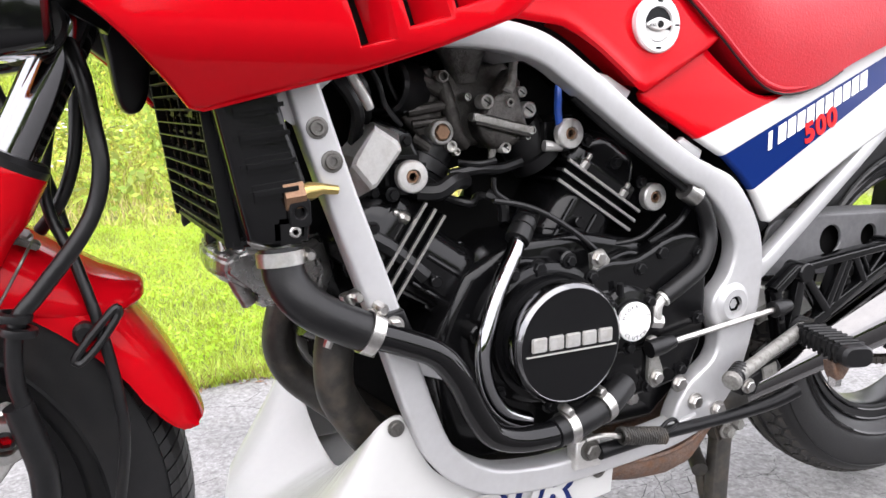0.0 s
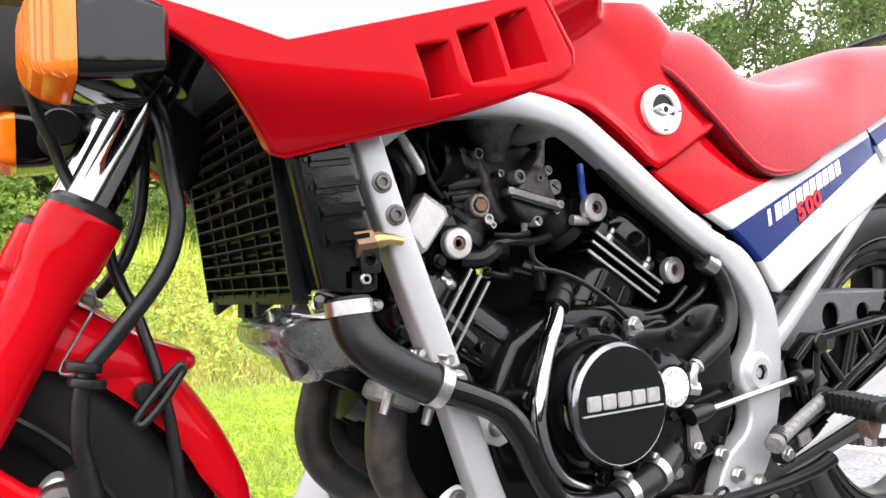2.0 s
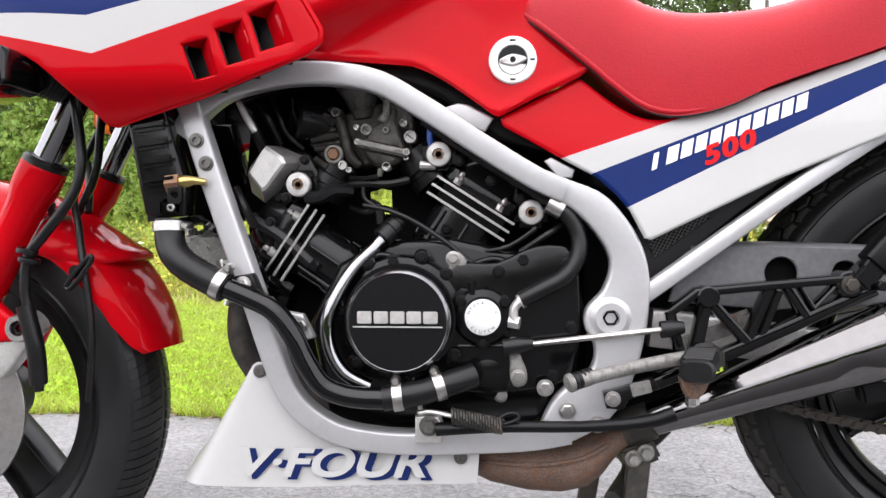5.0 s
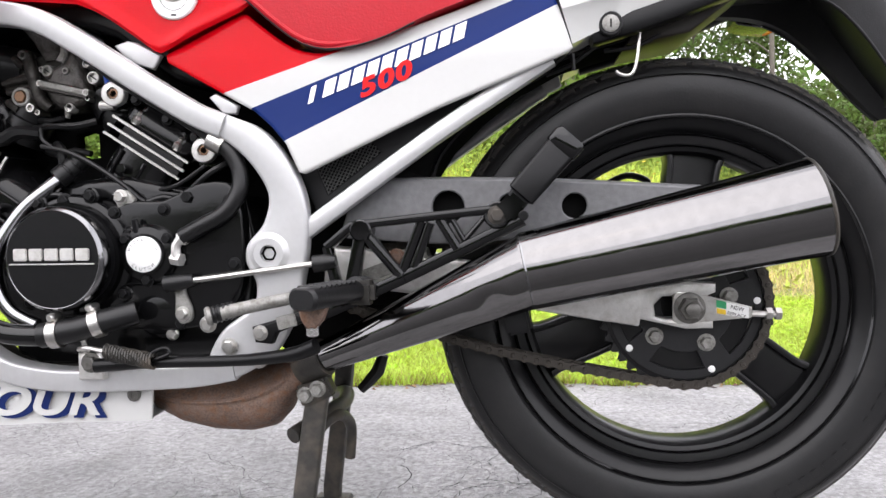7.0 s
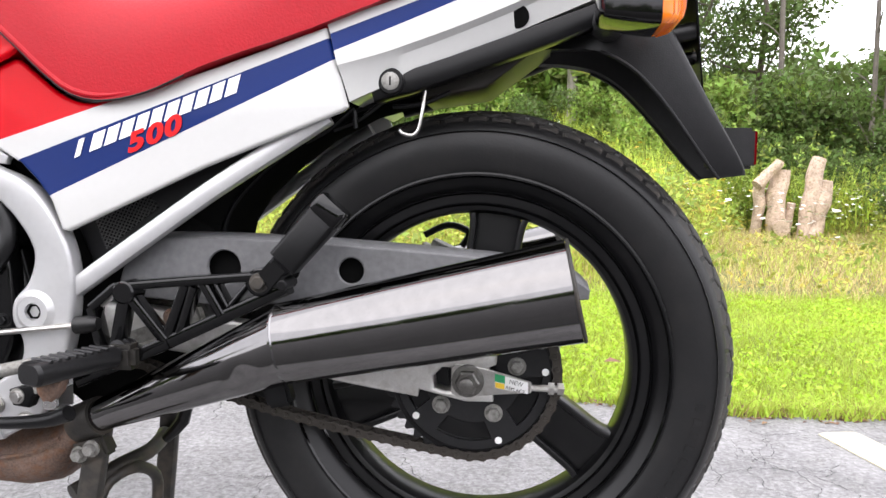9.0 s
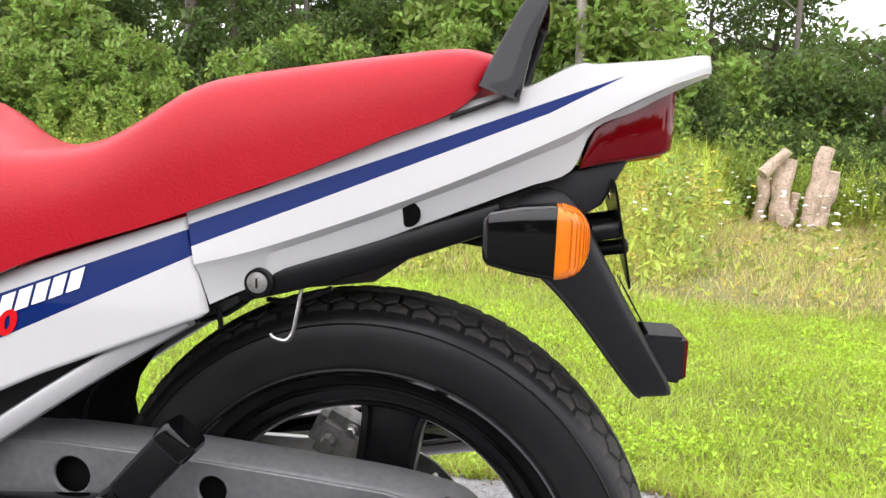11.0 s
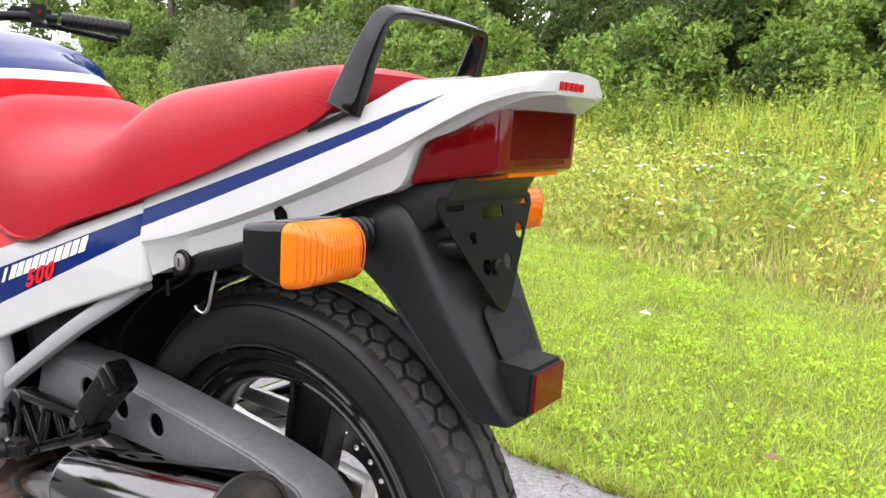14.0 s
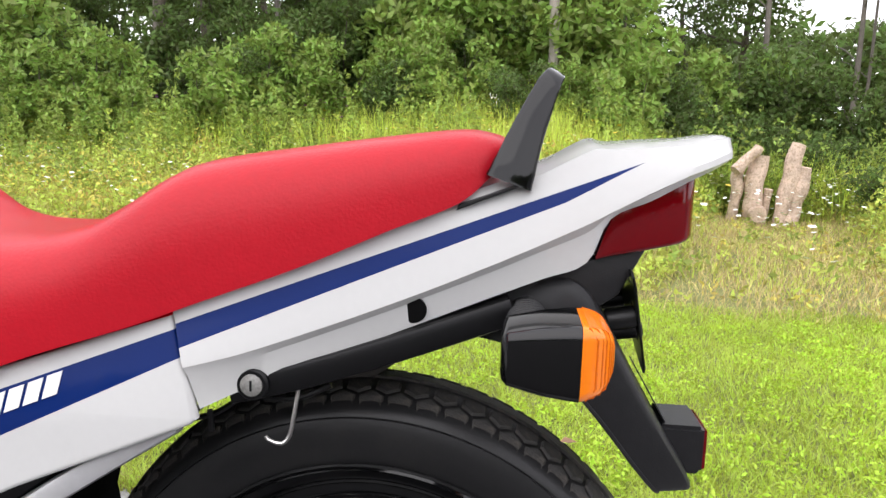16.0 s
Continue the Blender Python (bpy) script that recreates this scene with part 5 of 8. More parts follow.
part("cowl_liner", plate([(-0.95, 0.785), (-0.86, 0.772), (-0.80, 0.748), (-0.752, 0.705), (-0.72, 0.70), (-0.715, 0.90), (-0.95, 0.93)], 0.140, 0.150, 0.003), matt_plastic, bike, "black inner face of the fairing")
# handlebars
for s in (-1, 1):
    H = lambda x, y, z: (x - 0.035, s * (y - 0.02), z + 0.068)
    bar = part("handlebar", tube([(-0.79, s * 0.09, 0.96), H(-0.76, 0.10, 0.95), H(-0.71, 0.20, 0.978), H(-0.66, 0.29, 0.982)], 0.011, 16, 3), satin_black, bike)
    prof = [(0.0001, 0.0), (0.0165, 0.0)]
    for k in range(12):
        t = 0.008 + 0.0104 * k
        prof += [(0.0165, t), (0.0179, t + 0.002), (0.0179, t + 0.006), (0.0165, t + 0.008)]
    prof += [(0.0165, 0.136), (0.0188, 0.138), (0.0188, 0.145), (0.013, 0.149), (0.0001, 0.149)]
    part("grip", rev(prof, H(-0.66, 0.30, 0.982), (0.08, s * 0.125, -0.007), 24), rubber, bar, "ribbed black rubber grip")
    part("switch_box", box(H(-0.685, 0.262, 0.985), (0.050, 0.045, 0.052), 0.010, pose(0, 0, 0, 0, 0, s * 57)), satin_black, bar)
    part("switch_button", box(H(-0.662, 0.252, 0.992), (0.008, 0.014, 0.012), 0.002, pose(0, 0, 0, 0, 0, s * 57)), lamp_red, bar, "red stop switch")
    part("switch_button", box(H(-0.66, 0.262, 0.972), (0.008, 0.016, 0.009), 0.002, pose(0, 0, 0, 0, 0, s * 57)), dull_alloy, bar)
    part("lever", tube([H(-0.71, 0.29, 0.972), H(-0.69, 0.35, 0.962), H(-0.645, 0.43, 0.950)], [0.009, 0.007, 0.008], 12, 4), satin_black, bar)
    part("master_cylinder", box(H(-0.725, 0.235, 0.985), (0.04, 0.05, 0.035), 0.006, pose(0, 0, 0, 0, 0, s * 57)), satin_black, bar)

# ---- radiator ----
ring_plain = lambda c, r: rev([(r, -0.004), (r, 0.0015), (r * 0.8, 0.0025), (r * 0.5, 0.0025), (r * 0.45, 0.0), (0.0001, 0.0)], c, (0, -1, 0), 16)
slat_grey = mat("slat_grey", (0.045, 0.046, 0.042), 0.3, var=0.2, spec=0.5)
gx = lambda y, z: -0.705 - 0.12 * (z - 0.607) - 0.057 * (y + 0.163)
RY, RW = -0.038, 0.252      # centre and width of the core
yaw = pose(0, 0, 0, 0, 0, 3.3)
rad = part("radiator", box((gx(RY, 0.655) + 0.010, RY, 0.655), (0.012, RW, 0.19), 0.003, yaw @ pose(0, 0, 0, 0, -7, 0)), deep_black, bike, "black radiator behind a slatted plastic guard")
for k in range(9):
    z = 0.585 + 0.0165 * k
    part("core_tube", box((gx(RY, z) + 0.003, RY, z), (0.003, RW - 0.03, 0.0022), 0.0006, yaw), satin_black, rad)
for k in range(5):
    y = -0.14 + 0.05 * k
    part("core_block", box((gx(y, 0.68) + 0.002, y, 0.70 - 0.03 * (k % 2)), (0.004, 0.022, 0.012), 0.002, yaw), satin_black, rad)
for s in (-1, 1):
    tk = [(-0.722, 0.72), (-0.713, 0.675), (-0.699, 0.60), (-0.692, 0.565), (-0.671, 0.558), (-0.641, 0.562), (-0.638, 0.60), (-0.656, 0.66), (-0.672, 0.72)]
    part("side_tank", plate([(x - 0.014 * (s > 0), z) for x, z in tk], *((-0.203, -0.165) if s < 0 else (0.088, 0.124)), 0.006), engine_black, rad)
    if s > 0:
        continue
    for k in range(5):
        z, x = 0.607 + 0.0225 * k, -0.667 - 0.19 * 0.0225 * k
        part("tank_rib", box((x - 0.002, s * 0.2035, z), (0.046, 0.014, 0.0135), 0.0048, pose(0, 0, 0, 0, -7, 0)), engine_black, rad)
    part("tank_foot", box((-0.658, s * 0.198, 0.572), (0.026, 0.018, 0.022), 0.004), gloss_black, rad)
part("tank_emblem", plate([(p[0] - 0.650, p[1] + 0.588) for p in rrect(0.018, 0.024, 0.004)], -0.2095, -0.202, 0.001, [circ(-0.650, 0.588, 0.005)]), satin_black, rad)
part("tank_screw", ring_plain((-0.655, -0.207, 0.572), 0.005), steel, rad)
for k in range(14):
    z = 0.568 + 0.0131 * k
    part("guard_slat", box((gx(RY, z) - 0.004, RY, z), (0.0075, RW, 0.0013), 0.0005, yaw @ pose(0, 0, 0, 0, 8, 0)), slat_grey, rad)
for y in (-0.12, -0.08, -0.035, 0.01, 0.05):
    part("guard_post", tube([(gx(y, 0.56) + 0.0005, y, 0.56), (gx(y, 0.742) + 0.0005, y, 0.742)], 1.0, section=rrect(0.0035, 0.004, 0.001, 1), up=(0, 1, 0)), satin_black, rad)
for y in (-0.164, 0.088):
    part("guard_post", tube([(gx(y, 0.556), y, 0.556), (gx(y, 0.748), y, 0.748)], 1.0, section=rrect(0.004, 0.014, 0.001, 1), up=(0, 1, 0)), satin_black, rad)
part("guard_head", box((gx(RY, 0.748), RY, 0.750), (0.016, RW + 0.004, 0.012), 0.003, yaw), satin_black, rad)
part("guard_foot", box((gx(RY, 0.558) + 0.004, RY, 0.558), (0.016, RW + 0.004, 0.010), 0.003, yaw), matt_plastic, rad)
for y in (0.083, -0.05):
    x = gx(y, 0.558)
    part("guard_fin", plate([(x - 0.002, 0.566), (x + 0.024, 0.566), (x + 0.036, 0.558), (x + 0.018, 0.553), (x - 0.001, 0.541), (x - 0.003, 0.546)], y - 0.012, y + 0.004, 0.002), matt_plastic, rad)
part("guard_stay", box((-0.688, 0.03, 0.548), (0.022, 0.030, 0.028), 0.004, yaw), satin_black, rad)
part("horn", plate([(p.x, p.y) for p in spl([(-0.782, 0.760, 0), (-0.745, 0.745, 0), (-0.745, 0.70, 0), (-0.753, 0.675, 0), (-0.766, 0.669, 0), (-0.775, 0.682, 0), (-0.780, 0.72, 0)], 3, closed=True)], -0.02, 0.05, 0.005), satin_black, bike, "black horn behind the fork")
part("oil_filter_cap", rev([(0.03, 0.0), (0.05, 0.005), (0.055, 0.04), (0.05, 0.06), (0.02, 0.064)], (-0.54, -0.02, 0.45), (-0.9, 0, 0.35), 24), engine_black, bike, "black oil filter cover behind the exhaust pipes")
cast_alloy = mat("cast_alloy", (0.34, 0.335, 0.325), 0.27, 0.9, var=0.2, vs=18, bump=0.1, bs=160, dirt=(0.16, 0.15, 0.12), dirt_amt=0.45)
hull = [(-0.708, 0.533), (-0.695, 0.541), (-0.678, 0.546), (-0.647, 0.538), (-0.61, 0.538), (-0.588, 0.542), (-0.574, 0.504), (-0.587, 0.473), (-0.63, 0.477), (-0.653, 0.468), (-0.665, 0.474), (-0.669, 0.491), (-0.693, 0.5), (-0.709, 0.515)]
hx, hz = -0.660, 0.515
rings = [[(hx + k * (x - hx), y, hz + k * (z - hz)) for x, z in hull] for y, k in ((-0.088, 0.70), (-0.080, 0.86), (-0.05, 1.0), (-0.02, 1.0), (0.03, 0.92), (0.045, 0.75))]
bm = loft(rings)
bmesh.ops.bevel(bm, geom=bm.edges[:], offset=0.003, segments=2, affect="EDGES", clamp_overlap=True)
housing = part("thermostat_housing", bm, cast_alloy, bike, "smoky grey cast thermostat housing under the radiator", 28)
part("housing_web", tube([(-0.690, -0.06, 0.545), (-0.688, -0.075, 0.515), (-0.672, -0.07, 0.48)], 0.008, 12, 4), cast_alloy, housing)
for x, y, z in ((-0.672, -0.045, 0.548), (-0.640, -0.055, 0.548)):
    part("housing_bolt", hexbolt((x, y, z), (-0.2, -0.6, 0.7), 0.0065, 0.010), steel, housing)
part("sump_front", plate([(-0.64, 0.500), (-0.58, 0.505), (-0.57, 0.470), (-0.61, 0.455), (-0.645, 0.474)], -0.075, 0.04, 0.006), engine_black, bike, "black crankcase front under the housing")

# ---- belly pan ----
st = [(-0.276, -0.155, 0.219, -0.272, -0.155, 0.272), (-0.30, -0.156, 0.217, -0.30, -0.156, 0.270), (-0.40, -0.160, 0.215, -0.40, -0.160, 0.268), (-0.475, -0.164, 0.212, -0.47, -0.164, 0.281), (-0.53, -0.167, 0.211, -0.507, -0.167, 0.300), (-0.57, -0.169, 0.211, -0.528, -0.169, 0.328), (-0.605, -0.170, 0.211, -0.542, -0.170, 0.358), (-0.635, -0.168, 0.211, -0.553, -0.170, 0.373), (-0.656, -0.158, 0.211, -0.567, -0.165, 0.368), (-0.672, -0.135, 0.211, -0.580, -0.145, 0.342), (-0.684, -0.09, 0.211, -0.585, -0.095, 0.300), (-0.694, -0.045, 0.212, -0.582, -0.045, 0.268), (-0.698, 0.0, 0.213, -0.578, 0.0, 0.255)]
fine = spl([(x, y, z) for x, y, z, *_ in st], 3)
tops = spl([tuple(v[3:]) for v in st], 3)
wall = [(a, b) for a, b in zip(fine, tops)]
wall += [(Vector((a.x, -a.y, a.z)), Vector((b.x, -b.y, b.z))) for a, b in wall[-2::-1]]
rings = []
for a, b in wall:
    sgn = 1 if a.y > 0 else -1
    k = 0.004
    rings.append([a, a.lerp(b, 0.5), b, (b.x + (k if a.x < -0.56 else 0), b.y - sgn * k, b.z), (a.x + (k if a.x < -0.56 else 0), a.y - sgn * k, a.z)])
pan = part("belly_pan", loft(rings), white_paint, bike, "white belly pan with engine-type lettering", 30)
bm = bmesh.new()
L = [bm.verts.new((a.x, a.y * 0.97, a.z + 0.002)) for a, b in wall]
for i in range(len(L) // 2):
    j = len(L) - 1 - i
    if j - 1 > i + 1:
        bm.faces.new((L[i], L[i + 1], L[j - 1], L[j]))
part("pan_floor", bm, white_paint, pan)
for x, y, z in ((-0.555, -0.171, 0.362), (-0.297, -0.158, 0.252)):
    part("pan_screw", hexbolt((x, y, z), r=0.0065, h=0.003, socket=True), dull_steel, pan)
wr = lambda x, z: -0.156 - 0.014 * min(1.0, max(0.0, (-0.27 - x) / 0.26)) - 0.0012
text_on("lettering_shadow", "V·FOUR", 0.052, (-0.584, 0.0, 0.2245), Matrix(), decal_navy, pan, 0.28, scale_x=1.33, space=1.04, wrap=wr, bold=0.0022)
text_on("lettering", "V·FOUR", 0.052, (-0.5915, -0.0012, 0.2275), Matrix(), white_paint, pan, 0.28, scale_x=1.33, space=1.04, wrap=wr, bold=0.0014)

# ---- engine ----
case_out = [(-0.475, 0.30), (-0.44, 0.285), (-0.2, 0.287), (-0.15, 0.33), (-0.135, 0.44), (-0.15, 0.505), (-0.24, 0.52), (-0.31, 0.535), (-0.40, 0.53), (-0.46, 0.50), (-0.50, 0.42)]
engine = part("crankcase", plate(case_out, -0.135, 0.14, 0.012), engine_black, bike, "black painted engine crankcase")
CX, CZ = -0.373, 0.430
bm = rev([(0.082, 0.12), (0.082, 0.150), (0.078, 0.158), (0.071, 0.160), (0.071, 0.172)], (CX, 0, CZ), (0, -1, 0), 56)
part("stator_case", bm, engine_black, engine)
for k in range(7):
    a = radians(20 + 51 * k)
    part("case_boss", rev([(0.011, 0.12), (0.011, 0.158), (0.009, 0.160)], (CX + 0.083 * math.cos(a), 0, CZ + 0.083 * math.sin(a)), (0, -1, 0), 14), engine_black, engine)
    part("case_bolt", hexbolt((CX + 0.083 * math.cos(a), -0.160, CZ + 0.083 * math.sin(a)), r=0.006, h=0.006), satin_black, engine)
cover = part("round_cover", rev([(0.0637, 0.150), (0.0637, 0.190), (0.0620, 0.1925)], (CX, 0, CZ), (0, -1, 0), 64), satin_black, bike, "round black engine cover with a maker's bar plate")
part("cover_rim", rev([(0.0655, 0.176), (0.0655, 0.1895), (0.0645, 0.1915), (0.0607, 0.1948), (0.0600, 0.1945), (0.0600, 0.190)], (CX, 0, CZ), (0, -1, 0), 64, close=True), rim_metal, cover, "polished dark rim")
part("cover_face", rev([(0.0607, 0.1925), (0.0607, 0.1942), (0.0001, 0.1944)], (CX, 0, CZ), (0, -1, 0), 64), satin_black, cover)
for k in range(5):
    part("badge_bar", box((CX - 0.0405 + 0.0203 * k, -0.1965, CZ + 0.0062), (0.0178, 0.004, 0.0150), 0.0012), alloy, cover)
part("badge_line", box((CX, -0.196, CZ - 0.0055), (0.111, 0.003, 0.0016), 0.0005), alloy, cover)
cover.matrix_basis = Matrix.Translation((0.0015, -0.009, 0)) @ cover.matrix_basis
sp = [(-0.335, 0.395), (-0.33, 0.47), (-0.30, 0.50), (-0.25, 0.502), (-0.20, 0.523), (-0.152, 0.512), (-0.146, 0.411), (-0.158, 0.37), (-0.182, 0.344), (-0.30, 0.336)]
spc = part("sprocket_cover", plate([(p.x, p.y) for p in spl([(*o, 0) for o in sp], 3, closed=True)], -0.158, -0.13, 0.005), engine_black, bike, "black sprocket cover")
for x, z in ((-0.315, 0.487), (-0.248, 0.49), (-0.162, 0.50), (-0.157, 0.42), (-0.18, 0.358), (-0.23, 0.345), (-0.30, 0.35)):
    part("cover_bolt", hexbolt((x, -0.158, z), r=0.0062, h=0.006), satin_black, spc)
part("cover_ridge", tube([(-0.30, -0.159, 0.395), (-0.22, -0.161, 0.397), (-0.155, -0.159, 0.402)], 0.0022, 6, 3), engine_black, spc)
slave = part("clutch_slave", rev([(0.038, 0.15), (0.038, 0.163), (0.034, 0.168), (0.0255, 0.170), (0.0255, 0.174)], (-0.268, 0, 0.434), (0, -1, 0), 36), engine_black, bike, "black clutch slave cylinder with a white cap")
cap_w = part("white_cap", rev([(0.0225, 0.172), (0.0225, 0.1775), (0.021, 0.1785), (0.0001, 0.1787)], (-0.268, 0, 0.434), (0, -1, 0), 40), decal_white, slave, "white cap with black ring lettering")
for word, a0, way in (("HYDRAULIC", 90, -1), ("CLUTCH", 270, 1)):
    for k, ch in enumerate(word):
        a = radians(a0 + way * (k - (len(word) - 1) / 2) * 17.5)
        r = 0.0162 if way < 0 else 0.0203
        turn = math.degrees(a) - 90 if way < 0 else math.degrees(a) + 90
        c = Vector((-0.268 + r * math.cos(a), -0.179, 0.434 + r * math.sin(a)))
        text_on("cap_letter", ch, 0.0058, c, pose(0, 0, 0, 0, -turn, 0) @ pose(-0.0019, 0, 0), decal_black, cap_w, depth=0.0001)
for a in (35, 145, 270):
    part("slave_bolt", hexbolt((-0.268 + 0.033 * math.cos(radians(a)), -0.167, 0.434 + 0.033 * math.sin(radians(a))), r=0.006, h=0.007), satin_black, slave)
part("bleed_nipple", tube([(-0.281, -0.165, 0.462), (-0.283, -0.168, 0.478)], [0.005, 0.0035], 10), satin_black, slave)
part("hose_union", tube([(-0.235, -0.165, 0.428), (-0.222, -0.168, 0.426)], 0.0085, 6), alloy, slave)
part("clutch_pipe", tube([(-0.228, -0.168, 0.428), (-0.229, -0.168, 0.444), (-0.218, -0.168, 0.457)], 0.006, 10, 3), alloy, slave)
part("clutch_line", tube([(-0.220, -0.168, 0.455), (-0.195, -0.168, 0.468), (-0.165, -0.165, 0.485), (-0.149, -0.160, 0.51), (-0.148, -0.156, 0.535), (-0.160, -0.155, 0.56), (-0.178, -0.156, 0.573)], 0.0105, 14, 5), rubber, slave, "thick black clutch hose")
part("line_fitting", tube([(-0.168, -0.156, 0.567), (-0.186, -0.156, 0.577)], 0.0125, 14), steel, slave)
part("line_fitting", tube([(-0.222, -0.168, 0.452), (-0.206, -0.168, 0.463)], 0.0095, 12), alloy, slave)
part("thin_line", tube([(-0.186, -0.156, 0.577), (-0.22, -0.155, 0.60), (-0.30, -0.157, 0.650), (-0.345, -0.158, 0.683)], 0.005, 8, 4), rubber, slave)
pump = part("water_pump", rev([(0.034, 0.13), (0.034, 0.148), (0.028, 0.156), (0.012, 0.16)], (-0.262, 0, 0.358), (0, -1, 0), 28), engine_black, bike, "black water pump")
for a in (60, 180, 300):
    part("pump_bolt", hexbolt((-0.262 + 0.032 * math.cos(radians(a)), -0.150, 0.358 + 0.032 * math.sin(radians(a))), r=0.0065, h=0.007), steel, pump)


def bank(name, ox, oz, ax, az, half):
    """A cylinder bank: block, bright-edged fins and head, its axis along (ax, az) from (ox, oz)."""
    bx, bz = (az, -ax)
    P = lambda a, b: (ox + a * ax + b * bx, oz + a * az + b * bz)
    ring = lambda a, h, y0, y1, c: [(P(a, u)[0], v + (y0 + y1) / 2, P(a, u)[1]) for u, v in rrect(2 * h, y1 - y0, c, 6)]
    rows = [(-0.105, 0.016, 0.030), (-0.102, 0.013, 0.032), (-0.075, 0.013, 0.032), (-0.072, 0.010, 0.034), (-0.060, 0.010, 0.034), (-0.057, 0.013, 0.032), (-0.016, 0.011, 0.032), (-0.013, 0.014, 0.03)]
    blk = part(name, loft([ring(a, half - d, -0.126, 0.118, c) for a, d, c in rows]), engine_black, bike, "black finned cylinder bank", 30)
    for u in (-0.45, 0.15):
        part("block_web", tube([(*P(-0.100, u * half)[:1], -0.1245, P(-0.100, u * half)[1]), (*P(-0.02, u * half)[:1], -0.1265, P(-0.02, u * half)[1])], [0.0035, 0.0025], 8), engine_black, blk)
    part("block_stud", cyl((*P(-0.040, -half * 0.2)[:1], -0.122, P(-0.040, -half * 0.2)[1]), (*P(-0.040, -half * 0.2)[:1], -0.137, P(-0.040, -half * 0.2)[1]), 0.0065, 12, 0.001), engine_black, blk)
    for k in (-1, 0, 1):
        part("cooling_fin", plate([P(0.0125 * k - 0.0017, -half), P(0.0125 * k + 0.0017, -half), P(0.0125 * k + 0.0017, half), P(0.0125 * k - 0.0017, half)], -0.127, 0.12, 0), engine_black, blk)
        part("fin_edge", plate([P(0.0125 * k - 0.0016, -half), P(0.0125 * k + 0.0016, -half), P(0.0125 * k + 0.0016, half), P(0.0125 * k - 0.0016, half)], -0.1305, -0.127, 0), steel, blk, "bright machined fin edge")
    part("fin_core", plate([P(-0.016, -half + 0.012), P(0.016, -half + 0.012), P(0.016, half - 0.012), P(-0.016, half - 0.012)], -0.112, 0.112, 0), engine_black, blk)
    rows = [(0.015, 0.004, 0.020), (0.019, 0.001, 0.022), (0.034, 0.001, 0.022), (0.038, 0.008, 0.026), (0.056, 0.012, 0.030), (0.064, 0.020, 0.030), (0.068, 0.032, 0.020)]
    part("cylinder_head", loft([ring(a, half - d, -0.122 + 0.3 * d, 0.12, min(c, half - d - 0.002)) for a, d, c in rows]), engine_black, blk, "", 30)
    for u in (-0.78, 0.05, 0.8):
        part("cover_bolt", hexbolt((P(0.045, u * half)[0], -0.121, P(0.045, u * half)[1]), r=0.0055, h=0.006), satin_black, blk)
    for b in (-half * 0.55, half * 0.55):
        part("head_stud", rev([(0.0075, 0), (0.0075, 0.008), (0.004, 0.011), (0.004, 0.016), (0.002, 0.018)], (*P(0.018, b)[:1], -0.117, P(0.018, b)[1]), (ax, -0.25, az), 10), steel, blk)
    part("block_rib", plate([P(-0.088, -half + 0.016), P(-0.082, -half + 0.016), P(-0.082, half - 0.016), P(-0.088, half - 0.016)], -0.122, -0.117, 0.002), engine_black, blk)
    part("block_skirt", loft([ring(a, half - d, -0.130, 0.12, 0.026) for a, d in ((-0.15, 0.006), (-0.122, 0.004), (-0.112, 0.003), (-0.106, 0.008))]), engine_black, blk, "", 30)
    return blk


front_bank = bank("front_cylinder_bank", -0.52, 0.527, -0.83, 0.56, 0.053)
rear_bank = bank("rear_cylinder_bank", -0.285, 0.572, 0.54, 0.84, 0.060)
part("size_pad", plate([(-0.326, 0.5455), (-0.295, 0.5305), (-0.299, 0.5225), (-0.330, 0.5375)], -0.1245, -0.120, 0.001), engine_black, rear_bank)
text_on("size_mark", "498cm³", 0.0085, (-0.3255, -0.1252, 0.5378), pose(0, 0, 0, 0, 25.5, 0), satin_black, rear_bank, scale_x=0.92, depth=0.0006)
for x, z, o in ((-0.515, 0.605, front_bank), (-0.327, 0.643, rear_bank), (-0.206, 0.566, rear_bank)):
    part("mount_washer", rev([(0.0165, 0.0), (0.0165, 0.009), (0.0150, 0.0105), (0.0078, 0.011), (0.0072, 0.006), (0.0001, 0.006)], (x, -0.121, z), (0, -1, 0), 28), alloy, o, "bright collar around a rusty socket bolt")
    part("mount_bolt", rev([(0.0072, 0.004), (0.0070, 0.0085), (0.0045, 0.009), (0.004, 0.006), (0.0001, 0.006)], (x, -0.121, z), (0, -1, 0), 6), bronze, o)
    part("mount_arm", box((x, -0.085, z), (0.045, 0.07, 0.04), 0.008), engine_black, o)
cap_ring = lambda q, y: [(x, y, z) for x, z in q]
bm = loft([cap_ring([(-0.546, 0.659), (-0.519, 0.647), (-0.517, 0.636), (-0.550, 0.594), (-0.569, 0.582), (-0.587, 0.596), (-0.578, 0.628)], y) for y in (-0.08, -0.103)] + [cap_ring([(-0.556, 0.656), (-0.533, 0.641), (-0.5295, 0.632), (-0.556, 0.598), (-0.562, 0.595), (-0.581, 0.619), (-0.578, 0.627)], -0.137), cap_ring([(-0.558, 0.652), (-0.537, 0.638), (-0.534, 0.632), (-0.557, 0.602), (-0.561, 0.600), (-0.577, 0.620), (-0.575, 0.625)], -0.140)])
part("silver_cap", bm, alloy, front_bank, "satin silver ignition pickup cover", 25)
part("cap_boot", plate([(-0.545, 0.664), (-0.505, 0.650), (-0.492, 0.622), (-0.50, 0.585), (-0.545, 0.572), (-0.57, 0.580)], -0.104, -0.03, 0.008), engine_black, front_bank)
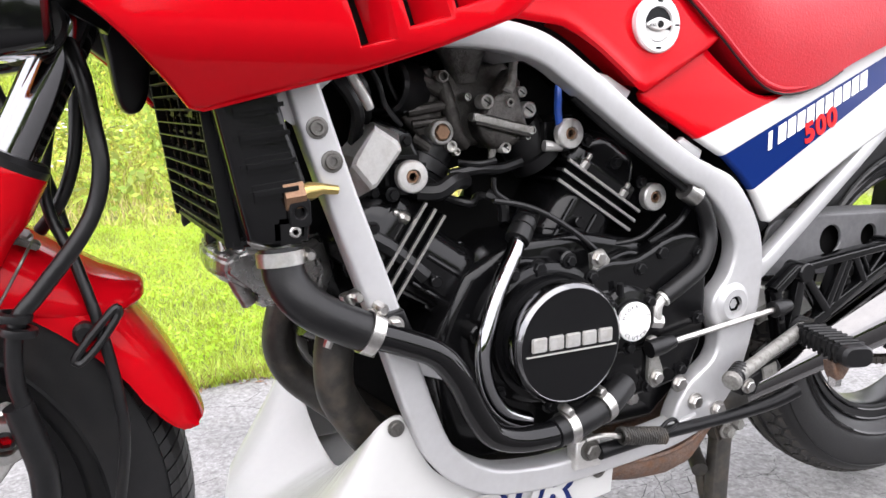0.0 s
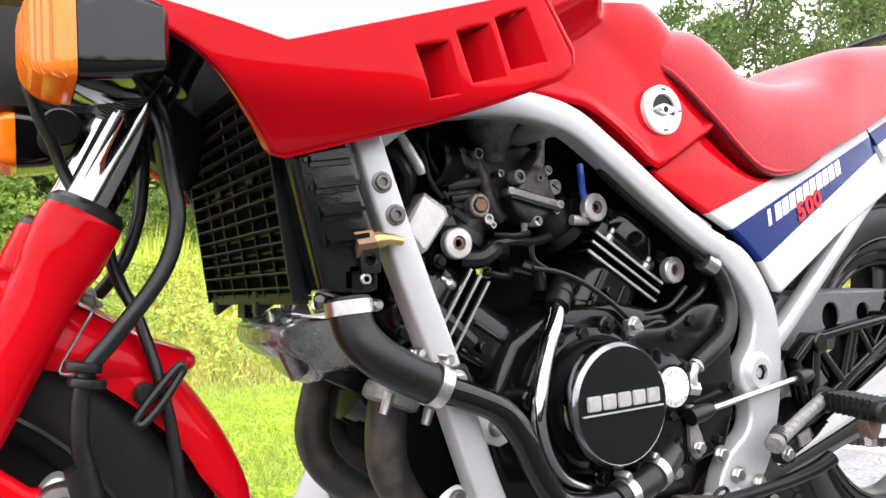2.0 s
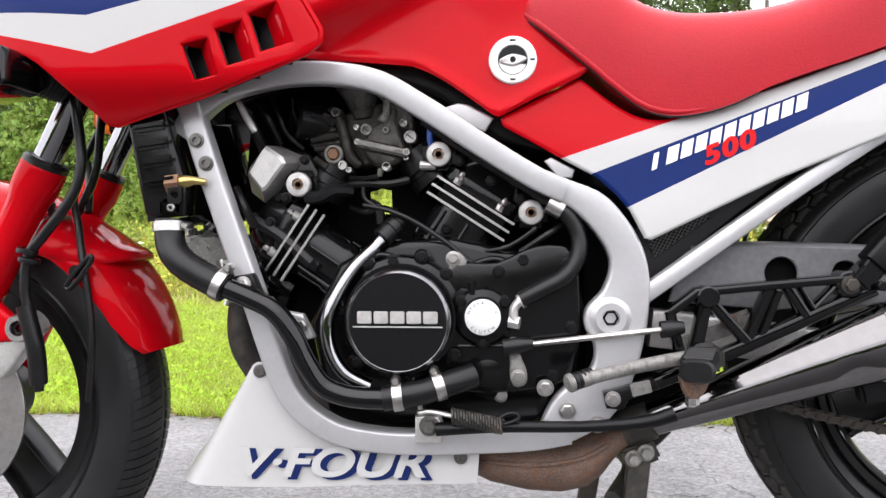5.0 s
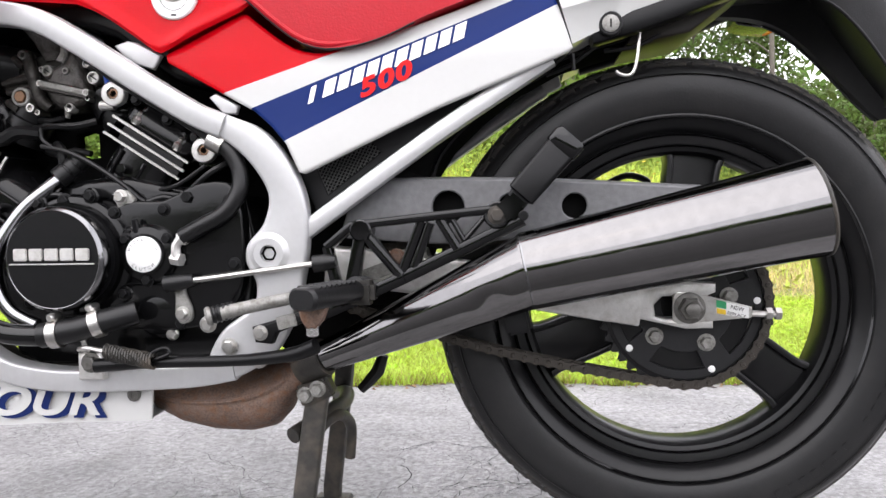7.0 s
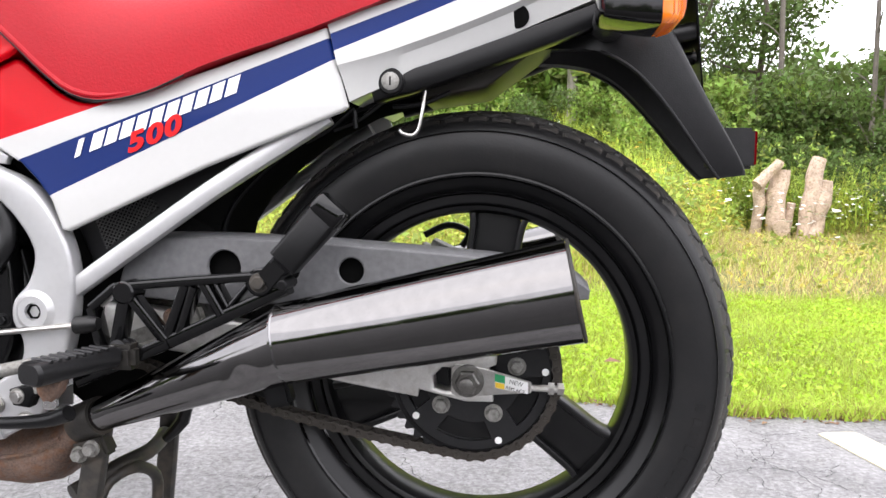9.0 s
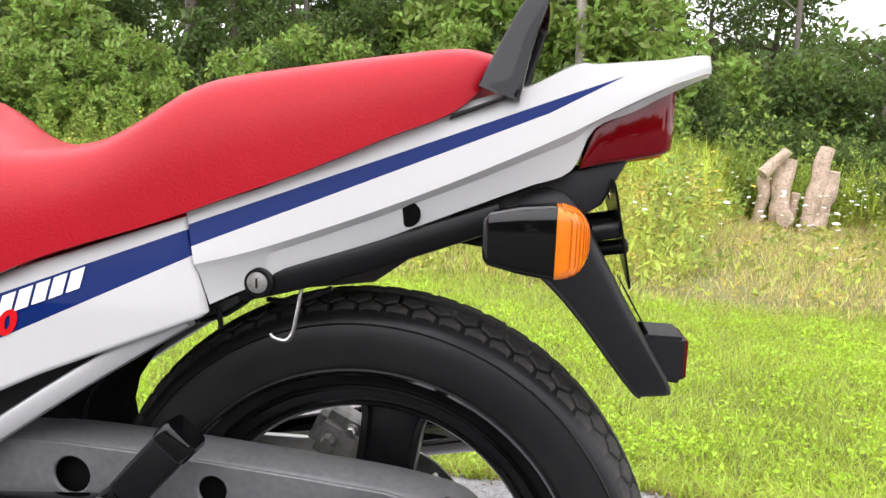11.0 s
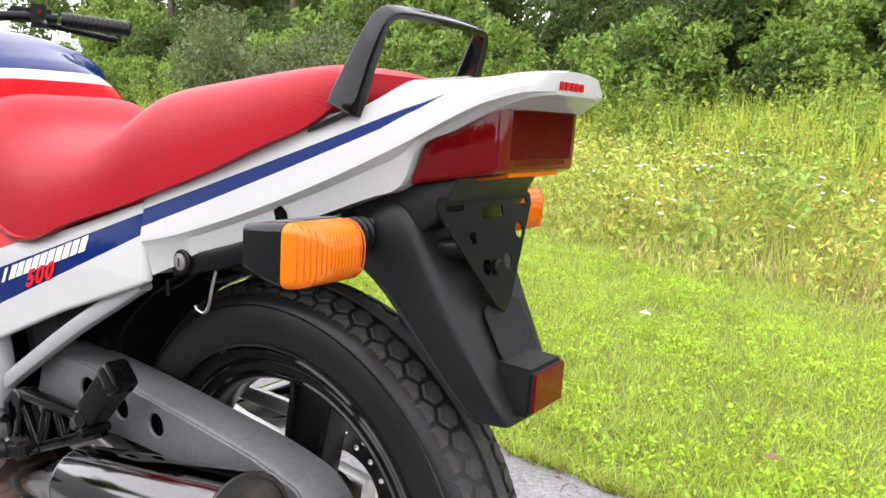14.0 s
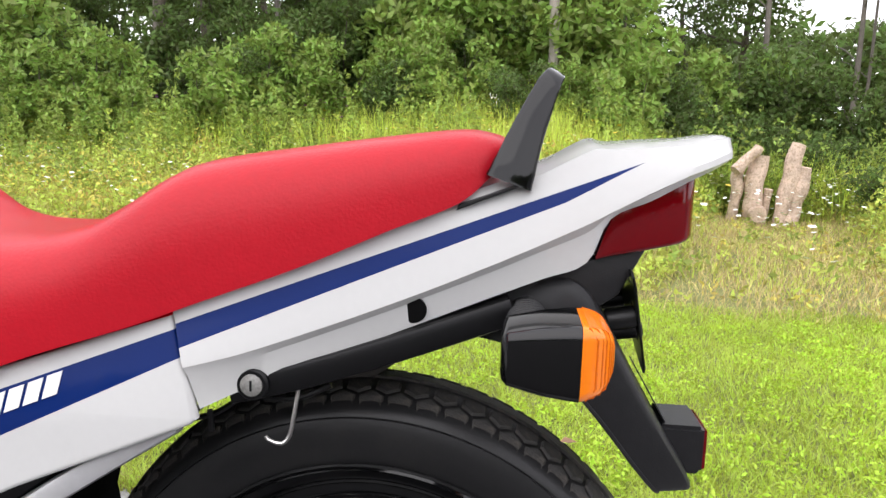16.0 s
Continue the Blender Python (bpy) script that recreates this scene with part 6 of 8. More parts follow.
for x, z in ((-0.512, 0.640), (-0.548, 0.588)):
    part("cap_bolt", hexbolt((x, -0.105, z), r=0.005, h=0.006), satin_black, front_bank)

# added dark sheet painting shade behind the cylinders; then air box and inlet boots
part("dark_gap_sheet", plate([(-0.60, 0.40), (-0.62, 0.60), (-0.60, 0.80), (-0.30, 0.80), (-0.13, 0.70), (-0.10, 0.50), (-0.11, 0.36), (-0.20, 0.30), (-0.48, 0.30)], -0.04, -0.015, 0.004, [[(-0.4365, 0.572), (-0.437, 0.600), (-0.420, 0.605), (-0.403, 0.602), (-0.402, 0.568), (-0.42, 0.566)]]), deep_black, bike, "added flat dark sheet for the shaded depth behind the cylinders")
part("air_box", plate([(-0.60, 0.715), (-0.585, 0.77), (-0.30, 0.77), (-0.19, 0.70), (-0.17, 0.64), (-0.25, 0.66), (-0.33, 0.72), (-0.40, 0.745), (-0.50, 0.745)], -0.115, 0.13, 0.01), satin_black, bike, "black air box under the tank")
part("inlet_boot", rev([(0.032, 0.0), (0.032, 0.012), (0.029, 0.013), (0.029, 0.018), (0.032, 0.019), (0.031, 0.032), (0.027, 0.034), (0.027, 0.05)], (-0.495, -0.075, 0.592), (0.5, 0, 0.86), 24), rubber, bike, "black rubber inlet boot")
part("inlet_boot", rev([(0.032, 0.0), (0.032, 0.014), (0.028, 0.016), (0.028, 0.022), (0.031, 0.023), (0.029, 0.05)], (-0.335, -0.075, 0.612), (-0.62, 0, 0.78), 24), rubber, bike)

# carburettors
cast_dark = mat("dark_casting", (0.055, 0.051, 0.047), 0.42, 0.7, var=0.45, vs=26, bump=0.4, bs=420, dirt=(0.02, 0.018, 0.016), dirt_amt=0.7)
cast_rough = mat("rough_casting", (0.15, 0.143, 0.135), 0.5, 0.7, var=0.4, vs=22, bump=1.0, bs=520, dirt=(0.05, 0.045, 0.035), dirt_amt=0.8)
carb = part("carburettor", plate([(-0.478, 0.700), (-0.44, 0.712), (-0.39, 0.724), (-0.365, 0.70), (-0.362, 0.65), (-0.40, 0.632), (-0.445, 0.630), (-0.462, 0.66)], -0.088, -0.03, 0.006), cast_dark, bike, "dull grey oxidised carburettor")
part("diaphragm_top", rev([(0.014, 0.0), (0.016, 0.006), (0.024, 0.028), (0.031, 0.040), (0.033, 0.044), (0.033, 0.05), (0.028, 0.054)], (-0.434, -0.082, 0.699), (-0.12, -0.1, 1), 28), cast_rough, carb)
part("bowl_cover", plate([(-0.428, 0.664), (-0.421, 0.672), (-0.418, 0.681), (-0.407, 0.687), (-0.400, 0.700), (-0.391, 0.712), (-0.386, 0.706), (-0.387, 0.692), (-0.379, 0.667), (-0.373, 0.651)], -0.118, -0.085, 0.005), cast_rough, carb, "pale grey cast cover")
part("bowl_flange", tube([(-0.439, -0.112, 0.6625), (-0.434, -0.1135, 0.6612), (-0.369, -0.1135, 0.6465)], 1.0, section=rrect(0.014, 0.0085, 0.002), up=(0, 1, 0)), dull_alloy, carb)
part("bowl_flange", tube([(-0.437, -0.112, 0.6565), (-0.371, -0.112, 0.6415)], 1.0, section=rrect(0.012, 0.004, 0.001), up=(0, 1, 0)), cast_dark, carb)
part("float_bowl", plate([(-0.433, 0.657), (-0.373, 0.643), (-0.380, 0.634), (-0.396, 0.627), (-0.413, 0.628), (-0.427, 0.641)], -0.112, -0.07, 0.007), cast_dark, carb)
part("drain_spout", tube([(-0.408, -0.10, 0.628), (-0.410, -0.10, 0.617)], [0.005, 0.0035], 10), dull_alloy, carb)
part("slide_column", tube([(-0.470, -0.094, 0.706), (-0.460, -0.097, 0.678), (-0.451, -0.097, 0.646), (-0.438, -0.094, 0.632)], [0.009, 0.0085, 0.009, 0.007], 12, 3), cast_dark, carb)
part("link_lever", plate([(-0.409, 0.690), (-0.402, 0.700), (-0.400, 0.722), (-0.392, 0.732), (-0.386, 0.726), (-0.392, 0.716), (-0.393, 0.695), (-0.398, 0.686)], -0.126, -0.119, 0.002), dull_alloy, carb)
front_carb = part("front_carburettor", plate([(-0.505, 0.702), (-0.478, 0.716), (-0.463, 0.702), (-0.456, 0.662), (-0.462, 0.638), (-0.488, 0.636), (-0.51, 0.662)], -0.092, -0.03, 0.006), cast_dark, bike, "dark grey grimy front carburettor")
part("air_funnel", rev([(0.030, -0.02), (0.030, 0.018), (0.027, 0.022), (0.024, 0.022), (0.022, 0.004), (0.0001, 0.0)], (-0.512, -0.082, 0.692), (-0.8, -0.5, 0.12), 26), satin_black, front_carb)
for a, b, r in (((-0.505, 0.668), (-0.458, 0.676), 0.006), ((-0.500, 0.655), (-0.460, 0.660), 0.0045), ((-0.488, 0.700), (-0.470, 0.690), 0.007), ((-0.500, 0.642), (-0.482, 0.630), 0.006)):
    part("cast_rib", tube([(a[0], -0.094, a[1]), (b[0], -0.097, b[1])], r, 10), cast_dark, front_carb)
ring_at = lambda x, z, y, r, inner, depth=0.012: rev([(r, -depth), (r, 0.0015), (r * 0.88, 0.003), (r * inner, 0.003), (r * inner * 0.95, -0.002), (0.0001, -0.002)], (x, y, z), (0, -1, 0), 20)
for x, z, r, inner, y, m in ((-0.425, 0.678, 0.0095, 0.6, -0.117, dull_alloy), (-0.376, 0.688, 0.0068, 0.75, -0.106, alloy), (-0.367, 0.669, 0.0105, 0.72, -0.106, alloy), (-0.399, 0.629, 0.0072, 0.8, -0.112, alloy), (-0.398, 0.677, 0.0058, 0.5, -0.1185, dull_alloy), (-0.391, 0.724, 0.0062, 0.6, -0.118, dull_alloy), (-0.4365, 0.6620, 0.005, 0.7, -0.117, steel), (-0.3705, 0.6475, 0.0058, 0.7, -0.118, steel), (-0.372, 0.640, 0.0042, 0.6, -0.112, steel), (-0.441, 0.683, 0.0052, 0.8, -0.104, steel)):
    part("carb_screw", ring_at(x, z, y, r * 0.85, inner), m, carb)
    part("screw_slot", box((x, y - 0.0016, z), (r * inner * 1.5, 0.0012, r * 0.14), 0, pose(0, 0, 0, 0, 35, 0)), decal_black, carb)
for x, z, r, inner, y, m in ((-0.472, 0.647, 0.0155, 0.7, -0.106, dull_alloy), (-0.460, 0.632, 0.0078, 0.6, -0.104, steel), (-0.469, 0.704, 0.0075, 0.7, -0.104, dull_alloy), (-0.497, 0.684, 0.0068, 0.6, -0.096, dull_alloy), (-0.452, 0.626, 0.005, 0.6, -0.10, steel)):
    part("carb_screw", ring_at(x, z, y, r * 0.85, inner, 0.02), m, front_carb)
part("jet_nut", hexbolt((-0.472, -0.104, 0.647), r=0.0085, h=0.007), bronze, front_carb)
part("choke_lever", tube([(-0.588, -0.150, 0.712), (-0.580, -0.152, 0.697), (-0.570, -0.153, 0.680), (-0.566, -0.152, 0.672)], [0.004, 0.0052, 0.0052, 0.004], 12, 3), alloy, bike)
part("tank_bracket", plate([(-0.3184, 0.7025), (-0.30, 0.708), (-0.2868, 0.7054), (-0.2543, 0.6878), (-0.2658, 0.670), (-0.2986, 0.680)], -0.140, -0.130, 0.003), frame_paint, bike, "silver tank mounting bracket")
part("tank_bracket", plate([(-0.1902, 0.6311), (-0.181, 0.6359), (-0.151, 0.6195), (-0.1548, 0.609), (-0.172, 0.610)], -0.146, -0.136, 0.003), frame_paint, bike)
part("blue_vent_hose", tube([(-0.335, -0.115, 0.694), (-0.338, -0.12, 0.680), (-0.339, -0.122, 0.664), (-0.335, -0.122, 0.645), (-0.331, -0.118, 0.628)], 0.0042, 8, 5), blue_hose, bike, "thin blue vent hose")
part("vent_joint", tube([(-0.352, -0.115, 0.630), (-0.331, -0.118, 0.628)], [0.0065, 0.005], 10), alloy, bike)
for pts, r in (([(-0.60, -0.12, 0.715), (-0.572, -0.13, 0.675), (-0.565, -0.10, 0.64)], 0.007), ([(-0.585, -0.10, 0.725), (-0.56, -0.115, 0.695), (-0.548, -0.09, 0.66)], 0.006), ([(-0.56, -0.10, 0.73), (-0.545, -0.115, 0.70), (-0.535, -0.11, 0.675), (-0.515, -0.10, 0.655)], 0.003), ([(-0.53, -0.10, 0.725), (-0.528, -0.10, 0.70), (-0.51, -0.10, 0.668)], 0.0025),
               ([(-0.505, -0.118, 0.588), (-0.485, -0.126, 0.588), (-0.467, -0.124, 0.597), (-0.448, -0.11, 0.596)], 0.0095), ([(-0.46, -0.10, 0.602), (-0.43, -0.105, 0.607), (-0.40, -0.10, 0.606), (-0.37, -0.095, 0.612)], 0.006), ([(-0.45, -0.10, 0.615), (-0.43, -0.11, 0.613), (-0.41, -0.11, 0.616)], 0.0035), ([(-0.455, -0.08, 0.575), (-0.43, -0.09, 0.568), (-0.415, -0.08, 0.575), (-0.39, -0.08, 0.57)], 0.0045),
               ([(-0.426, -0.135, 0.576), (-0.391, -0.14, 0.569), (-0.355, -0.142, 0.553), (-0.314, -0.142, 0.526), (-0.285, -0.14, 0.502), (-0.272, -0.138, 0.502)], 0.0032), ([(-0.426, -0.135, 0.600), (-0.424, -0.135, 0.585), (-0.410, -0.137, 0.575)], 0.0028), ([(-0.405, -0.12, 0.552), (-0.408, -0.12, 0.572), (-0.42, -0.11, 0.58)], 0.0065),
               ([(-0.22, -0.14, 0.515), (-0.19, -0.15, 0.535), (-0.165, -0.14, 0.55)], 0.004), ([(-0.27, -0.13, 0.515), (-0.235, -0.142, 0.522), (-0.20, -0.14, 0.545)], 0.003), ([(-0.585, -0.11, 0.56), (-0.54, -0.12, 0.535), (-0.50, -0.12, 0.50)], 0.010), ([(-0.60, -0.13, 0.60), (-0.585, -0.14, 0.575), (-0.575, -0.13, 0.55)], 0.006)):
    part("cable", tube(pts, r, 8, 4), rubber, bike)
# cast details of the cases
part("case_rim", tube([(-0.450, -0.150, 0.453), (-0.438, -0.152, 0.478), (-0.42, -0.152, 0.499), (-0.403, -0.15, 0.511), (-0.376, -0.15, 0.507)], 0.0045, 10, 4), engine_black, engine)
part("case_rim", tube([(-0.290, -0.140, 0.495), (-0.256, -0.142, 0.506), (-0.222, -0.142, 0.500), (-0.169, -0.14, 0.516)], 0.0045, 10, 4), engine_black, engine)
for x, z in ((-0.383, 0.503), (-0.438, 0.444), (-0.217, 0.505)):
    part("case_bolt", hexbolt((x, -0.155, z), r=0.0075, h=0.008), satin_black, engine)
br = part("cable_bracket", plate([(-0.315, 0.512), (-0.298, 0.516), (-0.288, 0.504), (-0.292, 0.484), (-0.306, 0.478), (-0.312, 0.490)], -0.157, -0.148, 0.003), dull_alloy, bike, "small alloy cable bracket")
part("bracket_bolt", hexbolt((-0.306, -0.157, 0.507), r=0.007, h=0.007), steel, br)
# chrome oil pipe
pipe = part("oil_pipe", tube([(-0.392, -0.132, 0.542), (-0.410, -0.150, 0.520), (-0.435, -0.165, 0.492), (-0.458, -0.178, 0.45), (-0.464, -0.182, 0.42), (-0.458, -0.184, 0.388), (-0.440, -0.184, 0.362), (-0.41, -0.182, 0.346)], 0.0092, 16, 6), fork_chrome, bike, "chromed curved oil pipe")
part("pipe_boot", rev([(0.0105, 0.0), (0.0132, 0.001), (0.0132, 0.010), (0.0120, 0.011), (0.0120, 0.013), (0.0135, 0.014), (0.0135, 0.022), (0.0122, 0.023), (0.0122, 0.025), (0.0138, 0.026), (0.0138, 0.040), (0.0108, 0.041)], (-0.376, -0.124, 0.559), (-0.62, -0.42, -0.66), 18), rubber, pipe)
# coolant hose and pipe
hose = part("coolant_hose", tube([(-0.664, -0.19, 0.556), (-0.662, -0.195, 0.53), (-0.648, -0.203, 0.508), (-0.62, -0.206, 0.489), (-0.585, -0.207, 0.472)], 0.0185, 20, 6), rubber, bike, "black rubber coolant hose with steel clamps")
part("coolant_pipe", tube([(-0.600, -0.207, 0.478), (-0.56, -0.207, 0.462), (-0.525, -0.207, 0.444), (-0.502, -0.207, 0.415), (-0.485, -0.206, 0.380), (-0.465, -0.205, 0.352), (-0.435, -0.204, 0.339), (-0.395, -0.203, 0.336), (-0.365, -0.20, 0.338)], 0.0135, 18, 6), gloss_black, hose)
part("pump_hose", tube([(-0.39, -0.203, 0.336), (-0.345, -0.198, 0.343), (-0.31, -0.19, 0.353), (-0.28, -0.175, 0.361)], 0.0155, 18, 4), rubber, hose)


def clamp(p, d, r):
    p, d = Vector(p), Vector(d).normalized()
    bm = rev([(r, -0.006), (r + 0.0022, -0.006), (r + 0.0022, 0.006), (r, 0.006)], p, d, 28, close=True)
    n = d.cross(Vector((0, 1, 0))).normalized()
    if n.z < 0:
        n = -n
    rev([(0.0055, -0.008), (0.0055, 0.008), (0.0035, 0.011)], p + n * (r + 0.005), (0, -1, 0), 8, bm=bm)
    part("hose_clamp", bm, steel, hose, "steel hose clamp")


clamp((-0.6645, -0.191, 0.548), (0.05, -0.1, -1), 0.0187)
clamp((-0.592, -0.207, 0.476), (1, 0, -0.5), 0.0187)
clamp((-0.372, -0.2, 0.338), (1, 0.1, 0.12), 0.0158)
clamp((-0.322, -0.193, 0.350), (1, 0.25, 0.3), 0.0158)
clamp((-0.602, -0.176, 0.50), (0.3, 0, -1), 0.004)
sender = part("temperature_sender", tube([(-0.662, -0.20, 0.601), (-0.645, -0.20, 0.603)], 0.0125, 6), bronze, bike, "bronze fan switch with a brass terminal")
part("terminal", tube([(-0.648, -0.20, 0.603), (-0.638, -0.20, 0.605), (-0.628, -0.199, 0.606), (-0.614, -0.197, 0.604)], [0.008, 0.008, 0.005, 0.004], 10), brass, sender)
part("mount_lug", plate([(-0.585, 0.485), (-0.555, 0.49), (-0.545, 0.465), (-0.575, 0.46)], -0.20, -0.18, 0.003), satin_black, bike)
part("lug_bolt", hexbolt((-0.566, -0.20, 0.476), r=0.0075, h=0.007), steel, bike)
part("lower_lug", plate([(-0.53, 0.44), (-0.50, 0.435), (-0.485, 0.405), (-0.50, 0.40), (-0.525, 0.41)], -0.165, -0.15, 0.003), frame_paint, bike)
part("lower_lug_bolt", hexbolt((-0.503, -0.166, 0.421), r=0.0075, h=0.007), steel, bike)

# ---- gear linkage, footrests, stands ----
rod = part("gear_rod", tube([(-0.229, -0.172, 0.398), (-0.05, -0.176, 0.420)], 0.0038, 10), steel, bike, "thin steel gear linkage rod")
for p, q in (((-0.242, -0.172, 0.396), (-0.205, -0.172, 0.401)), ((-0.050, -0.176, 0.420), (-0.022, -0.176, 0.423))):
    part("ball_joint", tube([p, Vector(p).lerp(Vector(q), 0.5), q], [0.0105, 0.0105, 0.007], 14), rubber, rod)
part("shift_arm", plate([(p.x, p.y) for p in spl([(-0.236, 0.405, 0), (-0.222, 0.405, 0), (-0.221, 0.385, 0), (-0.213, 0.365, 0), (-0.214, 0.349, 0), (-0.227, 0.345, 0), (-0.234, 0.356, 0), (-0.234, 0.38, 0)], 4, closed=True)], -0.166, -0.157, 0.002), dull_alloy, rod)
part("arm_bolt", hexbolt((-0.224, -0.166, 0.358), r=0.007, h=0.007), steel, rod)
lever = part("gear_lever", tube([(0.0, -0.18, 0.390), (-0.06, -0.198, 0.383), (-0.125, -0.215, 0.371), (-0.150, -0.22, 0.3655)], [0.009, 0.008, 0.0078, 0.0088], 14, 4), dull_alloy, bike, "grey alloy gear lever with a ribbed toe peg")
prof = [(0.0001, 0.0), (0.0105, 0.0)]
for k in range(4):
    prof += [(0.0095, 0.003 + 0.006 * k), (0.0108, 0.0042 + 0.006 * k), (0.0108, 0.0065 + 0.006 * k), (0.0095, 0.0078 + 0.006 * k)]
part("toe_peg", rev(prof + [(0.0095, 0.028), (0.0001, 0.028)], (-0.138, -0.212, 0.3690), (-0.9, -0.42, -0.22), 18), rubber, lever)
part("toe_cap", rev([(0.0115, -0.001), (0.0115, 0.003), (0.009, 0.0055), (0.0001, 0.0062)], Vector((-0.138, -0.212, 0.369)) + Vector((-0.9, -0.42, -0.22)).normalized() * 0.028, (-0.9, -0.42, -0.22), 18), dull_alloy, lever)
hang = part("footrest_hanger", tube([(-0.036, -0.160, 0.440), (-0.004, -0.162, 0.466), (0.02, -0.163, 0.468), (0.087, -0.164, 0.475), (0.194, -0.166, 0.485)], 1.0, section=rrect(0.022, 0.011, 0.003, 2), up=(0, 1, 0)), gloss_black, bike, "black truss footrest hanger")
for a, b, t in (((-0.057, 0.350), (0.060, 0.402), 0.016), ((0.060, 0.402), (0.205, 0.470), 0.016), ((0.013, 0.454), (0.056, 0.404), 0.013), ((0.056, 0.404), (0.082, 0.470), 0.012), ((0.073, 0.412), (0.093, 0.468), 0.010), ((0.104, 0.472), (0.126, 0.436), 0.012), ((0.119, 0.472), (0.134, 0.446), 0.006), ((0.134, 0.446), (0.158, 0.473), 0.006), ((0.006, 0.452), (-0.010, 0.372), 0.016), ((-0.036, 0.440), (-0.020, 0.372), 0.012), ((0.190, 0.486), (0.205, 0.468), 0.014)):
    part("truss_bar", tube([(a[0], -0.161, a[1]), (b[0], -0.163, b[1])], 1.0, section=rrect(0.020, t, 0.003, 2), up=(0, 1, 0)), gloss_black, hang)
part("hanger_boss", cyl((0.008, -0.145, 0.460), (0.008, -0.176, 0.460), 0.0135, 24, 0.002), gloss_black, hang)
part("hanger_boss", cyl((0.174, -0.145, 0.476), (0.174, -0.176, 0.476), 0.0165, 24, 0.002), gloss_black, hang)
part("hanger_bolt", hexbolt((0.174, -0.176, 0.476), r=0.0085, h=0.007), header_black, hang)
part("rear_stay", box((0.03, -0.10, 0.41), (0.11, 0.05, 0.03), 0.006, pose(0, 0, 0, 0, -20, 0)), dull_alloy, bike)
part("stay_bolt", hexbolt((0.045, -0.13, 0.425), r=0.008, h=0.008), rusty, bike)


def footrest(base, tip, w, h, name, label, up, both=True):
    base, tip = Vector(base), Vector(tip)
    d = (tip - base).normalized()
    ob = part(name, tube([base, base.lerp(tip, 0.08), base.lerp(tip, 0.1), tip - d * 0.004, tip], [0.7, 0.75, 1, 1.06, 0.88], section=rrect(w, h, 0.0105 if both else 0.005, 4), up=up), rubber if both else satin_black, bike, label)
    sd = Vector(up).normalized()
    oth = d.cross(sd)
    for k in range(8):
        p = base.lerp(tip, 0.22 + 0.09 * k)
        part("rubber_ridge", tube([p + sd * (w * 0.5) + oth * h * 0.42, p + sd * (w * 0.5) - oth * h * 0.42], 0.0022, 6), rubber, ob)
        if both:
            part("rubber_ridge", tube([p + oth * (h * 0.5) + sd * w * 0.42, p + oth * (h * 0.5) - sd * w * 0.42], 0.0022, 6), rubber, ob)
    return ob


fr = footrest((0.002, -0.178, 0.388), (-0.034, -0.285, 0.388), 0.024, 0.036, "rider_footrest", "ribbed black rubber rider footrest", (0, 0, 1))
part("footrest_bracket", box((0.008, -0.172, 0.385), (0.035, 0.03, 0.03), 0.006), header_black, fr)
for k in range(3):
    part("rubber_collar", rev([(0.011, -0.0025), (0.0165, -0.001), (0.0165, 0.001), (0.011, 0.0025)], (0.008 - 0.003 * k, -0.162 - 0.007 * k, 0.388), (-0.3, -1, 0), 20, close=True), rubber, fr)
part("wear_bracket", plate([(-0.046, 0.377), (-0.012, 0.377), (-0.018, 0.362), (-0.026, 0.353), (-0.036, 0.353), (-0.042, 0.362)], -0.262, -0.246, 0.003), rusty, fr, "rusty bracket under the footrest")
part("feeler_bolt", rev([(0.0078, 0), (0.0078, 0.012), (0.006, 0.014), (0.0001, 0.014)], (-0.031, -0.254, 0.358), (0, 0, -1), 6), polished, fr, "bright feeler bolt")
pr = footrest((0.196, -0.170, 0.492), (0.262, -0.168, 0.566), 0.030, 0.036, "pillion_footrest", "folded black pillion footrest", (0, 1, 0), False)
tip, way = Vector((0.262, -0.168, 0.566)), Vector((0.262 - 0.196, 0.002, 0.566 - 0.492)).normalized()
part("end_cap", tube([tip - way * 0.022, tip - way * 0.019, tip - way * 0.003, tip + way * 0.001, tip + way * 0.0015], [1.02, 1.14, 1.14, 1.0, 0.78], section=rrect(0.030, 0.036, 0.006, 4), up=(0, 1, 0)), gloss_black, pr, "glossy rounded end cap")
part("footrest_hinge", box((0.192, -0.168, 0.487), (0.032, 0.03, 0.026), 0.004, pose(0, 0, 0, 0, -48, 0)), gloss_black, pr)
part("hinge_pin", cyl((0.205, -0.19, 0.475), (0.205, -0.15, 0.475), 0.006, 12, 0.001), satin_black, pr)
brk = part("stand_bracket", plate([(-0.352, 0.312), (-0.322, 0.312), (-0.318, 0.302), (-0.318, 0.278), (-0.352, 0.278)], -0.190, -0.170, 0.003), alloy, bike, "bright side stand bracket")
part("bracket_bolt", hexbolt((-0.334, -0.190, 0.300), r=0.0095, h=0.009), dull_steel, brk)
part("bracket_stud", rev([(0.0055, 0), (0.0055, 0.006), (0.0035, 0.007), (0.0035, 0.015), (0.0001, 0.016)], (-0.345, -0.182, 0.312), (-0.15, -0.1, 1), 12), steel, brk)
stand = part("side_stand", tube([(-0.325, -0.194, 0.297), (-0.25, -0.196, 0.302), (-0.15, -0.20, 0.305), (-0.075, -0.205, 0.313), (-0.04, -0.21, 0.325)], [0.009, 0.0075, 0.007, 0.0085, 0.0095], 12, 3), satin_black, bike, "folded black side stand with its spring")
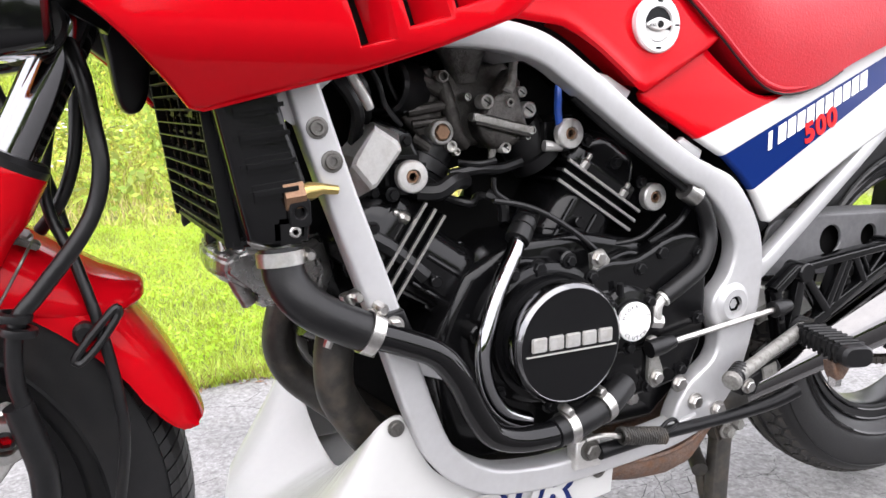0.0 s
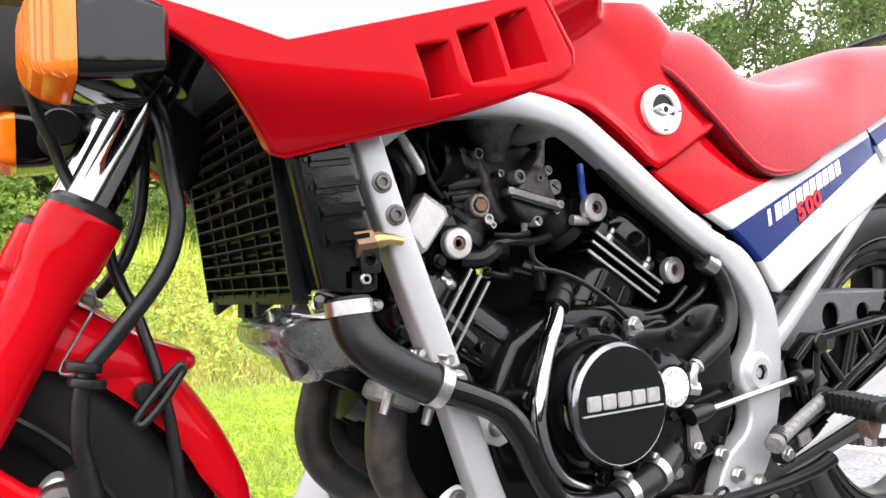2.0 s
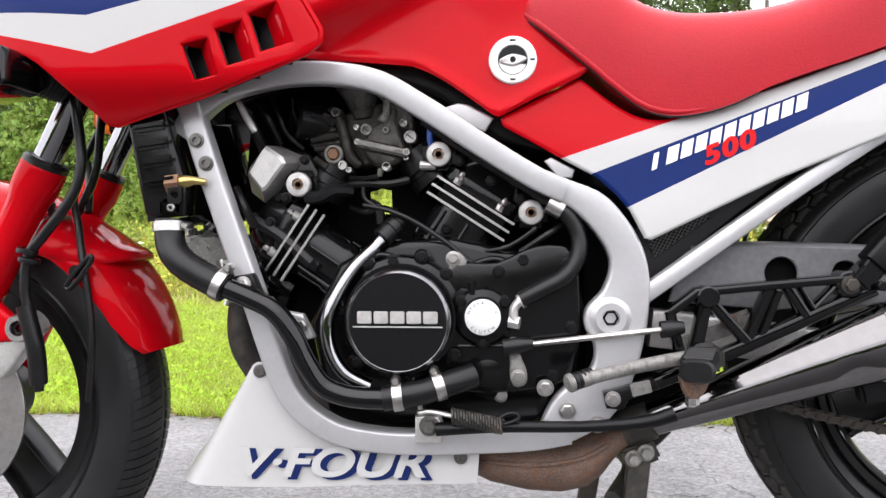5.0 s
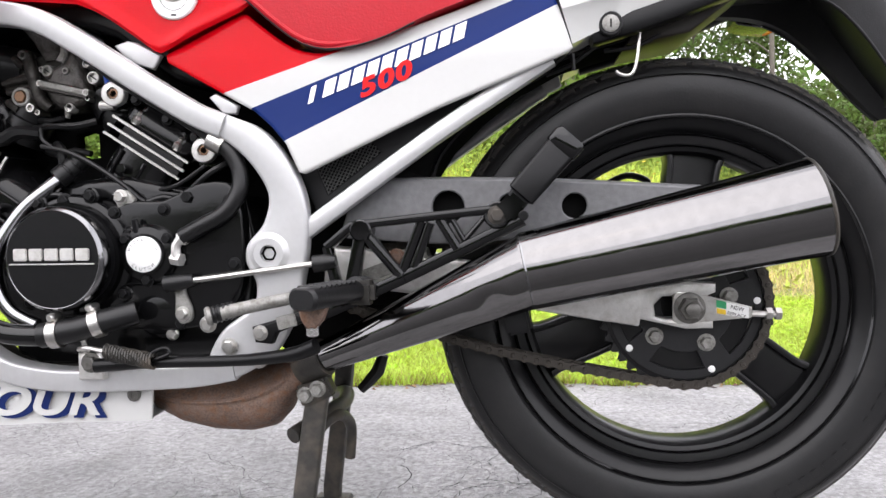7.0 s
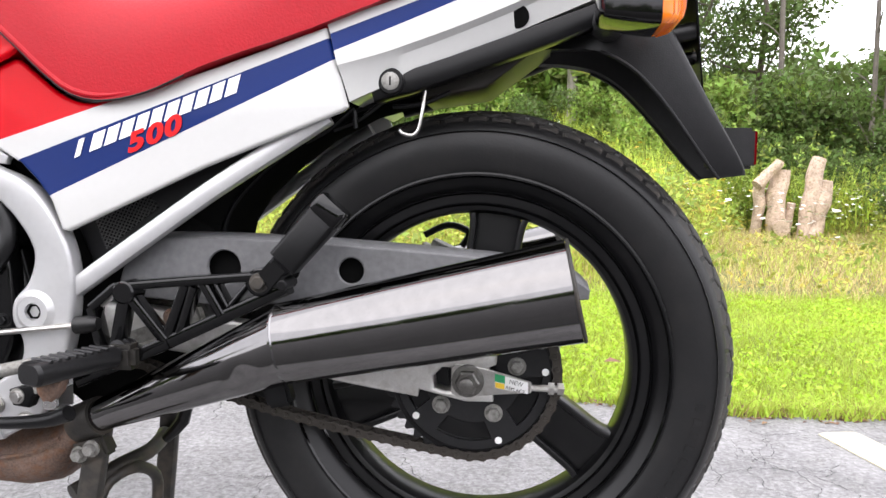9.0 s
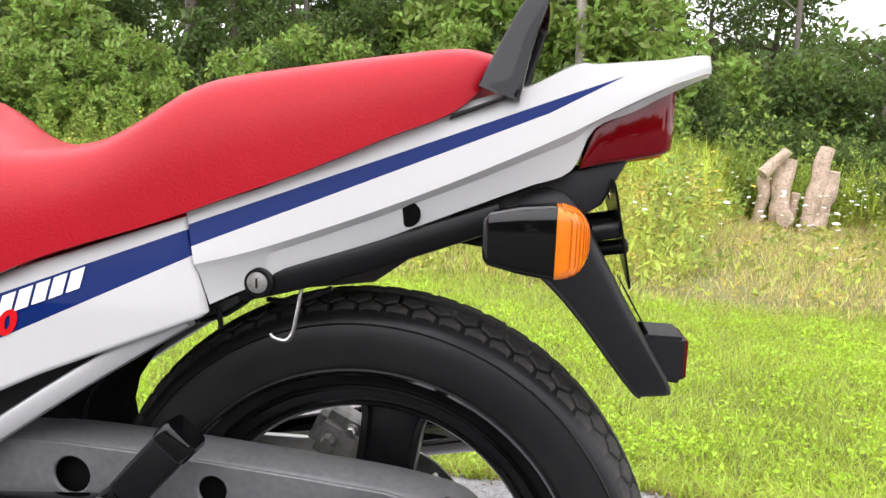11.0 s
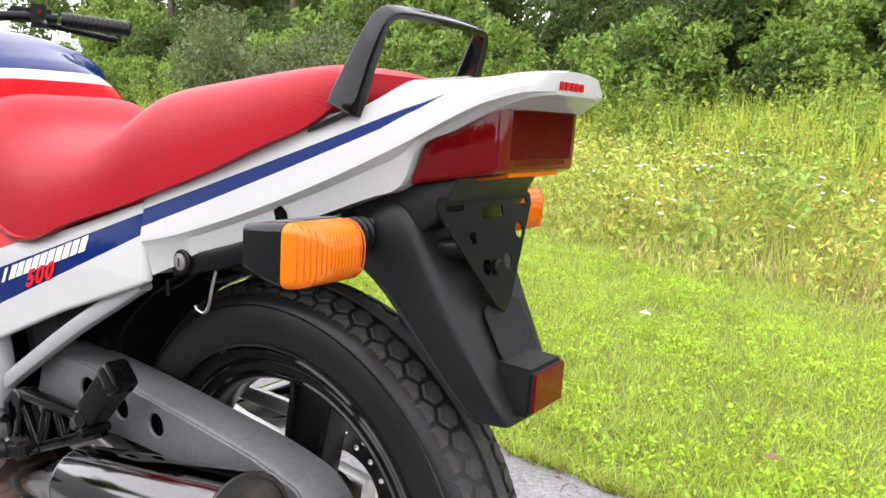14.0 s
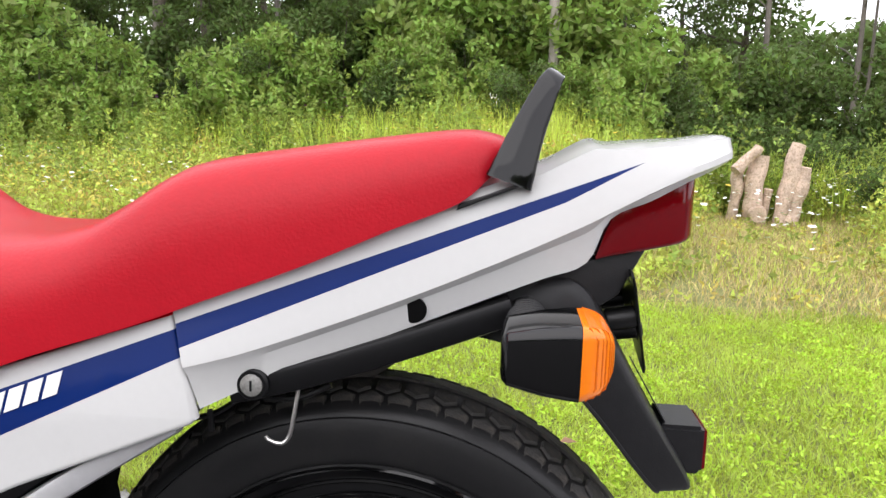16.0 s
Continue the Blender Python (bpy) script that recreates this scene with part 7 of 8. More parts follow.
coil = [(-0.305 + 0.062 * k / 160, -0.205 + 0.0088 * math.cos(k * 0.72), 0.3165 - 0.012 * k / 160 + 0.0088 * math.sin(k * 0.72)) for k in range(161)]
part("stand_spring", tube(coil, 0.0019, 6), header_black, stand, "coiled steel spring")
part("spring_hook", tube([(-0.246, -0.205, 0.307), (-0.234, -0.205, 0.310), (-0.224, -0.204, 0.315), (-0.228, -0.203, 0.320), (-0.238, -0.203, 0.319), (-0.250, -0.205, 0.312)], 0.0024, 8, 4), satin_black, stand)
part("spring_hook", tube([(-0.345, -0.198, 0.318), (-0.33, -0.203, 0.321), (-0.305, -0.205, 0.3165)], 0.003, 8, 3), steel, stand)
switch = part("stand_switch", plate([(-0.122, 0.346), (-0.100, 0.352), (-0.062, 0.364), (-0.055, 0.352), (-0.092, 0.338), (-0.098, 0.325), (-0.118, 0.327)], -0.200, -0.182, 0.003), satin_black, bike, "black side stand switch bracket")
part("switch_bolt", hexbolt((-0.111, -0.200, 0.339), r=0.007, h=0.006), steel, switch)
part("switch_plate", box((-0.078, -0.201, 0.353), (0.024, 0.003, 0.016), 0.001, pose(0, 0, 0, 0, -14, 0)), dull_alloy, switch)
cs = None
for s in (-1, 1):
    ob = part("centre_stand" if cs is None else "stand_leg", tube([(-0.060 - 0.02 * (s > 0), s * 0.115, 0.285), (-0.074 - 0.02 * (s > 0), s * 0.125, 0.18), (-0.092 - 0.025 * (s > 0), s * 0.14, 0.03), (-0.094 - 0.025 * (s > 0), s * 0.145, 0.006)], 1.0, section=rrect(0.02, 0.030, 0.006, 2), up=(0, 1, 0)), header_black, cs or bike, "scuffed black centre stand")
    cs = cs or ob
    part("stand_foot", box((-0.092 - 0.025 * (s > 0), s * 0.147, 0.005), (0.06, 0.03, 0.009), 0.003), header_black, cs)
part("stand_cross", tube([(-0.10, -0.12, 0.19), (-0.07, -0.06, 0.205), (-0.06, 0.0, 0.205), (-0.07, 0.06, 0.205), (-0.10, 0.12, 0.19)], 0.011, 12, 4), header_black, cs)
part("stand_tang", tube([(-0.075, -0.11, 0.13), (-0.075, -0.09, 0.185), (-0.055, -0.05, 0.20), (-0.05, 0.0, 0.17), (-0.055, 0.01, 0.12)], 0.008, 12, 4), header_black, cs)
part("stand_tang_foot", tube([(0.0, 0.0, 0.275), (-0.008, 0.0, 0.252), (-0.020, 0.0, 0.238), (-0.034, 0.0, 0.224)], [0.008, 0.010, 0.009, 0.007], 10), rubber, cs)

# ---- under the seat ----
inner = part("battery_box", plate([(-0.13, 0.60), (-0.13, 0.70), (0.0, 0.70), (0.26, 0.75), (0.24, 0.69), (0.12, 0.63), (-0.02, 0.545)], -0.10, 0.12, 0.01), satin_black, bike, "black battery box behind the side panels")
vent = part("vent_panel", plate([(-0.082, 0.532), (-0.070, 0.545), (0.02, 0.585), (0.15, 0.645), (0.145, 0.628), (0.062, 0.566), (-0.052, 0.474), (-0.060, 0.480)], -0.116, -0.112, 0.001, [[(-0.0602, 0.5415), (0.0112, 0.5737), (0.0243, 0.5586), (-0.0459, 0.5058)]]), matt_plastic, bike, "black vent panel with a fine wire grille")
VC = [Vector((-0.0602, 0.5415)), Vector((0.0112, 0.5737)), Vector((0.0243, 0.5586)), Vector((-0.0459, 0.5058))]


def in_vent(p):
    return all((b - a).cross(p - a) <= 0 for a, b in zip(VC, VC[1:] + VC[:1]))


def wires(way):
    """One set of parallel wires, cut off at the frame of the vent."""
    bm = bmesh.new()
    d = Vector((math.cos(radians(way)), math.sin(radians(way))))
    o, n = Vector((-0.018, 0.541)), Vector((-d.y, d.x))
    for k in range(-18, 19):
        run = [t * 0.0006 for t in range(-100, 101) if in_vent(o + n * (k * 0.0042) + d * (t * 0.0006))]
        if len(run) > 3:
            a, b = o + n * (k * 0.0042) + d * run[0], o + n * (k * 0.0042) + d * run[-1]
            w = n * 0.0006
            v = [[bm.verts.new((q.x, y, q.y)) for q in (a - w, a + w, b + w, b - w)] for y in (-0.1165, -0.1155)]
            bm.faces.new(v[0]), bm.faces.new(v[1][::-1])
            for i in range(4):
                bm.faces.new((v[0][i], v[0][i - 1], v[1][i - 1], v[1][i]))
    return bm


wire_grey = mat("wire_grey", (0.10, 0.10, 0.10), 0.4, 0.4, var=0.2)
for way in (62, -16):
    part("wire_grille", wires(way), wire_grey, vent, sharp=0)
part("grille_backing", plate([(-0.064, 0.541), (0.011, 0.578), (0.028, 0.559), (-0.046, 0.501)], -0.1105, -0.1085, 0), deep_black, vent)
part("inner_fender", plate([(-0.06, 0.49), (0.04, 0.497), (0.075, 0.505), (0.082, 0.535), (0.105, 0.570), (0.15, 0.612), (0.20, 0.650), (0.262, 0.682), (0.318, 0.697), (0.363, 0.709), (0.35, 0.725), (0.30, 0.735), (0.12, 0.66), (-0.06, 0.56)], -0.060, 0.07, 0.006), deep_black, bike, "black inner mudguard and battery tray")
# flat black slabs without gloss fill the gaps behind the pivot and guard
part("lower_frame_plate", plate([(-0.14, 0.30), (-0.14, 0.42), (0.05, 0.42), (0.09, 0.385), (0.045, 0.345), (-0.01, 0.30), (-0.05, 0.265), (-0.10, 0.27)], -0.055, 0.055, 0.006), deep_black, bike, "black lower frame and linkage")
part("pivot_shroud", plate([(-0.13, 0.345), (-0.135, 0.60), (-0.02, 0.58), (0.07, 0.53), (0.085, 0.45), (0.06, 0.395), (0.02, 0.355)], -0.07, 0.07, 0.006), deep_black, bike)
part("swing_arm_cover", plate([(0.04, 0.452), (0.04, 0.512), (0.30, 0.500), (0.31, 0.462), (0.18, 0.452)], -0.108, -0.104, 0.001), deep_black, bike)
part("fender_edge", tube([(0.083, -0.062, 0.520), (0.095, -0.062, 0.556), (0.13, -0.062, 0.596), (0.19, -0.062, 0.643), (0.262, -0.062, 0.681), (0.363, -0.062, 0.708)], 0.003, 8, 4), satin_black, bike)
part("tail_tray", plate([(0.34, 0.694), (0.352, 0.722), (0.46, 0.772), (0.50, 0.785), (0.50, 0.765), (0.42, 0.706)], -0.07, 0.07, 0.004), mat("tray_metal", (0.018, 0.015, 0.011), 0.5, 0.0, var=0.2), bike, "bronze-tinted tray under the tail")
for a, b in (((0.262, 0.682), (0.20, 0.640)), ((0.30, 0.690), (0.236, 0.655)), ((0.38, 0.700), (0.31, 0.683))):
    part("wiring", tube([(a[0], -0.085, a[1]), ((a[0] + b[0]) / 2, -0.088, (a[1] + b[1]) / 2 - 0.006), (b[0], -0.082, b[1])], 0.003, 8, 4), rubber, bike)
part("tail_subframe", tube([(0.29, -0.102, 0.698), (0.36, -0.100, 0.717), (0.45, -0.095, 0.748), (0.55, -0.085, 0.785)], 1.0, smooth=3, section=rrect(0.030, 0.026, 0.004, 2)), satin_black, bike, "black tail subframe tube")
part("tail_subframe", tube([(0.29, 0.102, 0.698), (0.36, 0.100, 0.717), (0.45, 0.095, 0.748), (0.55, 0.085, 0.785)], 0.0125, 14, 3), satin_black, bike)
lk = part("helmet_lock", cyl((0.314, -0.095, 0.708), (0.314, -0.122, 0.708), 0.0155, 28, 0.002), satin_black, bike, "round black helmet lock")
part("lock_barrel", rev([(0.0105, 0), (0.0105, 0.002), (0.009, 0.0028), (0.0001, 0.0028)], (0.314, -0.1215, 0.708), (0, -1, 0), 24), dull_alloy, lk)
part("key_slot", box((0.314, -0.1245, 0.708), (0.002, 0.001, 0.010), 0), decal_black, lk)
part("luggage_hook", tube([(0.352, -0.10, 0.70), (0.349, -0.104, 0.675), (0.345, -0.105, 0.655), (0.338, -0.106, 0.647), (0.326, -0.106, 0.649), (0.322, -0.106, 0.653)], 0.0021, 8, 4), steel, bike, "bent steel wire hook")
part("seam_tab", tube([(0.268, -0.108, 0.676), (0.270, -0.108, 0.655)], 0.003, 8), satin_black, bike)

# ---- surroundings: car park, lawn, meadow bank, woods ----
def verge(x):
    """Where the mown lawn ends and the meadow begins."""
    return 4.1 + 0.36 * min(max(0.0, 1.2 - x), 12) + 0.12 * math.sin(1.7 * x) + 0.06 * math.sin(4.9 * x + 1)


def before_logs(x, y):
    """The trampled strip of short grass that leads up to the logs: 1 within it."""
    if y > 10.3:
        return 0.0
    d = abs(x - (0.75 + (y + 0.8) * 0.325))
    return max(0.0, min(1.0, (1.15 - d) / 0.35))


def rise(x, y):
    """Height of the ground: a lawn that falls a little, then a meadow bank that dies out to one side."""
    s = min(max(0.0, y - verge(x)), 9)
    f = min(1, max(0.06, (4.2 - x) / 3.2))
    return -0.03 * min(max(0.0, y - 1.0), 3) + 0.017 * s * s * f + 0.05 * max(0.0, y - 14) + 0.04 * math.sin(1.3 * x + 0.7 * y) * min(1, s / 2)


asphalt = mat("asphalt", (0.235, 0.230, 0.232), 0.7, var=0.3, vs=4, bump=1.0, bs=260, dirt=(0.24, 0.235, 0.228), dirt_amt=0.5, spec=0.4)


def speckle(m, scale, low, high, patch, plow, phigh):
    """Multiplies a material's colour by stone grains and by broad worn patches."""
    n, l = m.node_tree.nodes, m.node_tree.links
    b = n["Principled BSDF"]
    out, pos = b.inputs["Base Color"].links[0].from_socket, n.new("ShaderNodeNewGeometry")
    for kind, size, lo, hi, a, z in (("ShaderNodeTexVoronoi", scale, 0.0, 1.0, low, high), ("ShaderNodeTexNoise", scale * 0.37, 0.36, 0.64, low * 1.15, 2 - low * 1.15), ("ShaderNodeTexNoise", patch, 0.34, 0.66, plow, phigh)):
        tex, ramp, mul = n.new(kind), n.new("ShaderNodeMapRange"), n.new("ShaderNodeVectorMath")
        tex.inputs["Scale"].default_value = size
        ramp.inputs["From Min"].default_value, ramp.inputs["From Max"].default_value = lo, hi
        ramp.inputs["To Min"].default_value, ramp.inputs["To Max"].default_value = a, z
        mul.operation = "MULTIPLY"
        l.new(pos.outputs["Position"], tex.inputs["Vector"])
        l.new(tex.outputs["Color"] if kind == "ShaderNodeTexVoronoi" else tex.outputs[0], ramp.inputs["Value"])
        l.new(out, mul.inputs[0]), l.new(ramp.outputs["Result"], mul.inputs[1])
        out = mul.outputs[0]
    l.new(out, b.inputs["Base Color"])


speckle(asphalt, 210.0, 0.74, 1.26, 6.0, 0.88, 1.10)
soil = mat("soil", (0.15, 0.16, 0.045), 0.9, var=0.3, bump=0.5, bs=60)
grass_mat = mat("grass", (0.42, 0.54, 0.085), 0.5, var=0.3, vs=1.6, isl=0.4, spec=0.3)
meadow_mat = mat("meadow_weeds", (0.46, 0.54, 0.11), 0.55, var=0.35, vs=0.9, isl=0.5, spec=0.3)
leaf_mat = mat("leaves", (0.11, 0.17, 0.042), 0.5, var=0.35, vs=0.5, isl=0.55, spec=0.4)
bark = mat("bark", (0.11, 0.09, 0.07), 0.85, var=0.35, vs=12, bump=0.6, bs=60)
dead_wood = mat("dead_wood", (0.55, 0.42, 0.33), 0.8, var=0.4, vs=10, bump=0.8, bs=50, dirt=(0.22, 0.15, 0.10), dirt_amt=0.75)
petal = mat("petal", (0.8, 0.8, 0.74), 0.6, var=0.05)
yellow_petal = mat("yellow_petal", (0.6, 0.42, 0.03), 0.6, var=0.1)
purple_petal = mat("purple_petal", (0.25, 0.05, 0.25), 0.6, var=0.1)
line_paint = mat("line_paint", (0.66, 0.60, 0.44), 0.7, var=0.15, vs=14, dirt=(0.25, 0.24, 0.23), dirt_amt=0.5)


def see_through(m, amount):
    """Thin leaves: part of the light goes through them."""
    n, l = m.node_tree.nodes, m.node_tree.links
    b = n["Principled BSDF"]
    t = n.new("ShaderNodeBsdfTranslucent")
    mx = n.new("ShaderNodeMixShader")
    mx.inputs[0].default_value = amount
    l.new(b.inputs["Base Color"].links[0].from_socket, t.inputs["Color"])
    l.new(b.outputs[0], mx.inputs[1]), l.new(t.outputs[0], mx.inputs[2])
    l.new(mx.outputs[0], n["Material Output"].inputs["Surface"])


for m in (grass_mat, meadow_mat, leaf_mat):
    see_through(m, 0.45)


def sheet(name, x0, x1, y0, y1, nx, ny, zf, material, label):
    bm = bmesh.new()
    g = [[bm.verts.new((x0 + (x1 - x0) * i / nx, y0 + (y1 - y0) * j / ny, 0)) for i in range(nx + 1)] for j in range(ny + 1)]
    for r in g:
        for v in r:
            v.co.z = zf(v.co.x, v.co.y)
    for j in range(ny):
        for i in range(nx):
            bm.faces.new((g[j][i], g[j][i + 1], g[j + 1][i + 1], g[j + 1][i]))
    ob = part(name, bm, material, None, "", 0)
    return tagged(ob, label, name.replace("_", " "), kind="structure")


EDGE = 1.03
edge_y = lambda x: EDGE + 0.025 * math.sin(3.1 * x) + 0.018 * math.sin(9.3 * x + 1) + 0.01 * math.sin(23 * x)
sheet("ground", -60, 60, -40, 90, 60, 65, lambda x, y: rise(x, y) - 0.045, soil, "bare soil under the grass and meadow")
bm = bmesh.new()
xs = [-30 + 0.1 * k for k in range(601)]
top = [bm.verts.new((x, edge_y(x), 0)) for x in xs]
back = [bm.verts.new((x, -0.45 + 0.02 * math.sin(2.3 * x), 0)) for x in xs]
low = [bm.verts.new((x, edge_y(x) + 0.02, -0.05)) for x in xs]
for a, b, c in zip(zip(top, top[1:]), zip(back, back[1:]), zip(low, low[1:])):
    bm.faces.new((b[0], b[1], a[1], a[0]))
    bm.faces.new((a[0], a[1], c[1], c[0]))
tagged(part("pavement", bm, asphalt, None, "", 30), "weathered grey cracked asphalt car park", "asphalt", kind="structure")
# unseen near-side ground, added and coloured dark to darken reflections on the bike
near_dark = mat("near_dark_asphalt", (0.045, 0.044, 0.044), 0.65, var=0.3, vs=5, bump=1.0, bs=260, dirt=(0.07, 0.068, 0.066), dirt_amt=0.5, spec=0.35)
bm = bmesh.new()
lane = [[bm.verts.new((x, y, 0)) for x in xs[::10]] for y in (-30, -0.45)]
for v, x in zip(lane[1], xs[::10]):
    v.co.y += 0.02 * math.sin(2.3 * x)
for i in range(len(lane[0]) - 1):
    bm.faces.new((lane[0][i], lane[0][i + 1], lane[1][i + 1], lane[1][i]))
tagged(part("road", bm, near_dark, None, "", 0), "unseen darker asphalt ground on the near side, added to darken reflections", "asphalt", kind="structure")


def ribbon_crack(rng, x, y, a, length, w, bm, depth=0):
    n = int(length / 0.018)
    prev = None
    a0 = a
    for k in range(n):
        a = a0 + 0.6 * (a - a0) + rng.uniform(-0.75, 0.75)
        x, y = x + 0.018 * math.cos(a), y + 0.018 * math.sin(a)
        ww = w * rng.uniform(0.25, 1.3) * (1 - 0.8 * k / n)
        nx, ny = -math.sin(a), math.cos(a)
        if y > 1.0:
            break
        cur = (bm.verts.new((x + nx * ww, y + ny * ww, 0.0012)), bm.verts.new((x - nx * ww, y - ny * ww, 0.0012)))
        if prev:
            bm.faces.new((prev[0], prev[1], cur[1], cur[0]))
        prev = cur
        if depth < 2 and rng.random() < 0.06:
            ribbon_crack(rng, x, y, a + rng.choice((-1, 1)) * rng.uniform(0.7, 1.6), length * 0.4, w * 0.7, bm, depth + 1)


rng = random.Random(4)
bm = bmesh.new()
for k in range(60):
    ribbon_crack(rng, rng.uniform(-2.2, 1.8), rng.uniform(-0.3, 0.97), rng.choice([0.1, 3.05, 0.0, 3.2, 1.5]) + rng.uniform(-0.35, 0.35), rng.uniform(0.25, 1.2), rng.uniform(0.0005, 0.0014), bm)
tagged(part("pavement_cracks", bm, mat("crack", (0.012, 0.012, 0.012), 0.9), None, "", 0), "thin dark cracks in the asphalt", "cracks", kind="structure")
tagged(part("road_marking", plate([(1.172, 0.868), (1.188, 0.880), (1.258, 0.897), (1.272, 0.885), (1.51, -0.08), (1.41, -0.1)], 0, 0.003, 0), line_paint), "worn cream parking bay line on the asphalt", "road marking", kind="structure").matrix_basis = Matrix(((1, 0, 0, 0), (0, 0, 1, 0), (0, 1, 0, 0.0005), (0, 0, 0, 1)))


def blades(name, places, hgt, wid, lean, material, label, category, seed, segs=2, ramp=0.0):
    """Many single blades in one mesh: tapering bent strips."""
    r = np.random.default_rng(seed)
    n = len(places)
    P = np.array(places)
    h, w = r.uniform(*hgt, n), r.uniform(*wid, n)
    if ramp:
        h *= np.clip(0.22 + np.array([y - verge(x) for x, y, z in places]) / ramp, 0.15, 1.0)
        h *= np.array([1.0 - 0.78 * before_logs(x, y) for x, y, z in places])
        h *= 0.75 + 0.35 * np.sin(P[:, 0] * 2.3 + np.sin(P[:, 1] * 1.9)) * np.sin(P[:, 1] * 2.7 + P[:, 0])
    a, d, l = r.uniform(0, 2 * np.pi, n), r.uniform(0, 2 * np.pi, n), r.uniform(*lean, n)
    side = np.stack([np.cos(a), np.sin(a), 0 * a], 1)
    bend = np.stack([np.cos(d), np.sin(d), 0 * d], 1)
    rows = []
    for k in range(segs + 1):
        t = k / segs
        c = P + np.array([0, 0, 1]) * (h * t * (1 - 0.25 * l * t))[:, None] + bend * (h * l * t * t)[:, None]
        ww = (w * (1 - t * 0.999))[:, None] / 2 if k else w[:, None] / 2 * 0.8
        if k == segs:
            rows.append(c[:, None])
        else:
            rows.append(np.stack([c - side * ww, c + side * ww], 1))
    V = np.concatenate(rows, 1)
    m = V.shape[1]
    base = (np.arange(n) * m)[:, None]
    faces = []
    quads = np.concatenate([base + np.array([[2 * k, 2 * k + 1, 2 * k + 3, 2 * k + 2]]) for k in range(segs - 1)]) if segs > 1 else np.zeros((0, 4), int)
    tris = base + np.array([[2 * segs - 2, 2 * segs - 1, 2 * segs]])
    me = bpy.data.meshes.new(name)
    me.from_pydata(V.reshape(-1, 3).tolist(), [], quads.tolist() + tris.tolist())
    ob = part_of(name, me, material, None, "", 0)
    return tagged(ob, label, category, kind="stuff")


nr = np.random.default_rng(7)


def scatter(n, x0, x1, lo, hi, bias=1.0):
    """Places on the ground between two lines lo(x) and hi(x)."""
    out = []
    for x, t in zip(nr.uniform(x0, x1, n), nr.uniform(0, 1, n) ** bias):
        y = lo(x) + t * (hi(x) - lo(x))
        out.append((x, y, rise(x, y) - 0.045 if y > EDGE + 0.03 else 0.0))
    return out


from_edge, past_edge = (lambda x: edge_y(x) - 0.02), (lambda x: edge_y(x) + 0.1)
blades("lawn_grass", scatter(190000, -5.5, 5.0, from_edge, lambda x: verge(x) + 0.3, 1.35), (0.025, 0.085), (0.0035, 0.009), (0.3, 1.3), grass_mat, "short bright green mown lawn grass", "grass", 1)
blades("dry_edge_grass", scatter(5000, -3.2, 3.6, from_edge, past_edge), (0.02, 0.06), (0.003, 0.006), (0.4, 1.4), mat("straw", (0.32, 0.24, 0.1), 0.7, isl=0.3), "dry straw-coloured grass along the asphalt edge", "grass", 2)
blades("meadow_straw", scatter(45000, -15, 10, lambda x: verge(x) - 0.1, lambda x: verge(x) + 8, 1.3), (0.2, 0.6), (0.006, 0.013), (0.2, 0.9), mat("dry_stalks", (0.55, 0.46, 0.2), 0.6, var=0.3, isl=0.3), "dry straw-coloured stalks among the meadow weeds", "meadow", 8, 3, 1.6)
blades("meadow_grass", scatter(90000, -16, 11, lambda x: verge(x) - 0.2, lambda x: verge(x) + 9.5, 1.1), (0.15, 0.62), (0.009, 0.024), (0.1, 0.8), meadow_mat, "tall unmown meadow grass and weeds", "meadow", 3, 3, 1.6)
blades("goldenrod", [p for p in scatter(27000, -16, 9, lambda x: verge(x) + 4.5, lambda x: verge(x) + 9, 0.8) if before_logs(p[0], p[1]) < 0.3 and (p[0] < 3 or p[1] > 10.4)], (0.6, 1.15), (0.012, 0.03), (0.05, 0.4), mat("tall_weeds", (0.47, 0.58, 0.07), 0.55, var=0.3, isl=0.4), "tall green goldenrod and weeds before the wood", "meadow", 9, 3)

blades("dry_patch", [p for p in scatter(16000, 0.5, 6.0, lambda x: verge(x) - 0.1, lambda x: verge(x) + 5.9, 0.9) if before_logs(p[0], p[1]) > 0.2], (0.06, 0.22), (0.004, 0.009), (0.3, 1.2), mat("dry_grass", (0.50, 0.40, 0.17), 0.7, var=0.3, isl=0.4), "dry straw-coloured trampled grass before the logs", "meadow", 12)


def leaf_cloud(me_name, centres, sizes, count, leaf, seed, squash=0.8):
    """Leaves as small kinked diamonds in uneven clumps."""
    r = np.random.default_rng(seed)
    C = np.array(centres)
    S = np.array(sizes)
    idx = r.choice(len(C), count, p=S ** 2 / (S ** 2).sum())
    g = r.normal(size=(count, 3))
    g /= np.linalg.norm(g, axis=1)[:, None]
    rad = r.uniform(0.25, 1.05, count) ** 0.6
    P = C[idx] + g * (rad * S[idx])[:, None] * np.array([1, 1, squash])
    u = r.normal(size=(count, 3))
    u /= np.linalg.norm(u, axis=1)[:, None]
    v = np.cross(u, r.normal(size=(count, 3)))
    v /= np.linalg.norm(v, axis=1)[:, None]
    L = r.uniform(0.6, 1.3, count)[:, None] * leaf
    V = np.stack([P - u * L, P + v * L * 0.42, P + u * L, P - v * L * 0.42], 1)
    f = np.arange(count * 4).reshape(-1, 4)
    me = bpy.data.meshes.new(me_name)
    me.from_pydata(V.reshape(-1, 3).tolist(), [], f.tolist())
    return me


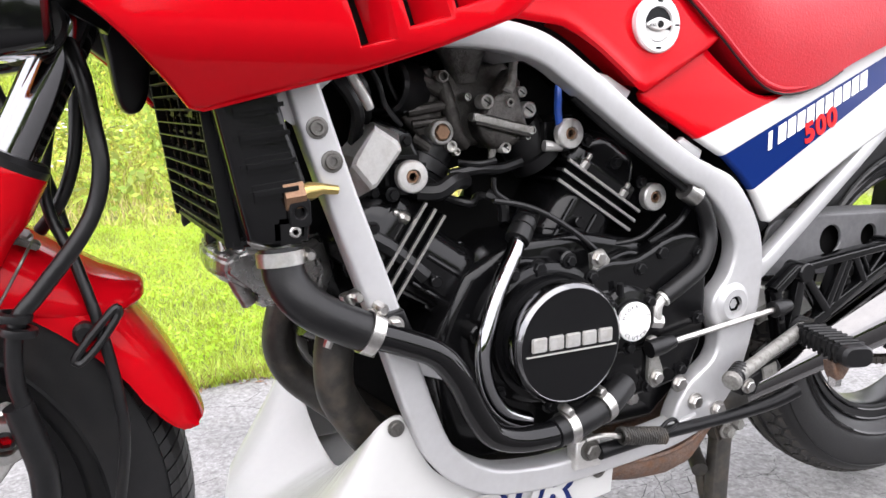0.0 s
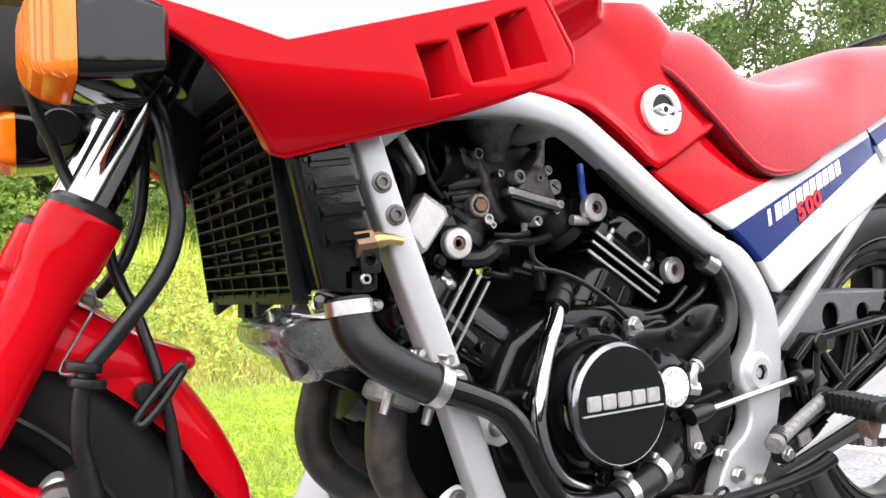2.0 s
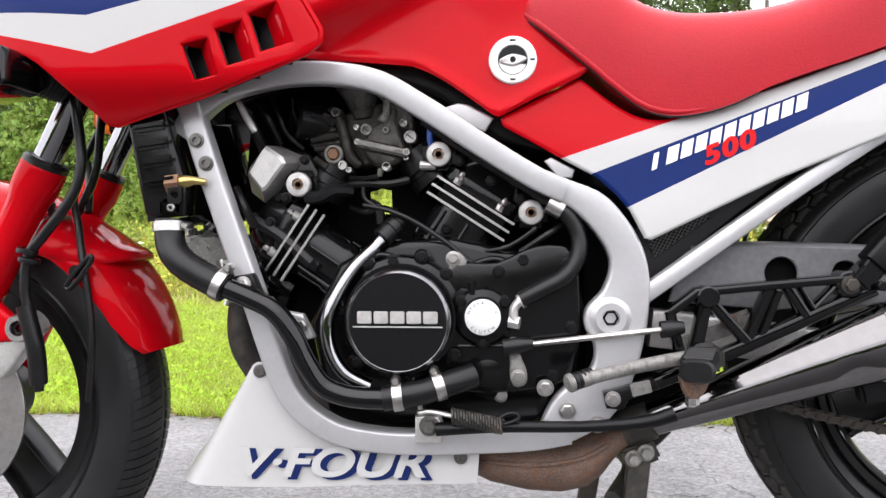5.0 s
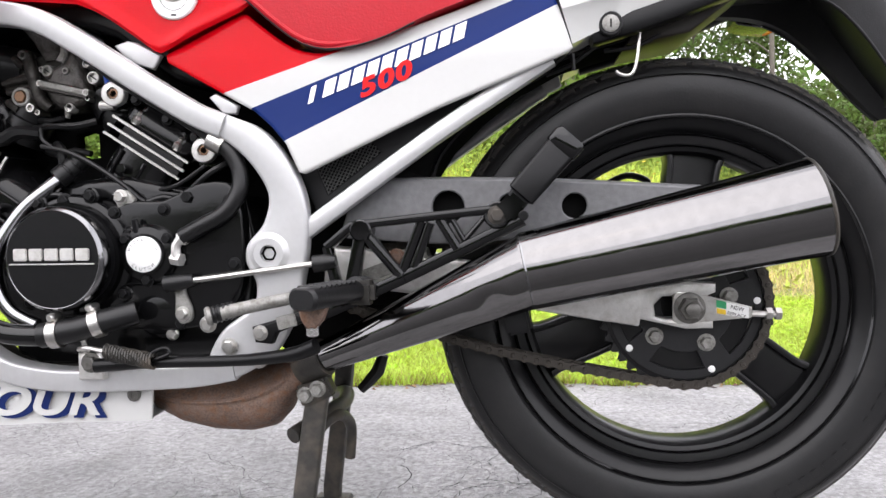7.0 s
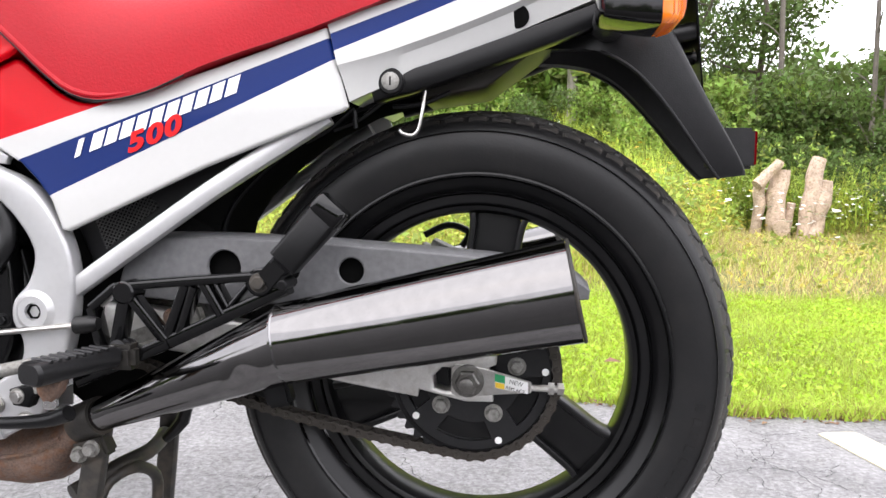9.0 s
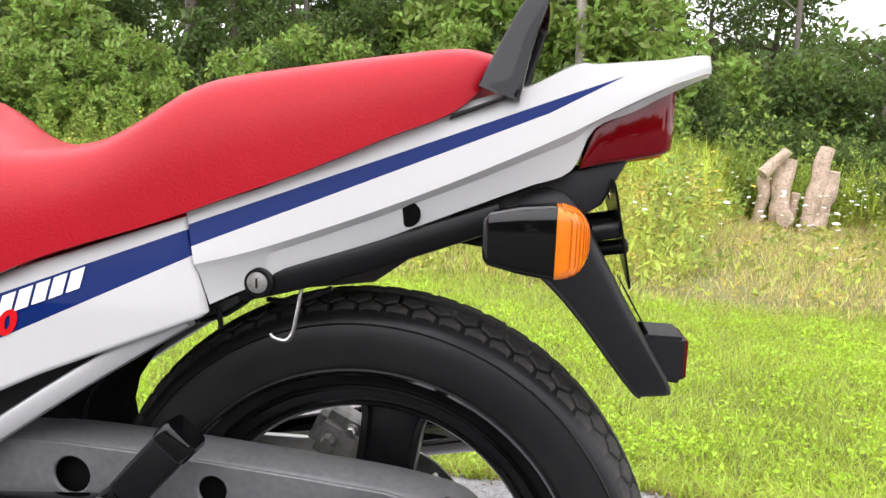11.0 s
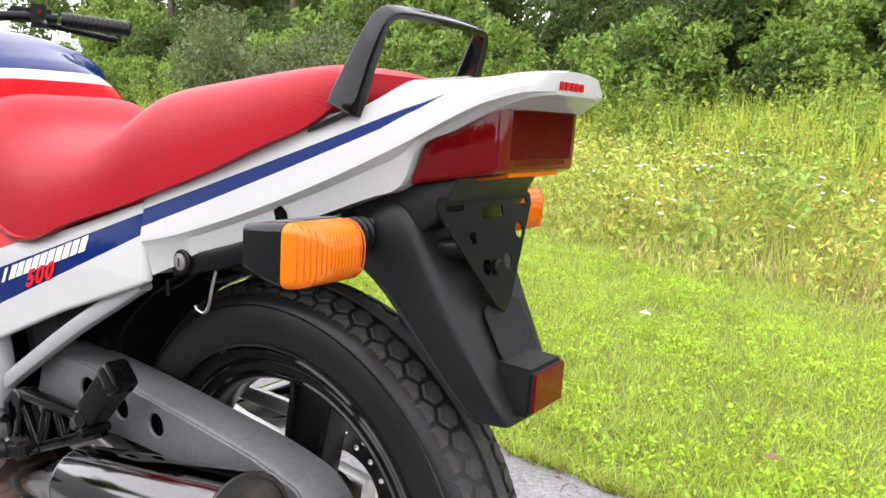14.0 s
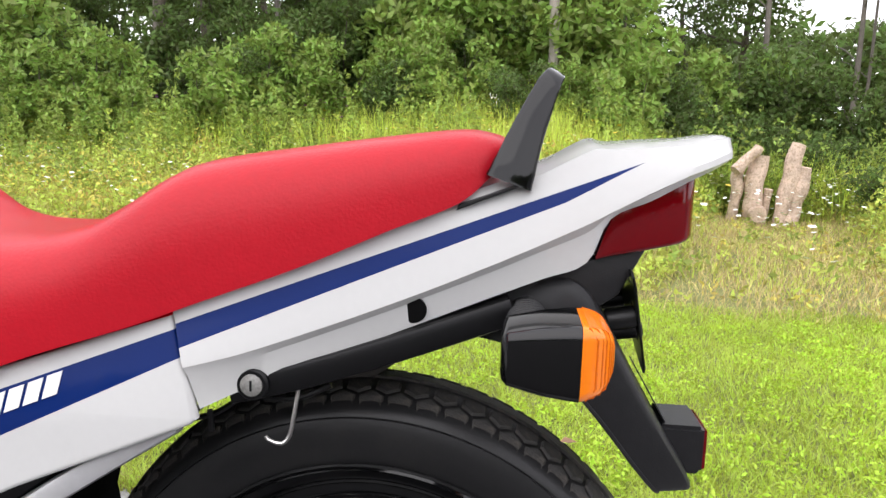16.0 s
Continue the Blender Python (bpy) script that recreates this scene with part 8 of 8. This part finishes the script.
def tree(seed, h, r0, crown_lo, spread, count, leaf):
    """A tree at the origin: tapering trunk with limbs, and a crown of leaf clumps."""
    r = random.Random(seed)
    t = tagged(new("tree"), "tall deciduous tree with green summer leaves", "tree", "trees of the wood")
    sway = [(r.uniform(-0.15, 0.15) * k, r.uniform(-0.15, 0.15) * k, h * k / 5) for k in range(6)]
    bm = tube(sway, [r0 * (1 - 0.16 * k) for k in range(6)], 9, 3)
    cs, ss = [], []
    for k in range(13):
        f = crown_lo + (1 - crown_lo) * (k + r.random()) / 13
        i = min(int(f * 5), 4)
        b = Vector(sway[i]).lerp(Vector(sway[i + 1]), f * 5 - i)
        a, L = r.uniform(0, 6.28), spread * r.uniform(0.5, 1.1) * (1.15 - 0.7 * f)
        e = b + Vector((math.cos(a) * L, math.sin(a) * L, 0.35 * L + r.uniform(0, 0.5)))
        tube([b, b.lerp(e, 0.5) + Vector((0, 0, -0.08 * L)), e], [r0 * 0.35, r0 * 0.22, r0 * 0.08], 6, 3, bm=bm)
        for q in range(3):
            cs.append(tuple(b.lerp(e, r.uniform(0.45, 1.1)) + Vector((r.uniform(-0.3, 0.3), r.uniform(-0.3, 0.3), r.uniform(-0.2, 0.4)))))
            ss.append(spread * r.uniform(0.16, 0.36))
    part("trunk", bm, bark, t)
    part_of("crown", leaf_cloud("crown", cs, ss, count, leaf, seed), leaf_mat, t, sharp=0)
    return t


def shrub(seed, h, w, count, leaf, label, m):
    r = random.Random(seed)
    t = tagged(new("shrub"), label, "shrub", "shrubs of the bank")
    bm = bmesh.new()
    cs, ss = [], []
    for k in range(11):
        a, L = r.uniform(0, 6.28), w * r.uniform(0.1, 0.55)
        e = Vector((math.cos(a) * L, math.sin(a) * L, h * r.uniform(0.45, 0.95)))
        tube([(0, 0, -0.1), e * 0.5 + Vector((0, 0, 0.1)), e], [0.02, 0.014, 0.004], 5, 3, bm=bm)
        cs += [tuple(e), tuple(e * 0.65)]
        ss += [w * r.uniform(0.16, 0.3), w * r.uniform(0.16, 0.28)]
    part("stem", bm, bark, t)
    part_of("foliage", leaf_cloud("foliage", cs, ss, count, leaf, seed), m, t, sharp=0)
    return t


protos = [tree(11, 9.0, 0.13, 0.3, 2.6, 9000, 0.085), tree(12, 11.0, 0.15, 0.4, 2.2, 7000, 0.085), tree(13, 7.5, 0.1, 0.15, 2.4, 9000, 0.08)]
rt = random.Random(21)
spots = []
for row, (y0, step) in enumerate(((15.5, 2.7), (18.5, 2.9), (23.0, 3.4))):
    x = -27.0 + row
    while x < 26:
        spots.append((x + rt.uniform(-0.8, 0.8), y0 - 0.12 * min(x, 0) * (row == 0) + rt.uniform(-1.0, 1.0)))
        x += step
tall = set((x, y) for x, y in ((13, 14), (17, 13.5), (24, 15.5), (31.5, 17), (33, 14), (35, 18.5), (37, 15.5), (18, 22), (31, 23)))
spots += sorted(tall)
used = set()
for x, y in spots:
    thin = 0.0 if x / y < 0.27 else 0.5 if x / y < 0.36 else 0.9 if x / y < 0.62 else 0.1
    if (x, y) not in tall and rt.random() < thin:
        continue
    k = rt.randrange(3)
    m = pose(x, y, rise(x, y) - 0.1, 0, 0, rt.uniform(0, 360)) @ Matrix.Scale(rt.uniform(0.8, 1.15) * (1.45 if (x, y) in tall else 1), 4)
    if k not in used:
        protos[k].matrix_basis = m
        used.add(k)
    else:
        copy_thing(protos[k], m)
willow = mat("pale_leaves", (0.15, 0.19, 0.08), 0.55, var=0.25, vs=1, isl=0.4)
see_through(willow, 0.4)
light_leaf = mat("light_leaves", (0.23, 0.34, 0.07), 0.5, var=0.35, vs=0.6, isl=0.5, spec=0.4)
see_through(light_leaf, 0.4)
sh = [shrub(31, 2.0, 1.5, 7000, 0.05, "dense green shrub at the foot of the wood", leaf_mat), shrub(32, 1.5, 1.3, 6000, 0.045, "leafy green shrub on the meadow bank", leaf_mat), shrub(33, 1.8, 1.2, 5000, 0.055, "light green leafy shrub before the wood", light_leaf)]
used = set()
for k in range(92):
    x, y = -24 + 0.72 * (k % 46) + rt.uniform(-0.5, 0.5), (12.3 if k < 46 else 14.2) + rt.uniform(-0.7, 0.7)
    i = rt.choice((0, 1, 2, 2) if k < 46 else (0, 0, 1, 2))
    m = pose(x, y, rise(x, y) - 0.05, 0, 0, rt.uniform(0, 360)) @ Matrix.Scale(rt.uniform(0.8, 1.25) * (0.95 if k < 46 else 1.5), 4)
    if i not in used:
        sh[i].matrix_basis = m
        used.add(i)
    else:
        copy_thing(sh[i], m)
bush = shrub(41, 2.3, 2.7, 14000, 0.055, "round grey-green willow bush in the meadow", willow)
bush.matrix_basis = pose(-9.9, 8.8, rise(-9.9, 8.8))
low_bush = shrub(42, 0.9, 1.0, 4000, 0.035, "low leafy green bush beside the logs", leaf_mat)
low_bush.matrix_basis = pose(5.55, 9.7, rise(5.55, 9.7) - 0.05)


# woods behind the car park and far woods, too far to count single trees
def woods(name, rows, count, leaf, seed, label):
    r = np.random.default_rng(seed)
    cs, ss = [], []
    for x0, x1, y, h, n in rows:
        for k in range(n):
            cs.append((r.uniform(x0, x1), y + r.normal() * 1.2, r.uniform(0.05, 1.0) ** 0.8 * h * r.uniform(0.7, 1.05) + rise(0, y)))
            ss.append(r.uniform(0.7, 1.5))
    ob = part_of(name, leaf_cloud(name, cs, ss, count, leaf, seed), leaf_mat, None, sharp=0)
    return tagged(ob, label, "woods", kind="stuff")


woods("far_woods", ((-55, 3, 27, 11, 420), (-60, 6, 34, 15, 330), (3, 20, 30, 3.4, 90), (8, 24, 36, 4.0, 70)), 80000, 0.24, 51, "dark far woods behind the meadow")
woods("woods_behind", ((-42, 42, -30, 4.6, 420), (-46, 46, -35, 6.0, 320), (-44, -36, -12, 6, 110), (36, 44, -12, 6, 110)), 90000, 0.34, 52, "dense dark woods on the near side of the car park")

# leafy weeds, flower heads
def herbs(name, n, leaves, leaf, material, label, seed, zhi, bias):
    r = np.random.default_rng(seed)
    cs, ss = [], []
    for k in range(n):
        x = r.uniform(-15, 10)
        t = r.uniform(0, 1) ** bias * 8.5
        y = verge(x) + 0.05 + t
        cs.append((x, y, rise(x, y) + r.uniform(0.02, zhi) * min(1, 0.25 + t / 1.6) * (1 - 0.92 * before_logs(x, y))))
        ss.append(r.uniform(0.08, 0.32) * (1 - 0.62 * before_logs(x, y)))
    return tagged(part_of(name, leaf_cloud(name, cs, ss, leaves, leaf, seed, 1.1), material, None, sharp=0), label, "meadow", kind="stuff")


gold_herb = mat("gold_herb", (0.60, 0.52, 0.12), 0.55, var=0.35, vs=0.8, isl=0.4, spec=0.3)
dark_herb = mat("dark_herb", (0.28, 0.38, 0.08), 0.55, var=0.35, vs=0.8, isl=0.4, spec=0.3)
see_through(gold_herb, 0.4), see_through(dark_herb, 0.4)
herbs("meadow_herbs", 1500, 85000, 0.036, meadow_mat, "leafy light green meadow herbs", 56, 0.5, 1.1)
herbs("golden_herbs", 900, 50000, 0.03, gold_herb, "yellowing golden meadow herbs", 57, 0.5, 0.9)
herbs("dark_herbs", 500, 30000, 0.045, dark_herb, "darker green leafy meadow weeds", 58, 0.6, 0.7)


def spires(name, n, leaves, leaf, material, label, seed, y0, y1, low, high):
    """Tall upright weeds: leafy stalks that thin out upwards, before the shrubs."""
    r = np.random.default_rng(seed)
    cs, ss = [], []
    while len(cs) < n * 6:
        x, y, h = r.uniform(-24, 9), r.uniform(y0, y1), r.uniform(low, high)
        if before_logs(x, y) > 0.05 or math.sin(x * 1.9 + seed) + math.sin(x * 0.7 + y) < -0.6:
            continue
        lean = r.uniform(-0.15, 0.15)
        for k in range(6):
            f = (k + 0.6) / 6
            cs.append((x + lean * f * f, y, rise(x, y) + h * f))
            ss.append(0.17 * (1.05 - f) + 0.03)
    return tagged(part_of(name, leaf_cloud(name, cs, ss, leaves, leaf, seed, 1.5), material, None, sharp=0), label, "meadow", kind="stuff")


spires("tall_weeds", 460, 90000, 0.044, dark_herb, "tall green weeds before the shrubs", 91, 10.2, 12.2, 0.8, 1.75)
spires("pale_weeds", 260, 42000, 0.036, meadow_mat, "tall light green weeds on the upper meadow", 92, 8.6, 11.6, 0.5, 1.15)

# dry litter along the asphalt edge
r7 = np.random.default_rng(77)
bm = bmesh.new()
for k in range(900):
    x = r7.uniform(-2.8, 2.8)
    y = edge_y(x) + r7.normal() * 0.022 - 0.01
    s, a, z = r7.uniform(0.004, 0.014), r7.uniform(0, 6.28), r7.uniform(0.002, 0.008)
    c, d = math.cos(a) * s, math.sin(a) * s
    v = [bm.verts.new(p) for p in ((x - c, y - d, 0.001), (x + d * 0.4, y - c * 0.4, z), (x + c, y + d, 0.002), (x - d * 0.4, y + c * 0.4, z * 0.6))]
    bm.faces.new((v[0], v[1], v[2])), bm.faces.new((v[0], v[2], v[3]))
tagged(part("edge_litter", bm, mat("litter", (0.20, 0.12, 0.07), 0.85, isl=0.5), None, "", 0), "dry brown leaf litter along the asphalt edge", "litter", kind="stuff")

# clover and broad leaves in the lawn
r6 = np.random.default_rng(66)
cs, ss = [], []
for k in range(1500):
    x = r6.uniform(-4.5, 4.5)
    y = edge_y(x) + 0.08 + r6.uniform(0, 1) ** 1.3 * (verge(x) - 1.2)
    cs.append((x, y, rise(x, y) - 0.01))
    ss.append(r6.uniform(0.03, 0.11))
clover = mat("clover", (0.42, 0.60, 0.06), 0.5, var=0.3, vs=3, isl=0.4, spec=0.3)
see_through(clover, 0.35)
tagged(part_of("lawn_clover", leaf_cloud("lawn_clover", cs, ss, 60000, 0.011, 67, 0.3), clover, None, sharp=0), "small round clover and weed leaves in the lawn", "grass", kind="stuff")


def flower_heads(name, n, size, material, label, seed, zlo, zhi, x0=-7, x1=8, s0=0.2, s1=5.5):
    r = np.random.default_rng(seed)
    bm = bmesh.new()
    for k in range(n):
        cx = r.uniform(x0, x1)
        cy = verge(cx) + r.uniform(s0, s1)
        for q in range(r.integers(1, 5)):
            x, y = cx + r.normal() * 0.18, cy + r.normal() * 0.18
            z = rise(x, y) + r.uniform(zlo, zhi)
            s, a, b = size * r.uniform(0.6, 1.2), r.uniform(-0.5, 0.5), r.uniform(-0.5, 0.5)
            c = bm.verts.new((x, y, z - s * 0.25))
            ring = [bm.verts.new((x + s * rr * math.cos(t), y + s * rr * math.sin(t), z + s * (a * math.cos(t) + b * math.sin(t)) * 0.6)) for t, rr in ((2 * math.pi * i / 8, 1.0 if i % 2 else 0.75) for i in range(8))]
            for i in range(8):
                bm.faces.new((c, ring[i - 1], ring[i]))
    return tagged(part(name, bm, material, None, "", 0), label, "flowers", kind="stuff")


flower_heads("white_flowers", 420, 0.027, petal, "white umbels of wild carrot in the meadow", 61, 0.3, 0.65, -9, 7, 0.3, 7.0)
flower_heads("yellow_flowers", 110, 0.03, yellow_petal, "yellow goldenrod heads in the meadow", 62, 0.5, 0.95, -15, 3, 3.0, 8.5)
flower_heads("purple_flowers", 40, 0.035, purple_petal, "purple loosestrife heads in the meadow", 63, 0.8, 1.2, -9, -2, 5.5, 8.0)


# cut logs leaning in the weeds
def log(p, q, r, label):
    p, q = Vector(p), Vector(q)
    rr = random.Random(int(1000 * p.x))
    pts = [p.lerp(q, k / 5) + Vector((rr.uniform(-0.028, 0.028), rr.uniform(-0.02, 0.02), 0)) for k in range(6)]
    ob = part("log", tube(pts, [r * rr.uniform(0.78, 1.14) for k in range(6)], 14, 3), dead_wood)
    return tagged(ob, label, "log", "cut logs in the weeds")


# standing pieces: foot x, top x, foot z, top z, radius; they stand in one row
LY = 10.0
for x, dx, z0, z1, r in ((3.58, 0.08, -0.05, 0.76, 0.085), (3.83, 0.06, 0.05, 0.88, 0.12), (4.00, 0.07, -0.2, 0.42, 0.065), (4.24, 0.17, -0.05, 1.05, 0.12), (4.36, 0.16, 0.0, 0.74, 0.12)):
    log((x, LY + (0.12 if r < 0.1 else 0), z0 - 0.05), (x + dx, LY + 0.05, z1), r, "pale barkless cut log standing in the weeds")
log((3.52, LY - 0.12, 0.66), (3.86, LY - 0.10, 1.0), 0.075, "short cut log lying across the others")
log((3.86, LY - 0.25, 0.08), (3.90, LY + 0.05, 0.10), 0.11, "short dark cut log end lying in the weeds")

# a bare pole-like trunk, fallen leaves
pole = tagged(new("dead_tree"), "bare pale dead tree trunk at the wood's edge", "tree")
part("trunk", tube([(0, 0, 0), (0.03, 0, 1.6), (-0.05, 0.02, 3.4), (0.02, 0, 6.5)], [0.115, 0.105, 0.09, 0.07], 10, 4), mat("grey_bark", (0.3, 0.27, 0.23), 0.85, var=0.3, vs=9, bump=0.4, bs=50), pole)
pole.matrix_basis = pose(1.12, 13.5, rise(1.12, 13.5) - 0.1)
slim_bark = mat("slim_bark", (0.16, 0.14, 0.12), 0.85, var=0.3, vs=9, bump=0.4, bs=50)
for x, y, r, h, lean in ((8.35, 18.0, 0.075, 8.5, 0.15), (8.75, 18.4, 0.05, 7.5, 0.3), (6.1, 17.2, 0.08, 8.0, -0.2), (-4.6, 14.8, 0.06, 6.5, 0.2), (-7.4, 15.4, 0.07, 7.0, -0.15)):
    slim = tagged(new("slim_tree"), "slim bare dark trunk at the wood's edge", "tree")
    part("trunk", tube([(0, 0, 0), (lean * 0.3, 0, h * 0.35), (lean * 0.5, 0.05, h * 0.7), (lean, 0, h)], [r, r * 0.85, r * 0.65, r * 0.3], 8, 4), slim_bark, slim)
    for k in range(4):
        z, a = h * (0.35 + 0.15 * k), 2.4 * k + x
        part("branch", tube([(lean * 0.4, 0, z), (lean * 0.4 + 0.4 * math.cos(a), 0.4 * math.sin(a), z + 0.35), (lean * 0.4 + 0.75 * math.cos(a), 0.75 * math.sin(a), z + 0.5)], [r * 0.3, r * 0.2, r * 0.08], 5, 3), slim_bark, slim)
    slim.matrix_basis = pose(x, y, rise(x, y) - 0.1)
for x, y, a, m in ((0.745, 1.48, 20, bronze), (1.9, 1.75, 70, bronze), (-0.15, 2.9, 10, petal)):
    bm = bmesh.new()
    v = [bm.verts.new(p) for p in ((-0.03, 0, 0.0), (0, -0.018, 0.008), (0.035, 0, 0.002), (0, 0.018, 0.010))]
    bm.faces.new((v[0], v[1], v[2])), bm.faces.new((v[0], v[2], v[3]))
    ob = part("fallen_leaf", bm, m, None, "", 0, at=pose(x, y, rise(x, y) + 0.035, 8, 5, a))
    tagged(ob, "small dry fallen leaf on the lawn", "leaf", "fallen leaves")

# ---- the rear tyre's tread blocks ----
for me, ph in TREAD_ROWS:
    for k in range(66):
        ob = new("tread_block", me)
        ob.matrix_basis = Matrix.Translation((AX, 0.006, AZ)) @ Matrix.Rotation(2 * math.pi * (k + ph) / 66, 4, "Y")
        ob.parent = rear_tyre
